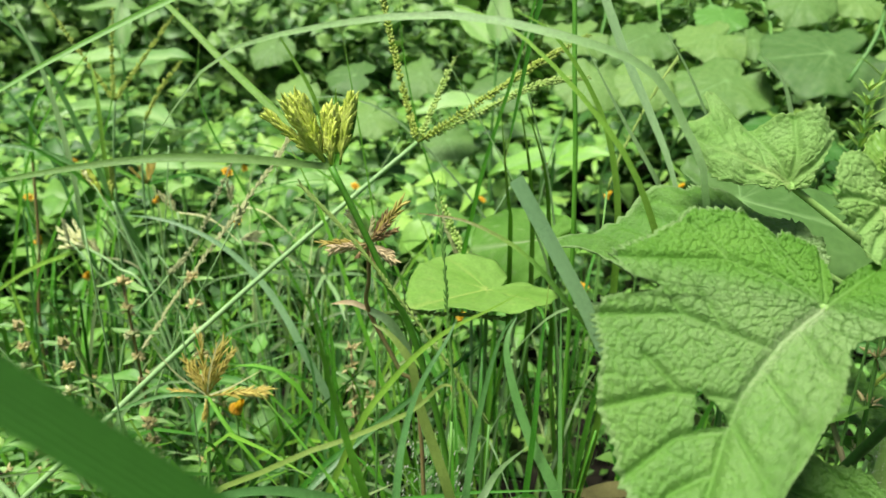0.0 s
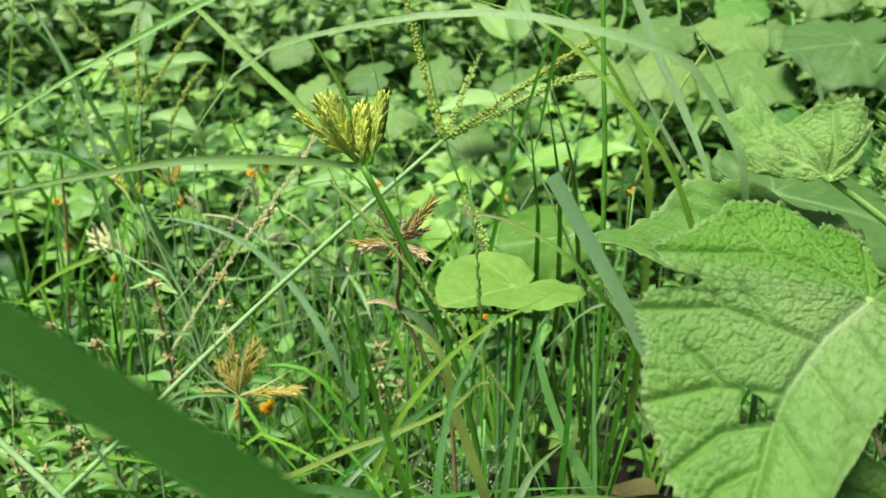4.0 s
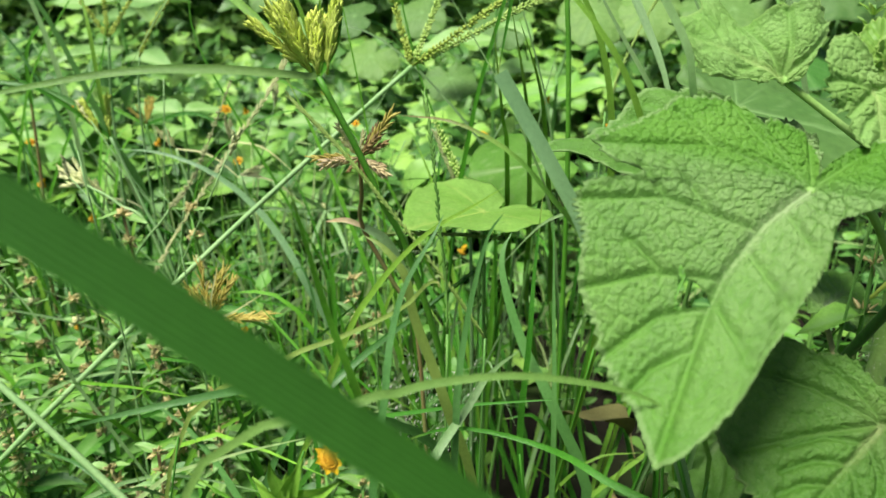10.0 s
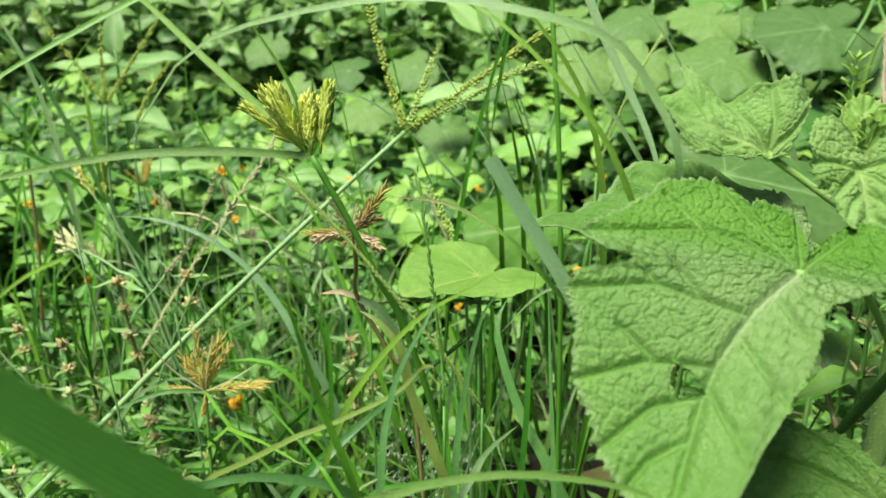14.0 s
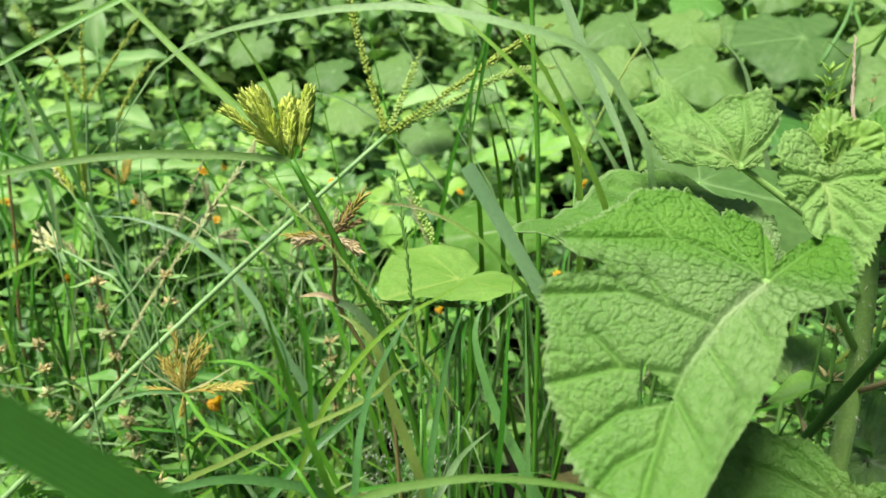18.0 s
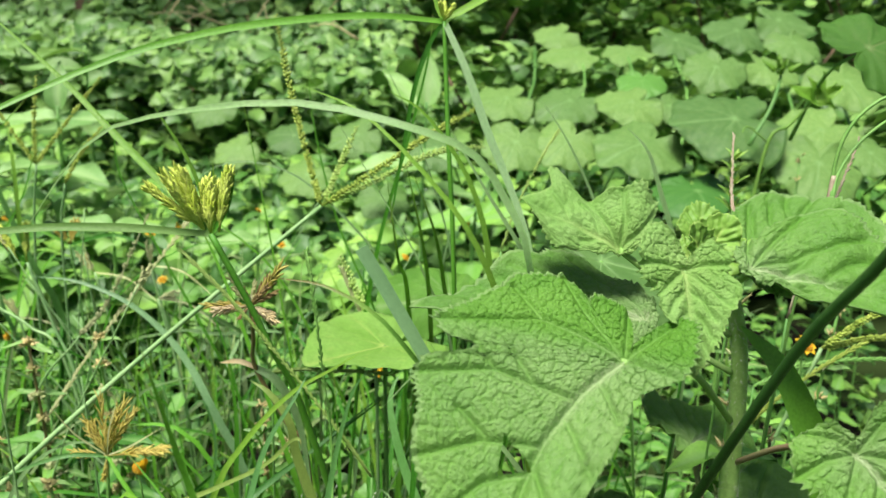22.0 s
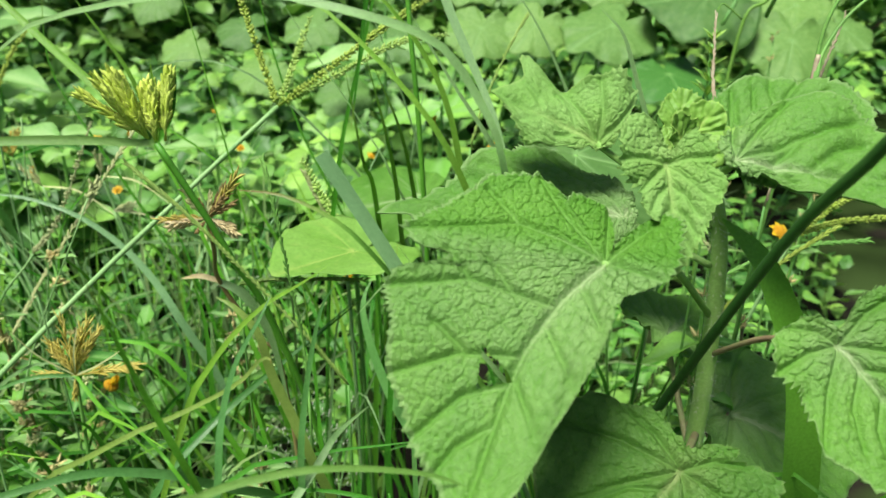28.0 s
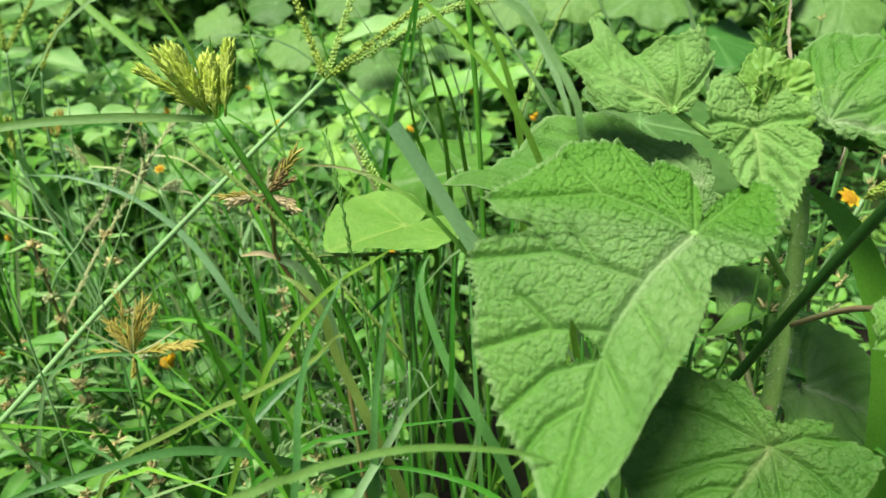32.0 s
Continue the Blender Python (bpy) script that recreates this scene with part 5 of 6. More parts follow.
goosegrass("grey-brown withered grass spike", (-0.205, 0.50, 0.27), [(-0.25, 0.50, 0.2), (-0.28, 0.50, 0.0)],
           [([(-0.18, 0.50, 0.30), (-0.145, 0.50, 0.37)], M_STRAW, 0.003, 0.3)], r=0.001)


# ---- lime and pale heart-shaped leaves ----
lime = thing("bean_seedling", "heart-shaped lime green leaves of a seedling", "seedling", (0.05, 0.47, 0))
B2 = (0.05, 0.47, 0)


def lone_leaf(parent, base, p, d, n, length, outline, material, foot, r=0.0013, stem_mat=M_STEM, **kw):
    kw = {"nth": 90, "nr": 14, "teeth": (0.015, 40), "seed": int(abs(p[0] * 997)) + 1, **kw}
    part("leaf", Shape().add(*broad_leaf(length, outline, **kw)), material, parent, "", place_at(Vector(p) - Vector(base), d, n))
    a, b = Vector(foot), Vector(p)
    stem_part(parent, base, [a, a * 0.45 + b * 0.55 + Vector((0, 0, 0.01)), b], r * 1.2, r, stem_mat, "petiole", n=10, sides=6)


LIME_SIDE = ((0.0, 1.0), (0.15, 0.90), (0.45, 0.79), (0.9, 0.73), (1.4, 0.74), (1.9, 0.75), (2.4, 0.66), (2.8, 0.46), (3.15, 0.14))
lone_leaf(lime, B2, (0.0413, 0.4255, 0.3045), (-0.74, -0.67, 0.05), (-0.05, -0.10, 1.0), 0.064, rounded([(-a, q) for a, q in LIME_SIDE[:0:-1]] + list(LIME_SIDE)), M_LIME, (0.05, 0.47, 0),
          bend=0.3, fold=0.24, ruffle=0.02, side=0.06)
lone_leaf(lime, B2, (0.085, 0.4925, 0.320), (-0.98, -0.08, -0.18), (-0.1, -0.75, 0.65), 0.057, heart(0.36, 0.40, 0.2, 0.45), M_HAIRY, (0.05, 0.47, 0), bend=0.6, fold=0.12)
pale = thing("bean_seedling", "broad pale green leaf with fine veins, half hidden", "seedling", (0.15, 0.40, 0))
lone_leaf(pale, (0.15, 0.40, 0), (0.166, 0.365, 0.387), (0.95, -0.12, -0.16), (0.0, -0.5, 0.87), 0.080, heart(0.50, 0.42, 0.2), M_VINE, (0.15, 0.40, 0), bend=1.0, fold=0.1)


# ---- the climbing vine at the back ----
vine = thing("climbing_vine", "climbing vine with large matt pale green leaves", "vine", (0.4, 1.0, 0))
BV = (0.4, 1.0, 0)


def vine_outline(c):
    """A five-cornered leaf with a long tip and a deep notch at its stalk."""
    side = ((0.0, 1.0), (0.22, 0.84), (0.5, 0.76 + c * 0.4), (0.92, 0.78 + c), (1.3, 0.72), (1.85, 0.74 + c), (2.4, 0.70), (2.85, 0.56), (3.15, 0.22))
    return rounded([(-a, q) for a, q in side[:0:-1]] + list(side))


vine_meshes = [Shape().add(*broad_leaf(1.0, vine_outline(c), nth=96, nr=12, bend=b, fold=0.05, ruffle=0.045, teeth=(0.004, 22), seed=50 + k, thick=0.004,
                                       side=0.16)).mesh("leaf") for k, (b, c) in enumerate(((0.22, 0.10), (0.12, 0.14), (0.32, 0.06)))]
vine_rows = ((0.178, 1.012, 0.390, 0.062, -20, 36), (0.169, 1.111, 0.448, 0.062, -70, 28), (0.277, 1.153, 0.448, 0.070, -60, 26), (0.255, 1.013, 0.395, 0.060, -40, 38), (0.368, 1.112, 0.452, 0.066, -65, 28),
             (0.433, 1.132, 0.448, 0.046, 40, 30), (0.358, 0.993, 0.398, 0.082, -58, 26), (0.477, 0.973, 0.440, 0.100, -82, 30), (0.316, 1.363, 0.530, 0.076, -100, 24), (0.428, 1.386, 0.537, 0.066, -150, 26),
             (0.519, 1.425, 0.567, 0.070, 60, 30), (0.545, 1.255, 0.515, 0.070, -30, 32), (0.643, 1.276, 0.519, 0.064, 60, 30), (0.418, 0.917, 0.345, 0.080, 0, 16), (0.615, 1.001, 0.429, 0.075, -60, 34),
             (0.585, 0.937, 0.388, 0.076, -20, 40), (0.666, 0.962, 0.403, 0.050, 30, 34), (0.416, 1.248, 0.485, 0.058, -10, 18), (0.730, 1.373, 0.569, 0.064, 10, 30), (0.664, 1.485, 0.594, 0.077, -60, 34))
vine_more = ((0.445, 0.63, 0.522, 0.06, 120, 50), (0.72, 1.15, 0.50, 0.08, 10, 30), (0.3, 1.5, 0.57, 0.06, -60, 34), (0.78, 0.95, 0.42, 0.08, 100, 30))
vine_low = ((0.58, 0.80, 0.31, 0.08, 170, 20), (0.75, 1.5, 0.62, 0.08, 70, 35), (-0.2, 1.25, 0.36, 0.06, -100, 34), (-0.08, 1.22, 0.37, 0.06, -60, 34),
            (-0.15, 1.12, 0.31, 0.055, -30, 32), (0.06, 1.15, 0.36, 0.062, -80, 34), (-0.28, 1.18, 0.34, 0.05, -50, 34), (-0.02, 1.05, 0.29, 0.05, 20, 32), (-0.36, 1.3, 0.40, 0.055, -30, 34))
for k, (x, y, z, s, yaw, tilt) in enumerate(vine_rows + vine_more + vine_low):
    m = Matrix.Translation((x - BV[0], y - BV[1], z)) @ pose(0, 0, 0, tilt) @ pose(0, 0, 0, 0, 0, 180 + yaw)
    m = scaled(m, s * 1.02)
    me = vine_meshes[k % 3]
    # leaves standing in shade: another material puts that shade into their colour
    if k in (13, 17, len(vine_rows)):
        me = me.copy()
        me.materials.clear()
    lf = part("leaf", me, M_VINE if me in vine_meshes else M_OLD_SHADED if k == len(vine_rows) else M_COVER, vine, m=m)
    foot = Vector((x * 0.85 + 0.06 - BV[0], y + 0.10 - BV[1], z - 0.09))
    part("petiole", Shape().add(*tube([foot, (foot + m.translation) / 2 + Vector((0, 0.01, 0.02)), m.translation], 0.0022, 0.0015, 8, 6)), M_STEM, lf, m=m.inverted())
for k in range(7):
    x = 0.12 + 0.09 * k
    part("vine_stem", Shape().add(*tube([(x - 0.4 + 0.05, 0.1, -0.02), (x - 0.4, 0.0 + 0.03 * k, 0.22), (x - 0.36, 0.06, 0.36), (x - 0.30, 0.22, 0.46), (x - 0.28, 0.4, 0.54)], 0.003, 0.0022, 14, 6)), M_STEM, vine)
part("bud", spikelets((0.12, -0.05, 0.50), (-0.3, -0.3, 1), 7, 0.03, 0.5, 5, 0.006), M_BRIGHT, vine, "bright green leaf bud")
part("vine_stem", Shape().add(*tube([(0.07, -0.10, 0.41), (0.10, -0.08, 0.46), (0.12, -0.05, 0.50)], 0.003, 0.002, 8, 6)), M_STEM, vine)


# ---- leafy shoots behind on both sides ----
def shoot(x, y, z, label, sizes, material, seed):
    r = random.Random(seed)
    s = thing("leafy_shoot", label, "weed", (x, y, 0), "leafy shoots")
    part("stem", Shape().add(*tube([(0.01, 0, -0.02), (0.0, 0.0, z * 0.6), (0, 0, z)], 0.003, 0.0018, 8, 6)), M_STEM, s)
    for k, (ln, yaw, lift, h) in enumerate(sizes):
        a = radians(yaw)
        d = Vector((math.cos(a), math.sin(a), math.tan(radians(lift))))
        part("leaf", Shape().add(*small_leaf(ln, ln * 0.45, "ovate", 9, 0.15, 0.25, 0.5, seed + k)), material, s, m=place_at((0, 0, z * h), d, (0, -0.4, 1) if lift < 60 else (0.1, -1, 0.1)))


shoot(-0.487, 1.0, 0.41, "bright green shoot with pointed leaves", ((0.075, 100, 80, 0.98), (0.10, 190, 5, 0.95), (0.11, -10, 10, 0.95), (0.09, -140, 0, 0.8), (0.10, -30, 0, 0.78), (0.09, 80, 10, 0.7)), M_SHOOT, 3)
shoot(0.045, 1.0, 0.44, "bright green shoot with upright leaves", ((0.085, 85, 78, 0.98), (0.10, 150, 40, 0.97), (0.09, -60, 0, 0.85), (0.11, 185, 0, 0.8), (0.09, 10, 5, 0.7)), M_SHOOT, 4)
shoot(0.115, 0.80, 0.33, "yellowing shoot with reddish leaf edges", ((0.08, 200, -10, 0.98), (0.07, -20, 20, 0.95), (0.07, 60, 40, 0.9), (0.07, -100, -10, 0.8)), M_COVER, 5)
shoot(-0.62, 1.35, 0.5, "leafy shoot with broad dull green leaves", ((0.13, -100, 0, 0.98), (0.12, -10, 5, 0.95), (0.12, 190, 10, 0.9), (0.12, -60, -10, 0.75), (0.12, -140, 0, 0.7)), M_VINE, 6)
shoot(-0.80, 1.5, 0.52, "leafy shoot with broad dull green leaves", ((0.14, -80, 0, 0.98), (0.13, 0, 5, 0.95), (0.13, 180, 10, 0.9), (0.13, -40, -10, 0.75)), M_VINE, 7)
shoot(-0.16, 0.85, 0.27, "light green shoot low in the weeds", ((0.06, -30, 5, 0.98), (0.06, 200, 10, 0.97), (0.05, 80, 30, 0.9)), M_SHOOT, 8)
shoot(-0.36, 0.88, 0.27, "light green shoot low in the weeds", ((0.06, 30, 5, 0.98), (0.08, 170, 10, 0.97), (0.07, -80, 10, 0.9)), M_SHOOT, 9)


# ---- upright weeds with brown flower clusters ----
def spike_weed(x, y, z, seed, label="upright weed with small leaves and brownish flower clusters", tip=0.0, rich=False):
    r = random.Random(seed)
    w = thing("flowering_weed", label, "weed", (x, y, 0), "upright flowering weeds")
    top = Vector((tip, r.uniform(-0.02, 0.02), z))
    stem = [(r.uniform(-0.02, 0.03), 0, -0.02), tuple(top * 0.5 + Vector((0.005, 0, 0))), tuple(top)]
    part("stem", Shape().add(*tube(stem, 0.0016, 0.001, 10, 6)), M_STEM_RED if seed % 4 == 0 else M_STEM, w)
    pts, tan = smooth_path(stem, 14)
    data = [Shape().add(*small_leaf(0.036, 0.0155, "ovate", 6, 0.3, 0.3, 0.6, seed + k)).mesh("leaf") for k in range(2)]
    tops = [me.copy() for me in data]
    for me in tops:
        me.materials.append(M_SHOOT)
    for i in range(4, 15):
        for k in (0, 1):
            a = 1.57 * i + math.pi * k + r.uniform(-0.3, 0.3)
            d = Vector((math.cos(a), math.sin(a), r.uniform(0.0, 0.7)))
            part("leaf", data[k] if i < 11 else tops[k], M_COVER, w, m=scaled(place_at(pts[i], d), r.uniform(0.5, 1.1) * (0.5 if i > 10 else 1)))
        if i > (6 if z > 0.19 else 10):
            part("flower", spikelets(pts[i], (0, -0.2, 0.6), 13 if rich else 7, 0.0065 if rich else 0.0085, 0.9, seed + i, 0.0019 if rich else 0.0014), M_BUD if i % 3 else M_STRAW, w)


for k, (x, y, z) in enumerate(((-0.21, 0.46, 0.285), (-0.165, 0.46, 0.288), (-0.24, 0.40, 0.25), (-0.177, 0.40, 0.205), (-0.30, 0.44, 0.24), (-0.27, 0.36, 0.2),
                               (-0.12, 0.36, 0.17), (0.52, 0.85, 0.40), (0.235, 0.33, 0.40), (-0.35, 0.5, 0.22), (-0.06, 0.50, 0.22))):
    spike_weed(x, y, z, 72 + k if k < 4 else 70 + k, rich=k < 5)
for k in range(16):
    y = rnd.uniform(0.30, 0.55)
    spike_weed(rnd.uniform(-0.62 * y, -0.1 * y), y, rnd.uniform(0.11, 0.19), 100 + k, "low weed with narrow leaves and tiny flowers", rnd.uniform(-0.04, 0.04))
red = thing("red_stalk", "thin reddish-brown grass stalk standing among the weeds", "grass", (-0.43, 0.65, 0))
stem_part(red, (-0.43, 0.65, 0), [(-0.43, 0.65, 0), (-0.425, 0.65, 0.143), (-0.412, 0.65, 0.23), (-0.405, 0.65, 0.309), (-0.40, 0.65, 0.36)], 0.0018, 0.0012, M_STEM_RED, n=14)
blade_part(red, (-0.43, 0.65, 0), [(-0.405, 0.65, 0.309), (-0.39, 0.64, 0.37), (-0.35, 0.63, 0.41)], 0.005, M_GRASS, "leaf")
blade_part(red, (-0.43, 0.65, 0), [(-0.41, 0.65, 0.25), (-0.44, 0.64, 0.33), (-0.47, 0.63, 0.37)], 0.005, M_GRASS, "leaf")


# ---- small orange flowers ----
def daisy(p, size, seed, tilt=20, closed=False):
    r = random.Random(seed)
    f = thing("daisy", "small orange-yellow daisy on a thin stalk", "flower", (p[0], p[1], 0), "small orange flowers")
    part("stalk", Shape().add(*tube([(r.uniform(-0.02, 0.02), 0.01, -0.01), (0.003, 0.004, p[2] * 0.6), (0, 0, p[2])], 0.001, 0.0007, 8, 5)), M_STEM, f)
    top = Matrix.Translation((0, 0, p[2])) @ pose(0, 0, 0, tilt, r.uniform(-20, 20), r.uniform(0, 90))
    disc = Shape()
    for i in range(5):
        for j in range(1 + 5 * i):
            a = 6.283 * j / (1 + 5 * i) + i
            rr = size * 0.055 * i * 1.6
            c = Vector((rr * math.cos(a), rr * math.sin(a), size * (0.20 - 0.006 * i * i)))
            h = size * 0.06
            disc.add([c + Vector((h, 0, 0)), c + Vector((0, h, 0)), c - Vector((h, 0, 0)), c - Vector((0, h, 0)), c + Vector((0, 0, h * 2))],
                     [(0, 1, 4), (1, 2, 4), (2, 3, 4), (3, 0, 4), (3, 2, 1, 0)])
    disc.add(*tube([(0, 0, -0.05 * size), (0, 0, 0.1 * size), (0, 0, 0.19 * size)], size * 0.2, size * 0.38, 3, 10))
    head = part("flower_head", disc, M_DISC, f, m=top)
    petal = Shape().add(*small_leaf(size * (0.42 if not closed else 0.6), size * 0.34, "ovate", 5, 0.1 if not closed else -0.6, 0.2, 0.4, seed)).mesh("petal")
    for k in range(7):
        a = 6.283 * k / 7
        d = Vector((math.cos(a), math.sin(a), 0.15 if not closed else 1.6))
        part("petal", petal, M_ORANGE, head, m=place_at(d.normalized() * size * 0.16 + Vector((0, 0, 0.12 * size)), d))


for k, (p, s, c) in enumerate((((-0.485, 0.75, 0.251), 0.011, 0), ((-0.23, 0.72, 0.246), 0.011, 0), ((-0.397, 0.70, 0.178), 0.012, 1), ((-0.128, 0.42, 0.205), 0.013, 1),
                               ((-0.106, 0.75, 0.285), 0.010, 0), ((0.035, 0.75, 0.277), 0.010, 0), ((0.104, 0.80, 0.305), 0.010, 1), 
                               ((-0.010, 0.20, 0.289), 0.011, 0), ((0.307, 0.40, 0.328), 0.013, 0), ((0.19, 0.66, 0.26), 0.010, 0), ((0.16, 0.70, 0.30), 0.010, 1))):
    daisy(p, s, 200 + k, 35 if p[1] > 0.25 else 45, bool(c))
for k, (x, y, z) in enumerate(((-0.42, 0.66, 0.23), (-0.55, 0.95, 0.25), (-0.30, 0.95, 0.25), (0.22, 0.62, 0.22), (0.02, 0.60, 0.20), (0.13, 0.60, 0.24), (-0.36, 0.80, 0.24), (-0.20, 1.0, 0.27))):
    daisy((x, y, z), 0.011, 230 + k, 30, k % 2 == 0)


# ---- grass tufts ----
def tuft(label, centre, count, height, spread, width, mats, seed, lean=(0.0, 0.0), group="grass tufts"):
    r = random.Random(seed)
    g = thing("grass_tuft", label, "grass", centre, group)
    for _ in range(count):
        a = r.uniform(0, 6.28)
        q = r.random() ** 0.5
        h = height * r.uniform(0.55, 1.1)
        out = spread * r.uniform(0.3, 1.2)
        b = Vector((0.45 * spread * q * math.cos(a), 0.45 * spread * q * math.sin(a), -0.01))
        a2 = a + r.uniform(-0.9, 0.9)
        d = Vector((math.cos(a2) * out + lean[0], math.sin(a2) * out + lean[1], 0))
        drop = r.choice((0, 0.05, 0.12, 0.25, 0.4)) * h
        ctrl = [b, b + d * 0.34 + Vector((0, 0, h * 0.45)), b + d * 0.72 + Vector((0, 0, h * 0.85)), b + d * (1.0 + drop * 2) + Vector((0, 0, h - drop))]
        part("blade", Shape().add(*ribbon(ctrl, width * r.uniform(0.6, 1.25), 12, face=(r.uniform(-0.7, 0.7), -1, 0.4), twist=r.uniform(-0.8, 0.8))), r.choice(mats), g)
    return g


G, BL, PA, BR, YE = M_GRASS, M_BLUE, M_PALE, M_BRIGHT, M_YEL
tuft("dense upright tuft of green grass", (0.07, 0.40, 0), 17, 0.29, 0.23, 0.0046, (G, G, G, BR), 1)
tuft("dense upright tuft of green grass", (0.115, 0.43, 0), 11, 0.31, 0.21, 0.0042, (G, G, G), 2)
tuft("loose tuft of arching grass", (0.035, 0.345, 0), 12, 0.25, 0.19, 0.0044, (G, G, BL, PA), 3)
tuft("loose tuft of arching grass", (-0.03, 0.37, 0), 16, 0.22, 0.17, 0.0044, (G, BR, BL, G), 4)
tuft("tuft of narrow grass blades", (0.10, 0.36, 0), 10, 0.25, 0.21, 0.0036, (G, G, G, BL), 5)
tuft("tuft of narrow grass blades", (-0.10, 0.45, 0), 14, 0.24, 0.12, 0.0036, (G, G, BR), 6)
tuft("tuft of narrow grass blades", (-0.20, 0.36, 0), 18, 0.17, 0.12, 0.0045, (G, BL, PA), 7)
tuft("tuft of narrow grass blades", (-0.27, 0.42, 0), 15, 0.20, 0.12, 0.0045, (G, BL, BR), 8)
tuft("tuft of narrow grass blades", (-0.33, 0.55, 0), 16, 0.27, 0.12, 0.0045, (G, BR, BL), 9)
tuft("tuft of narrow grass blades", (-0.43, 0.62, 0), 13, 0.33, 0.12, 0.0050, (G, BL, G), 10)
tuft("tall thin tuft of grass", (0.0, 0.48, 0), 9, 0.38, 0.10, 0.0028, (G, BR, PA), 11)
tuft("tall thin tuft of grass", (0.10, 0.50, 0), 8, 0.36, 0.10, 0.0032, (G, BR, G), 12)
tuft("small tuft of grass", (0.20, 0.42, 0), 14, 0.24, 0.12, 0.0040, (G, BR, G), 13)
tuft("small tuft of grass", (0.29, 0.36, 0), 22, 0.24, 0.10, 0.0045, (G, BR, G), 14)
tuft("small tuft of grass", (-0.10, 0.30, 0), 10, 0.17, 0.10, 0.0042, (G, BL, BR), 15)
tuft("small tuft of grass", (0.0, 0.28, 0), 9, 0.19, 0.14, 0.0038, (G, BL, BR), 16)
tuft("small tuft of grass", (0.09, 0.29, 0), 9, 0.20, 0.14, 0.0038, (G, BL, BR), 17)
tuft("small tuft of grass", (-0.15, 0.58, 0), 22, 0.26, 0.12, 0.0040, (G, BR, BL), 18)
grass = [ribbon([(0, 0, 0), (0.05, 0, 0.45), (0.18, 0, 0.8), (0.42, 0, 1.0)], 0.022, 6), ribbon([(0, 0, 0), (0.02, 0.02, 0.5), (0.08, 0.03, 0.9), (0.16, 0.0, 1.15)], 0.016, 6),
         ribbon([(0, 0, 0), (0.16, 0.02, 0.5), (0.52, 0.05, 0.86), (1.05, 0.1, 0.92)], 0.019, 7)]
poses = []
for k in range(620):
    y = 0.28 + 1.0 * rnd.random() ** 1.2
    x = rnd.uniform(-0.68 * y - 0.1, (0.35 if k < 520 else 0.05) * y + 0.1)
    if -0.04 < x < 0.20 and y < 0.58:
        continue
    poses.append((rnd.choice((0, 1, 2, 2)), scaled(pose(x, y, -0.01, rnd.uniform(-15, 15), rnd.uniform(-15, 15), rnd.uniform(0, 360)), rnd.uniform(0.10, 0.24))))
for _ in range(1500):
    x, y = rnd.uniform(-2.0, 2.0), rnd.uniform(-1.4, 1.4)
    if (abs(x) < 0.72 * max(y, 0.0) + 0.25 and y > -0.35):
        continue
    poses.insert(0, (rnd.choice((0, 1, 2)), scaled(pose(x, y, -0.01, rnd.uniform(-15, 15), rnd.uniform(-15, 15), rnd.uniform(0, 360)), rnd.uniform(0.12, 0.28))))
far = [(rnd.choice((0, 1, 1)), scaled(pose(rnd.uniform(-0.62, -0.02) * y, y, -0.01, rnd.uniform(-12, 12), rnd.uniform(-22, 22), rnd.uniform(0, 360)), rnd.uniform(0.17, 0.28)))
       for y in [rnd.uniform(0.48, 0.95) for _ in range(110)]]
poses = far[:40] + poses + far[40:]
merged("fine_grass", grass, poses[:-270], M_GRASS_STUFF, None, "fine green grass growing between the weeds", "grass")
merged("pale_grass", grass, poses[-270:], M_PALE_STUFF, None, "fine pale grass growing between the weeds", "grass")

# blades of the front tuft that stand out singly
grass_blade([(-0.092, 0.472, 0.225), (-0.1118, 0.4814, 0.2567), (-0.1349, 0.4892, 0.2817), (-0.166, 0.4953, 0.303), (-0.2036, 0.4982, 0.3156), (-0.237, 0.4976, 0.3178)], 0.0065, M_CUT, 'long slender grass blade')
grass_blade([(-0.025, 0.45, 0.27), (-0.041, 0.45, 0.373), (-0.062, 0.45, 0.49)], 0.0024, M_GRASS, 'long slender grass blade')
grass_blade([(0.065, 0.45, 0.35), (0.05, 0.45, 0.378), (-0.014, 0.45, 0.48)], 0.0022, M_PALE, 'long slender grass blade')
grass_blade([(0.074, 0.475, 0.27), (0.069, 0.45, 0.34), (0.063, 0.43, 0.382), (0.052, 0.42, 0.43)], 0.0046, M_BRIGHT, 'long slender grass blade')
grass_blade([(0.090, 0.475, 0.27), (0.080, 0.45, 0.34), (0.072, 0.43, 0.383), (0.057, 0.42, 0.423)], 0.0046, M_BRIGHT, 'long slender grass blade')
grass_blade([(-0.02, 0.4, 0.24), (-0.06, 0.42, 0.34), (-0.085, 0.43, 0.39)], 0.0045, M_GRASS, 'long slender grass blade')
grass_blade([(-0.3, 0.6, 0.3), (-0.34, 0.59, 0.42), (-0.385, 0.58, 0.47)], 0.008, M_BLUE, 'long slender grass blade')


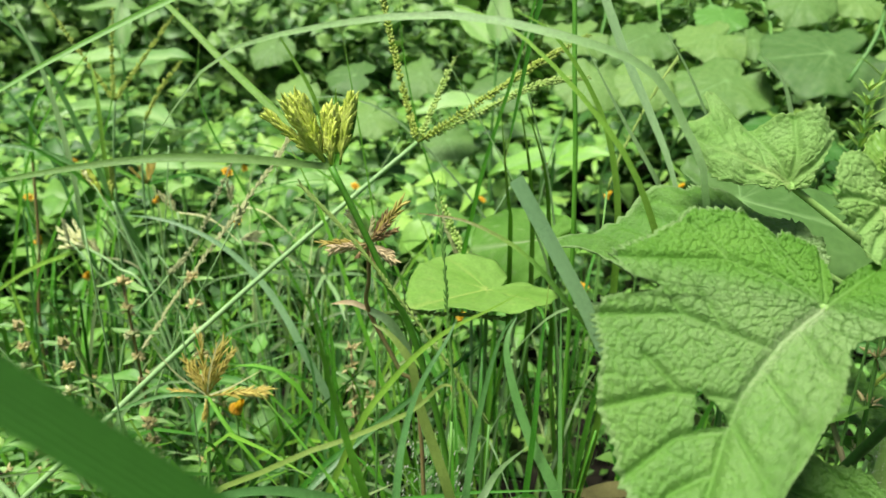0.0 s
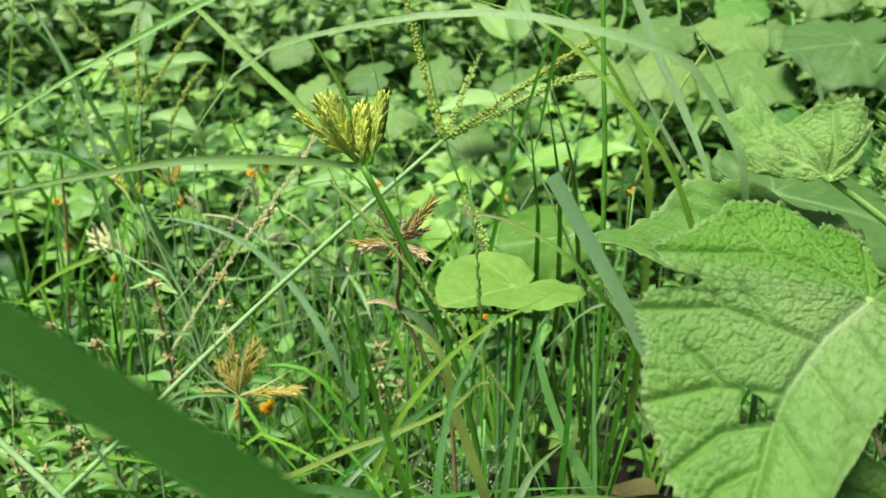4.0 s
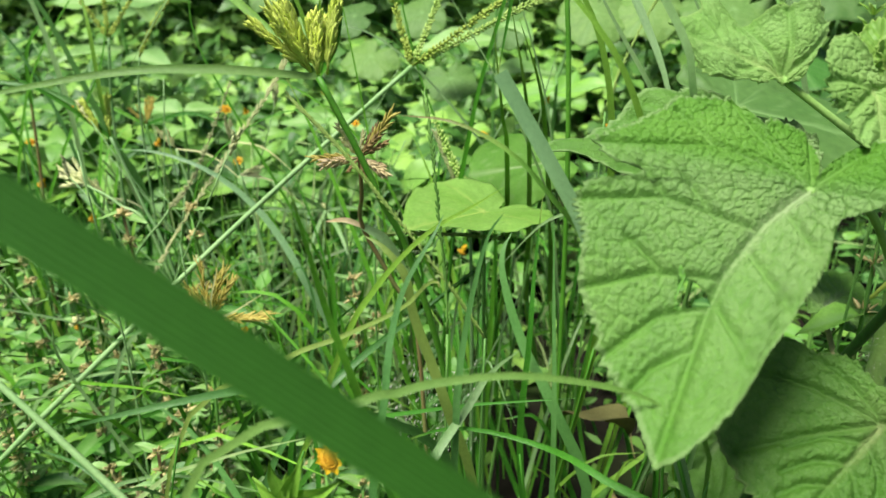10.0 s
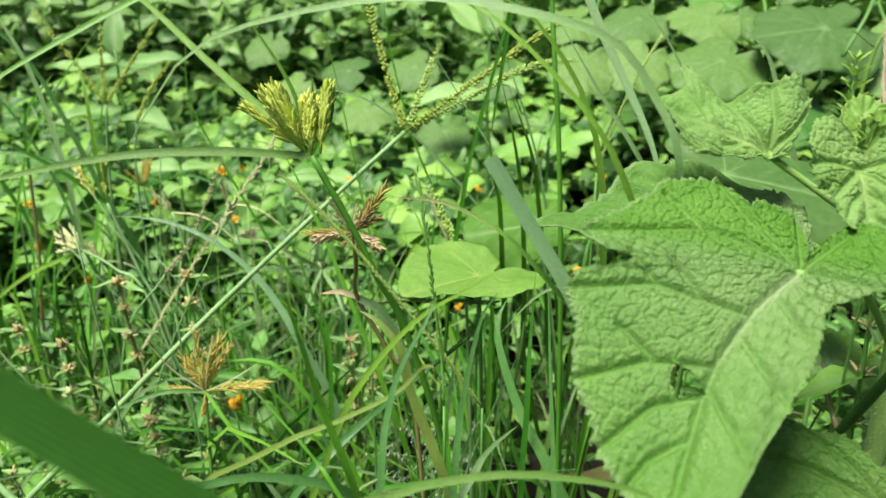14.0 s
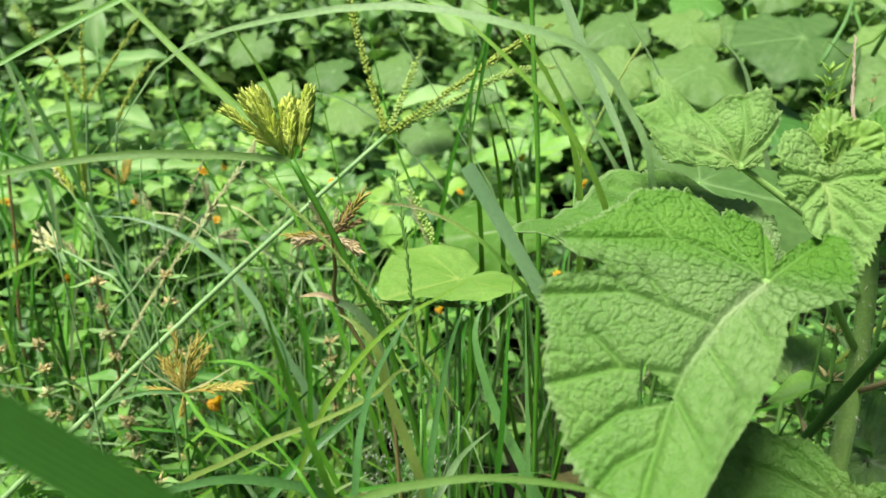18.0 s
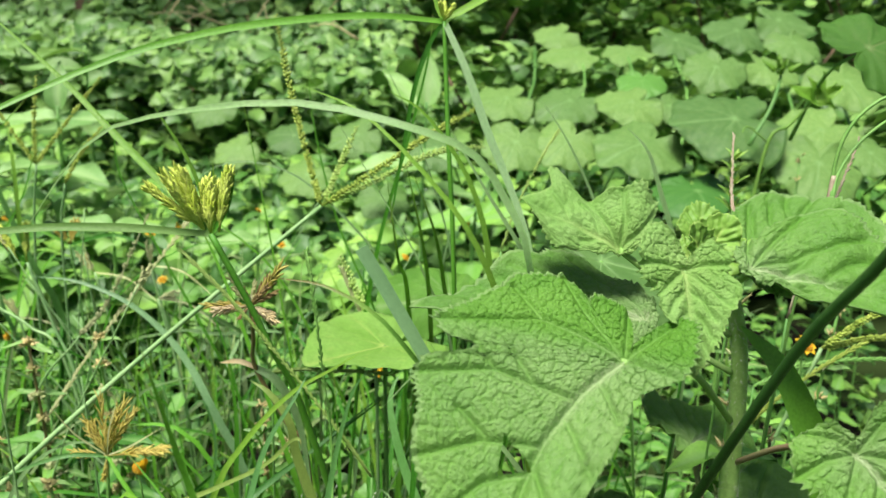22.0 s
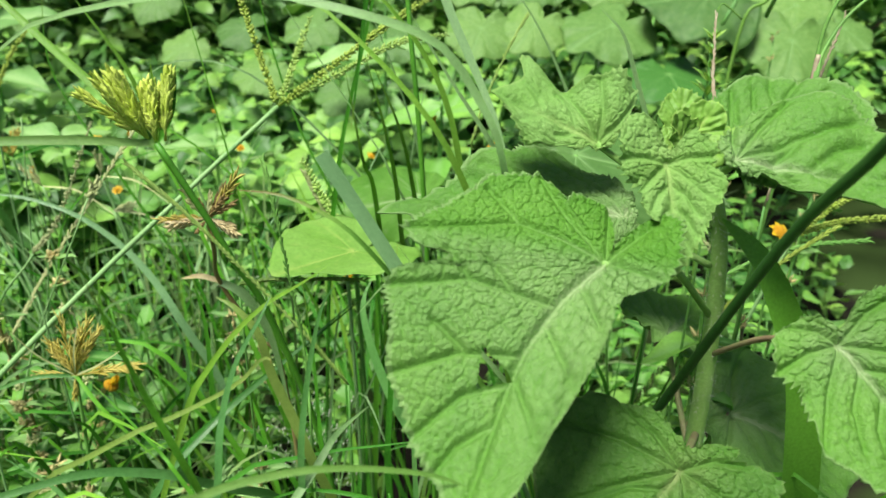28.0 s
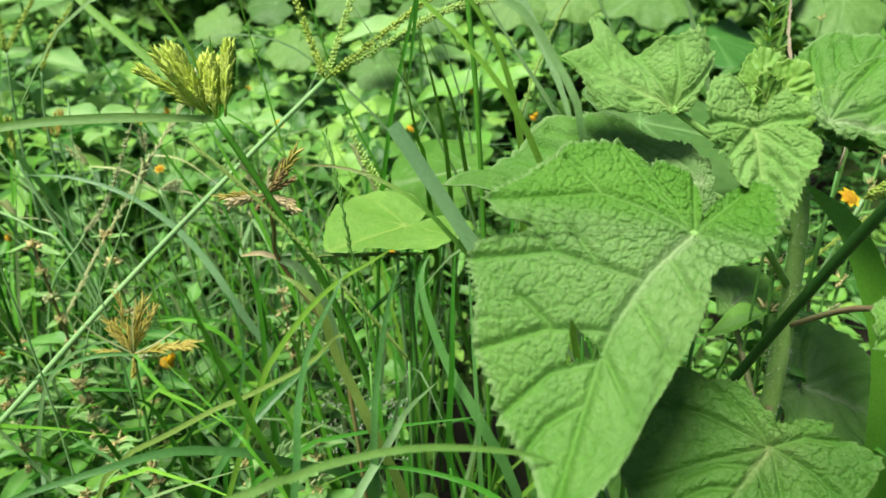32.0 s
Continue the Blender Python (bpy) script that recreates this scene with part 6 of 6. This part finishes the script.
# ---- fine seed panicle and litter ----
pan = thing("grass_panicle", "airy grass panicle with tiny white seeds", "grass", (0.01, 0.385, 0))
part("stalk", Shape().add(*tube([(0, 0, 0), (0.0, 0, 0.1), (-0.005, 0, 0.19)], 0.0008, 0.0005, 8, 5)), M_STEM, pan)
seeds = Shape()
for k in range(26):
    h0 = 0.14 + 0.06 * k / 26
    d = Vector((rnd.uniform(-1, 1), rnd.uniform(-0.6, 0.6), rnd.uniform(0.1, 0.8))).normalized() * rnd.uniform(0.02, 0.04)
    p = Vector((-0.003, 0, h0))
    part("branch", Shape().add(*tube([p, p + d * 0.5 + Vector((0, 0, 0.002)), p + d], 0.00022, 0.00016, 4, 4)), M_STEM_PALE, pan)
    for j in range(5):
        q = p + d * (0.4 + 0.14 * j) + Vector((rnd.uniform(-1, 1), rnd.uniform(-1, 1), rnd.uniform(-1, 1))) * 0.003
        seeds.add(*tube([q, q + Vector((0.0002, 0, 0.0008)), q + Vector((0.0005, 0, 0.0020))], 0.0005, 0.0002, 2, 5)[:2])
tagged(part("seed_head", seeds, M_WHITE, pan), "tiny white seeds")
for k, (x, y, z, s) in enumerate(((0.123, 0.31, 0.175, 0.020), (0.03, 0.33, 0.10, 0.04), (-0.06, 0.36, 0.06, 0.045), (0.16, 0.45, 0.12, 0.05), (-0.2, 0.42, 0.08, 0.04))):
    dl = thing("dead_leaf", "curled brown dead leaf caught in the grass", "leaf", (x, y, z), "dead leaves")
    part("blade", Shape().add(*small_leaf(s, s * 0.6, "ovate", 9, 0.5, 0.5, 1.2, k)), M_DEAD, dl, m=pose(0, 0, 0, rnd.uniform(-30, 40), rnd.uniform(-40, 40), rnd.uniform(0, 360)))
    part("stalk", Shape().add(*tube([(0, 0, 0), (0, -0.008, -0.004), (0.002, -0.016, -0.012)], 0.0007, 0.0005, 4, 5)), M_DEAD, dl)


# ---- blades, spikes and stalks close in front ----
TUFT = "slender grass blade bent out of the front tuft"
grass_blade([(-0.0083, 0.2359, 0.3196), (0.001, 0.236, 0.3371), (0.0136, 0.2362, 0.3541), (0.0258, 0.2348, 0.3664), (0.0379, 0.2321, 0.3751), (0.0489, 0.2293, 0.3837)], 0.0027, M_BRIGHT, TUFT)
grass_blade([(0.0114, 0.2044, 0.3174), (0.0126, 0.2132, 0.3351), (0.0166, 0.2213, 0.3502), (0.025, 0.2294, 0.3646), (0.0284, 0.2345, 0.3713)], 0.0030, M_BLUE, TUFT)
grass_blade([(0.0348, 0.2308, 0.2982), (0.0366, 0.2357, 0.32), (0.0398, 0.2405, 0.3408), (0.0443, 0.2446, 0.3598), (0.05, 0.2455, 0.3693)], 0.0031, M_BLUE, TUFT)
grass_blade([(0.0818, 0.3178, 0.2362), (0.0681, 0.3272, 0.2594), (0.059, 0.3358, 0.2795), (0.0527, 0.3446, 0.2998), (0.053, 0.3504, 0.3106), (0.0569, 0.3553, 0.3179)], 0.0064, M_BLUE, "broader bluish grass blade bent out of the tuft")
grass_blade([(-0.0323, 0.2222, 0.3144), (-0.0084, 0.2247, 0.3255), (0.0137, 0.2271, 0.337), (0.023, 0.2283, 0.3466), (0.0272, 0.2266, 0.3486), (0.0277, 0.2262, 0.3462)], 0.0022, M_YEL, "yellowing grass blade with a curled brown tip")
grass_blade([(0.0275, 0.2966, 0.2445), (0.0187, 0.2982, 0.2709), (0.0102, 0.2992, 0.2957), (0.0063, 0.2991, 0.3163), (-0.004, 0.302, 0.329), (-0.014, 0.306, 0.333)], 0.0052, M_OLIVE, "broad olive green blade sheathing a stalk", taper=4)
grass_blade([(0.0016, 0.2037, 0.317), (-0.0059, 0.2, 0.3484), (-0.0097, 0.1946, 0.3743), (-0.0128, 0.1888, 0.3988)], 0.0034, M_GRASS, TUFT)
grass_blade([(0.0115, 0.1529, 0.3484), (0.0221, 0.1566, 0.3502), (0.0321, 0.1601, 0.3516), (0.0549, 0.1642, 0.3526), (0.0828, 0.1663, 0.3481), (0.098, 0.167, 0.340)], 0.0025, M_BOW, "pale green blade bowed low close in front", taper=5)
grass_blade([(-0.0041, 0.2289, 0.2903), (-0.0166, 0.2229, 0.3003), (-0.0382, 0.2156, 0.3074), (-0.0599, 0.2053, 0.3083), (-0.0833, 0.1942, 0.3074), (-0.0916, 0.1844, 0.3098)], 0.0046, M_BLUE, TUFT)
grass_blade([(-0.0081, 0.2213, 0.2974), (-0.0165, 0.2262, 0.3071), (-0.0312, 0.233, 0.3206), (-0.047, 0.2399, 0.3342)], 0.0020, M_GRASS, TUFT)
grass_blade([(0.0799, 0.2918, 0.2531), (0.0774, 0.3078, 0.3), (0.0753, 0.323, 0.3441)], 0.0032, M_BLUE, TUFT)
grass_blade([(0.0678, 0.3191, 0.2728), (0.0687, 0.3305, 0.3055), (0.0713, 0.3438, 0.3437)], 0.0040, M_GRASS, TUFT)
grass_blade([(0.0271, 0.333, 0.2275), (0.0235, 0.3481, 0.2717), (0.0192, 0.353, 0.3171)], 0.0034, M_GRASS, TUFT)
grass_blade([(-0.0368, 0.3402, 0.2306), (0.0042, 0.3838, 0.2517), (0.0523, 0.4295, 0.2767)], 0.0042, M_BLUE, "straight grass blade slanting through the tuft")
grass_blade([(-0.0311, 0.3619, 0.2299), (0.0187, 0.3979, 0.2574), (0.0499, 0.4367, 0.2681)], 0.0036, M_GRASS, "straight grass blade slanting through the tuft")
grass_blade([(0.0888, 0.207, 0.2831), (0.0667, 0.2264, 0.2811), (0.0347, 0.235, 0.2802), (0.0076, 0.2304, 0.2731)], 0.0034, M_GRASS, TUFT)
grass_blade([(0.0411, 0.2395, 0.2917), (0.0484, 0.2522, 0.2967), (0.0598, 0.2645, 0.3001)], 0.0042, M_PALE, TUFT)
grass_blade([(0.118, 0.300, 0.318), (0.103, 0.300, 0.346), (0.090, 0.300, 0.352), (0.070, 0.300, 0.346), (0.052, 0.300, 0.325)], 0.0032, M_PALE, TUFT)
grass_blade([(0.12, 0.29, 0.3), (0.099, 0.29, 0.325), (0.09, 0.295, 0.337), (0.073, 0.3, 0.361)], 0.003, M_PALE, TUFT)
grass_blade([(0.115, 0.245, 0.31), (0.09, 0.25, 0.347), (0.07, 0.255, 0.369), (0.052, 0.26, 0.387), (0.03, 0.265, 0.397), (0.009, 0.27, 0.398)], 0.0022, M_REDTIP,
            "thin arching grass blade with a reddish tip", taper=5, root=0.8)
grass_blade([(0.145, 0.34, 0.35), (0.12, 0.34, 0.395), (0.097, 0.34, 0.429), (0.077, 0.34, 0.46)], 0.0038, M_PALE, 'long slender grass blade among the weeds')
grass_blade([(0.2, 0.47, 0.36), (0.178, 0.47, 0.41), (0.158, 0.47, 0.445), (0.137, 0.47, 0.472)], 0.003, M_PALE, 'long slender grass blade among the weeds')
grass_blade([(0.235, 0.44, 0.37), (0.216, 0.44, 0.42), (0.206, 0.44, 0.442), (0.191, 0.44, 0.456)], 0.0048, M_PALE, 'long slender grass blade among the weeds')
grass_blade([(0.03, 0.46, 0.35), (0.037, 0.46, 0.386), (0.051, 0.46, 0.44), (0.062, 0.46, 0.491), (0.064, 0.46, 0.52)], 0.0034, M_GRASS, 'long slender grass blade among the weeds')
grass_blade([(0.110, 0.37, 0.30), (0.105, 0.36, 0.375), (0.092, 0.36, 0.425), (0.066, 0.36, 0.462), (0.045, 0.36, 0.474)], 0.0046, M_BRIGHT, 'long slender grass blade among the weeds')
grass_blade([(0.058, 0.48, 0.28), (0.054, 0.44, 0.345), (0.05, 0.41, 0.37), (0.042, 0.4, 0.425)], 0.0046, M_BRIGHT, 'long slender grass blade among the weeds')
grass_blade([(0.09, 0.5, 0.32), (0.078, 0.5, 0.375), (0.05, 0.5, 0.45), (0.012, 0.5, 0.52)], 0.002, M_PALE, 'long slender grass blade among the weeds')
grass_blade([(0.02, 0.55, 0.29), (-0.01, 0.55, 0.36), (-0.03, 0.55, 0.44), (-0.035, 0.55, 0.5)], 0.0026, M_GRASS, 'long slender grass blade among the weeds')
grass_blade([(0.05, 0.55, 0.3), (0.0, 0.55, 0.36), (-0.05, 0.55, 0.4), (-0.1, 0.55, 0.405), (-0.14, 0.55, 0.38)], 0.0026, M_PALE, 'long slender grass blade among the weeds')
grass_blade([(-0.02, 0.52, 0.26), (-0.06, 0.52, 0.33), (-0.12, 0.52, 0.37), (-0.18, 0.52, 0.37)], 0.0028, M_GRASS, 'long slender grass blade among the weeds')
grass_blade([(-0.12, 0.55, 0.25), (-0.165, 0.55, 0.34), (-0.19, 0.55, 0.4), (-0.185, 0.55, 0.46)], 0.003, M_GRASS, 'long slender grass blade among the weeds')
grass_blade([(-0.33, 0.6, 0.25), (-0.35, 0.6, 0.33), (-0.39, 0.6, 0.4), (-0.46, 0.6, 0.44)], 0.0048, M_BLUE, 'long slender grass blade among the weeds')
grass_blade([(-0.37, 0.58, 0.22), (-0.33, 0.58, 0.3), (-0.29, 0.58, 0.36), (-0.27, 0.58, 0.42)], 0.0045, M_GRASS, 'long slender grass blade among the weeds')
grass_blade([(-0.4, 0.6, 0.25), (-0.37, 0.6, 0.34), (-0.33, 0.6, 0.4), (-0.28, 0.6, 0.455)], 0.004, M_GRASS, 'long slender grass blade among the weeds')
grass_blade([(-0.44, 0.62, 0.28), (-0.43, 0.62, 0.36), (-0.41, 0.62, 0.44), (-0.395, 0.62, 0.5)], 0.0048, M_BRIGHT, 'long slender grass blade among the weeds')
grass_blade([(-0.18, 0.5, 0.18), (-0.19, 0.5, 0.24), (-0.175, 0.5, 0.3), (-0.12, 0.5, 0.345), (-0.05, 0.5, 0.355)], 0.0026, M_GRASS, 'long slender grass blade among the weeds')
grass_blade([(-0.27, 0.36, 0.1), (-0.262, 0.36, 0.16), (-0.272, 0.36, 0.215)], 0.0062, M_GRASS, 'long slender grass blade among the weeds')
grass_blade([(-0.06, 0.42, 0.18), (-0.058, 0.42, 0.25), (-0.064, 0.42, 0.3)], 0.0058, M_GRASS, 'long slender grass blade among the weeds')
grass_blade([(-0.08, 0.4, 0.17), (-0.066, 0.4, 0.23), (-0.072, 0.4, 0.27), (-0.085, 0.4, 0.262)], 0.0034, M_BLUE, 'long slender grass blade among the weeds')
grass_blade([(-0.075, 0.31, 0.08), (-0.099, 0.33, 0.135), (-0.135, 0.35, 0.175), (-0.17, 0.36, 0.195)], 0.0075, M_BLUE, 'broad grass blade lying low over the weeds')
grass_blade([(-0.12, 0.3, 0.07), (-0.16, 0.32, 0.125), (-0.2, 0.335, 0.155), (-0.235, 0.345, 0.16)], 0.0075, M_BLUE, 'broad grass blade lying low over the weeds')
grass_blade([(-0.04, 0.3, 0.1), (-0.085, 0.31, 0.15), (-0.13, 0.32, 0.175)], 0.006, M_GRASS, 'broad grass blade lying low over the weeds')
grass_blade([(-0.02, 0.27, 0.1), (-0.06, 0.28, 0.15), (-0.11, 0.29, 0.165), (-0.16, 0.3, 0.15)], 0.007, M_GRASS, 'broad grass blade lying low over the weeds')
grass_blade([(-0.145, 0.29, 0.1), (-0.13, 0.29, 0.14), (-0.126, 0.29, 0.17)], 0.0055, M_BLUE, 'broad grass blade lying low over the weeds')
grass_blade([(-0.24, 0.33, 0.08), (-0.21, 0.33, 0.13), (-0.15, 0.335, 0.155), (-0.08, 0.34, 0.14)], 0.005, M_PALE, 'broad grass blade lying low over the weeds')
grass_blade([(-0.3, 0.4, 0.1), (-0.27, 0.4, 0.16), (-0.21, 0.4, 0.185), (-0.15, 0.4, 0.18)], 0.0042, M_PALE, 'broad grass blade lying low over the weeds')
grass_blade([(-0.22, 0.4, 0.15), (-0.2, 0.4, 0.205), (-0.165, 0.4, 0.235), (-0.125, 0.4, 0.235)], 0.0045, M_PALE, 'broad grass blade lying low over the weeds')
stalk = thing("grass_stalk", "thick pale grass stalk lying close in front", "grass", (-0.02, 0.19, 0))
stem_part(stalk, (-0.02, 0.19, 0), [(0.0, 0.18, 0.0), (-0.02, 0.185, 0.14), (-0.053, 0.195, 0.229), (-0.082, 0.20, 0.259), (-0.11, 0.205, 0.287), (-0.136, 0.21, 0.311), (-0.18, 0.22, 0.345)],
          0.0016, 0.0012, M_STEM_PALE, n=22, sides=8)


def lone_spike(label, ctrl, mat, size, gap=0.0, r=0.0007):
    """A single seed spike on its thin stalk; ctrl runs from the stalk up to the tip."""
    base = (ctrl[0][0], ctrl[0][1], 0)
    g = thing("seeding_grass", label, "grass", base, "seeding grasses")
    stem_part(g, base, [base, (ctrl[0][0], ctrl[0][1], ctrl[0][2] * 0.5), ctrl[0]], r * 1.3, r, M_STEM, "stalk", n=8, sides=5)
    s, q = Shape(), random.Random(int(size * 90000))
    path = rel(ctrl, base)
    s.add(*tube(path, r * 0.8, r * 0.4, 14, 5))
    length = sum((Vector(b) - Vector(a)).length for a, b in zip(path, path[1:]))
    pts, tan = smooth_path(path, int(length / size / 0.7))
    for i, (c, t) in enumerate(zip(pts, tan)):
        if q.random() < gap:
            continue
        side = t.cross(Vector((0, -1, 0.2))).normalized() * (1 if i % 2 else -1)
        floret(s, c, (t + side * q.uniform(0.15, 0.38)).normalized(), size * 1.9, size * 0.26)
    part("seed_spike", s, mat, g)


lone_spike("pale jagged grass spike leaning over", ((0.045, 0.325, 0.27), (0.026, 0.32, 0.302), (-0.004, 0.315, 0.345), (-0.025, 0.312, 0.373), (-0.046, 0.31, 0.396)), M_SPIKE, 0.0020)
lone_spike("thin upright green seed spike", ((0.026, 0.31, 0.28), (0.025, 0.31, 0.307), (0.022, 0.305, 0.339), (0.019, 0.30, 0.374), (0.015, 0.30, 0.402)), M_STEM, 0.0022, 0.3)
lone_spike("thin mauve seed spike", ((0.226, 0.33, 0.38), (0.2238, 0.3354, 0.4163), (0.223, 0.343, 0.4337), (0.2246, 0.3536, 0.4587)), M_MAUVE, 0.0019, 0.25)
lone_spike("thin mauve seed spike", ((0.272, 0.36, 0.36), (0.279, 0.364, 0.40), (0.2889, 0.3671, 0.4221), (0.3051, 0.3816, 0.4578)), M_MAUVE, 0.0020, 0.25)
lone_spike("thin grey seed spike bent over", ((-0.235, 0.50, 0.20), (-0.205, 0.50, 0.245), (-0.165, 0.50, 0.30), (-0.12, 0.50, 0.36), (-0.10, 0.50, 0.392)), M_STRAW, 0.0034, 0.25)
lone_spike("pale striped grass spike", ((-0.052, 0.36, 0.12), (-0.048, 0.355, 0.15), (-0.042, 0.35, 0.175), (-0.036, 0.35, 0.188)), M_PALE, 0.0058)
lone_spike("pale striped grass spike", ((0.040, 0.475, 0.265), (0.0268, 0.473, 0.2965), (0.016, 0.47, 0.32), (0.0067, 0.468, 0.343)), M_STRAW, 0.0032)
lone_spike("dark scaly grass spike lying along the edge of the lime leaf", ((-0.022, 0.378, 0.304), (-0.005, 0.383, 0.3045), (0.015, 0.383, 0.3045), (0.032, 0.385, 0.304), (0.050, 0.388, 0.302)), M_OLIVE, 0.0026)
lone_spike("pale green feathery grass spike", ((0.27, 0.39, 0.27), (0.285, 0.39, 0.29), (0.31, 0.39, 0.315), (0.335, 0.39, 0.335)), M_SPIKE_BROWN, 0.0030)
lone_spike("pale green feathery grass spike", ((0.29, 0.42, 0.29), (0.315, 0.42, 0.305), (0.345, 0.42, 0.312), (0.38, 0.42, 0.315)), M_STEM, 0.0034)
lone_spike("dry brown seed head near the ground", ((-0.20, 0.34, 0.06), (-0.19, 0.34, 0.10), (-0.172, 0.34, 0.135)), M_BROWN, 0.0050, 0.2)
lone_spike("thin grass spike with fine green grains", ((0.12, 0.48, 0.36), (0.128, 0.48, 0.39), (0.142, 0.48, 0.425), (0.155, 0.48, 0.45)), M_SPIKE, 0.0022, 0.2)

# bright sprout beside the near flower
sprout = thing("sprout", "bright green leafy sprout with jagged tips", "weed", (-0.024, 0.20, 0))
stem_part(sprout, (-0.024, 0.20, 0), [(-0.02, 0.21, 0), (-0.025, 0.205, 0.16), (-0.026, 0.20, 0.272)], 0.0012, 0.0009, M_STEM)
for k, (dx, dz, ln) in enumerate(((-0.2, 1, 0.020), (0.9, 0.6, 0.024), (0.35, 1, 0.022), (-0.7, 0.8, 0.016), (0.1, 1.0, 0.015))):
    part("leaf", Shape().add(*small_leaf(ln, ln * 0.3, "lance", 7, 0.2, 0.4, 0.8, 300 + k)), M_BRIGHT, sprout, m=place_at((-0.002, 0, 0.268), (dx, -0.2, dz), (0, -1, 0.3)))

# low plants with narrow, paired, dull green leaves
for k, (x, y, z) in enumerate(((-0.20, 0.33, 0.13), (-0.13, 0.31, 0.11), (-0.245, 0.375, 0.15), (-0.085, 0.335, 0.12), (-0.17, 0.36, 0.15), (-0.29, 0.40, 0.17), (-0.05, 0.39, 0.15), (-0.22, 0.30, 0.10),
                               (0.30, 0.36, 0.28), (0.335, 0.46, 0.34))):
    spike_weed(x, y, z, 160 + k, "low weed with narrow paired leaves and brown flower clusters", 0.02 if k % 2 else -0.02)
for k, (p, s, c) in enumerate((((0.20, 0.60, 0.335), 0.010, 1), ((-0.30, 0.50, 0.16), 0.011, 1), ((-0.215, 0.66, 0.315), 0.011, 0))):
    daisy(p, s, 260 + k, 40, bool(c))

# thin pale stalks that lean across one another
for k in range(20):
    y = rnd.uniform(0.36, 0.85)
    x = rnd.uniform(-0.60 * y, 0.02)
    h0 = rnd.uniform(0.22, 0.34) + 0.06 * y
    lean = rnd.uniform(-0.16, 0.16)
    st = thing("grass_stalk", "thin pale grass stalk leaning among the weeds", "grass", (x, y, 0), "thin grass stalks")
    part("stalk", Shape().add(*tube([(0, 0, -0.01), (lean * 0.35, 0.01, h0 * 0.55), (lean, 0.0, h0)], 0.0010, 0.0005, 10, 5)), M_STEM_PALE, st)
    part("leaf", Shape().add(*ribbon([(lean * 0.2, 0.005, h0 * 0.35), (lean * 0.2 + rnd.uniform(-0.05, 0.05), 0, h0 * 0.6), (lean * 0.2 + rnd.uniform(-0.14, 0.14), -0.02, h0 * 0.72)], 0.003, 10)),
         M_GRASS if k % 2 else M_PALE, st)
    if k % 4 == 0:
        part("seed_head", plumes((lean, 0, h0 - 0.004), (lean * 3, 0, 1), 2, 0.022, 0.2, 400 + k, 10), M_STRAW, st)

# spiky weed behind the hairy leaves
spiky = thing("spiky_weed", "upright weed with whorls of narrow pointed leaves", "weed", (0.30, 0.50, 0))
part("stem", Shape().add(*tube([(0, 0, -0.01), (0, 0, 0.22), (-0.012, 0, 0.43)], 0.0022, 0.0012, 12, 6)), M_STEM, spiky)
for i in range(15):
    h0 = 0.30 + 0.132 * (i / 14)
    for k in range(5):
        a = 1.257 * k + 0.7 * i
        ln = 0.026 * (1 - 0.55 * i / 14)
        part("leaf", Shape().add(*small_leaf(ln, ln * 0.3, "lance", 5, 0.2, 0.3, 0.3, i + k)), M_LIME if i > 9 else M_COVER, spiky,
             m=place_at((-0.004 - 0.008 * i / 14, 0, h0), (math.cos(a), math.sin(a), 0.5 + 0.06 * i), (0, -0.3, 1)))

# vine runner with a bright bud
runner = thing("vine_runner", "young vine runner with a crumpled bright green bud", "vine", (0.40, 0.70, 0))
BR2 = (0.40, 0.70, 0)
stem_part(runner, BR2, [(0.42, 0.72, 0), (0.40, 0.71, 0.2), (0.395, 0.70, 0.34), (0.402, 0.70, 0.431), (0.42, 0.70, 0.448), (0.439, 0.70, 0.472), (0.46, 0.70, 0.492)], 0.0022, 0.0014, M_LIME, n=26)
for k, (dx, dz, ln) in enumerate(((-0.8, 0.5, 0.030), (0.2, 1, 0.028), (0.9, 0.6, 0.030), (-0.3, 0.9, 0.024), (0.6, -0.1, 0.022))):
    part("young_leaf", Shape().add(*small_leaf(ln, ln * 0.6, "lobed", 7, 0.3, 0.5, 0.9, 330 + k)), M_BRIGHT, runner, "bright green folded young leaf", m=place_at((0.042, 0, 0.474), (dx, -0.2, dz), (0.2, -1, 0.4)))
part("tendril", Shape().add(*tube([(0.002, 0, 0.43), (-0.02, 0, 0.445), (-0.03, -0.01, 0.44)], 0.0008, 0.0005, 8, 5)), M_LIME, runner)

# bundle of grass stalks with a pinkish joint
bundle = thing("grass_stalk", "bundle of grass stalks with a pinkish joint", "grass", (0.285, 0.36, 0))
for path in (((0.2809, 0.355, 0.422), (0.2824, 0.3599, 0.4392), (0.2837, 0.3601, 0.4581), (0.291, 0.3595, 0.474), (0.3061, 0.3575, 0.4856), (0.33, 0.355, 0.49)),
             ((0.2817, 0.3558, 0.4249), (0.2847, 0.3603, 0.4407), (0.2945, 0.3649, 0.4566), (0.3075, 0.3682, 0.4684), (0.322, 0.3707, 0.4774))):
    stem_part(bundle, (0.285, 0.36, 0), [(0.275, 0.37, 0), (0.274, 0.366, 0.25), (0.276, 0.362, 0.38), *path], 0.0013, 0.0008, M_STEM, "stalk", n=22)
stem_part(bundle, (0.285, 0.36, 0), [(0.2805, 0.356, 0.415), (0.2812, 0.357, 0.427), (0.2828, 0.36, 0.441)], 0.0019, 0.0013, M_MAUVE, "sheath", "pinkish leaf sheath")
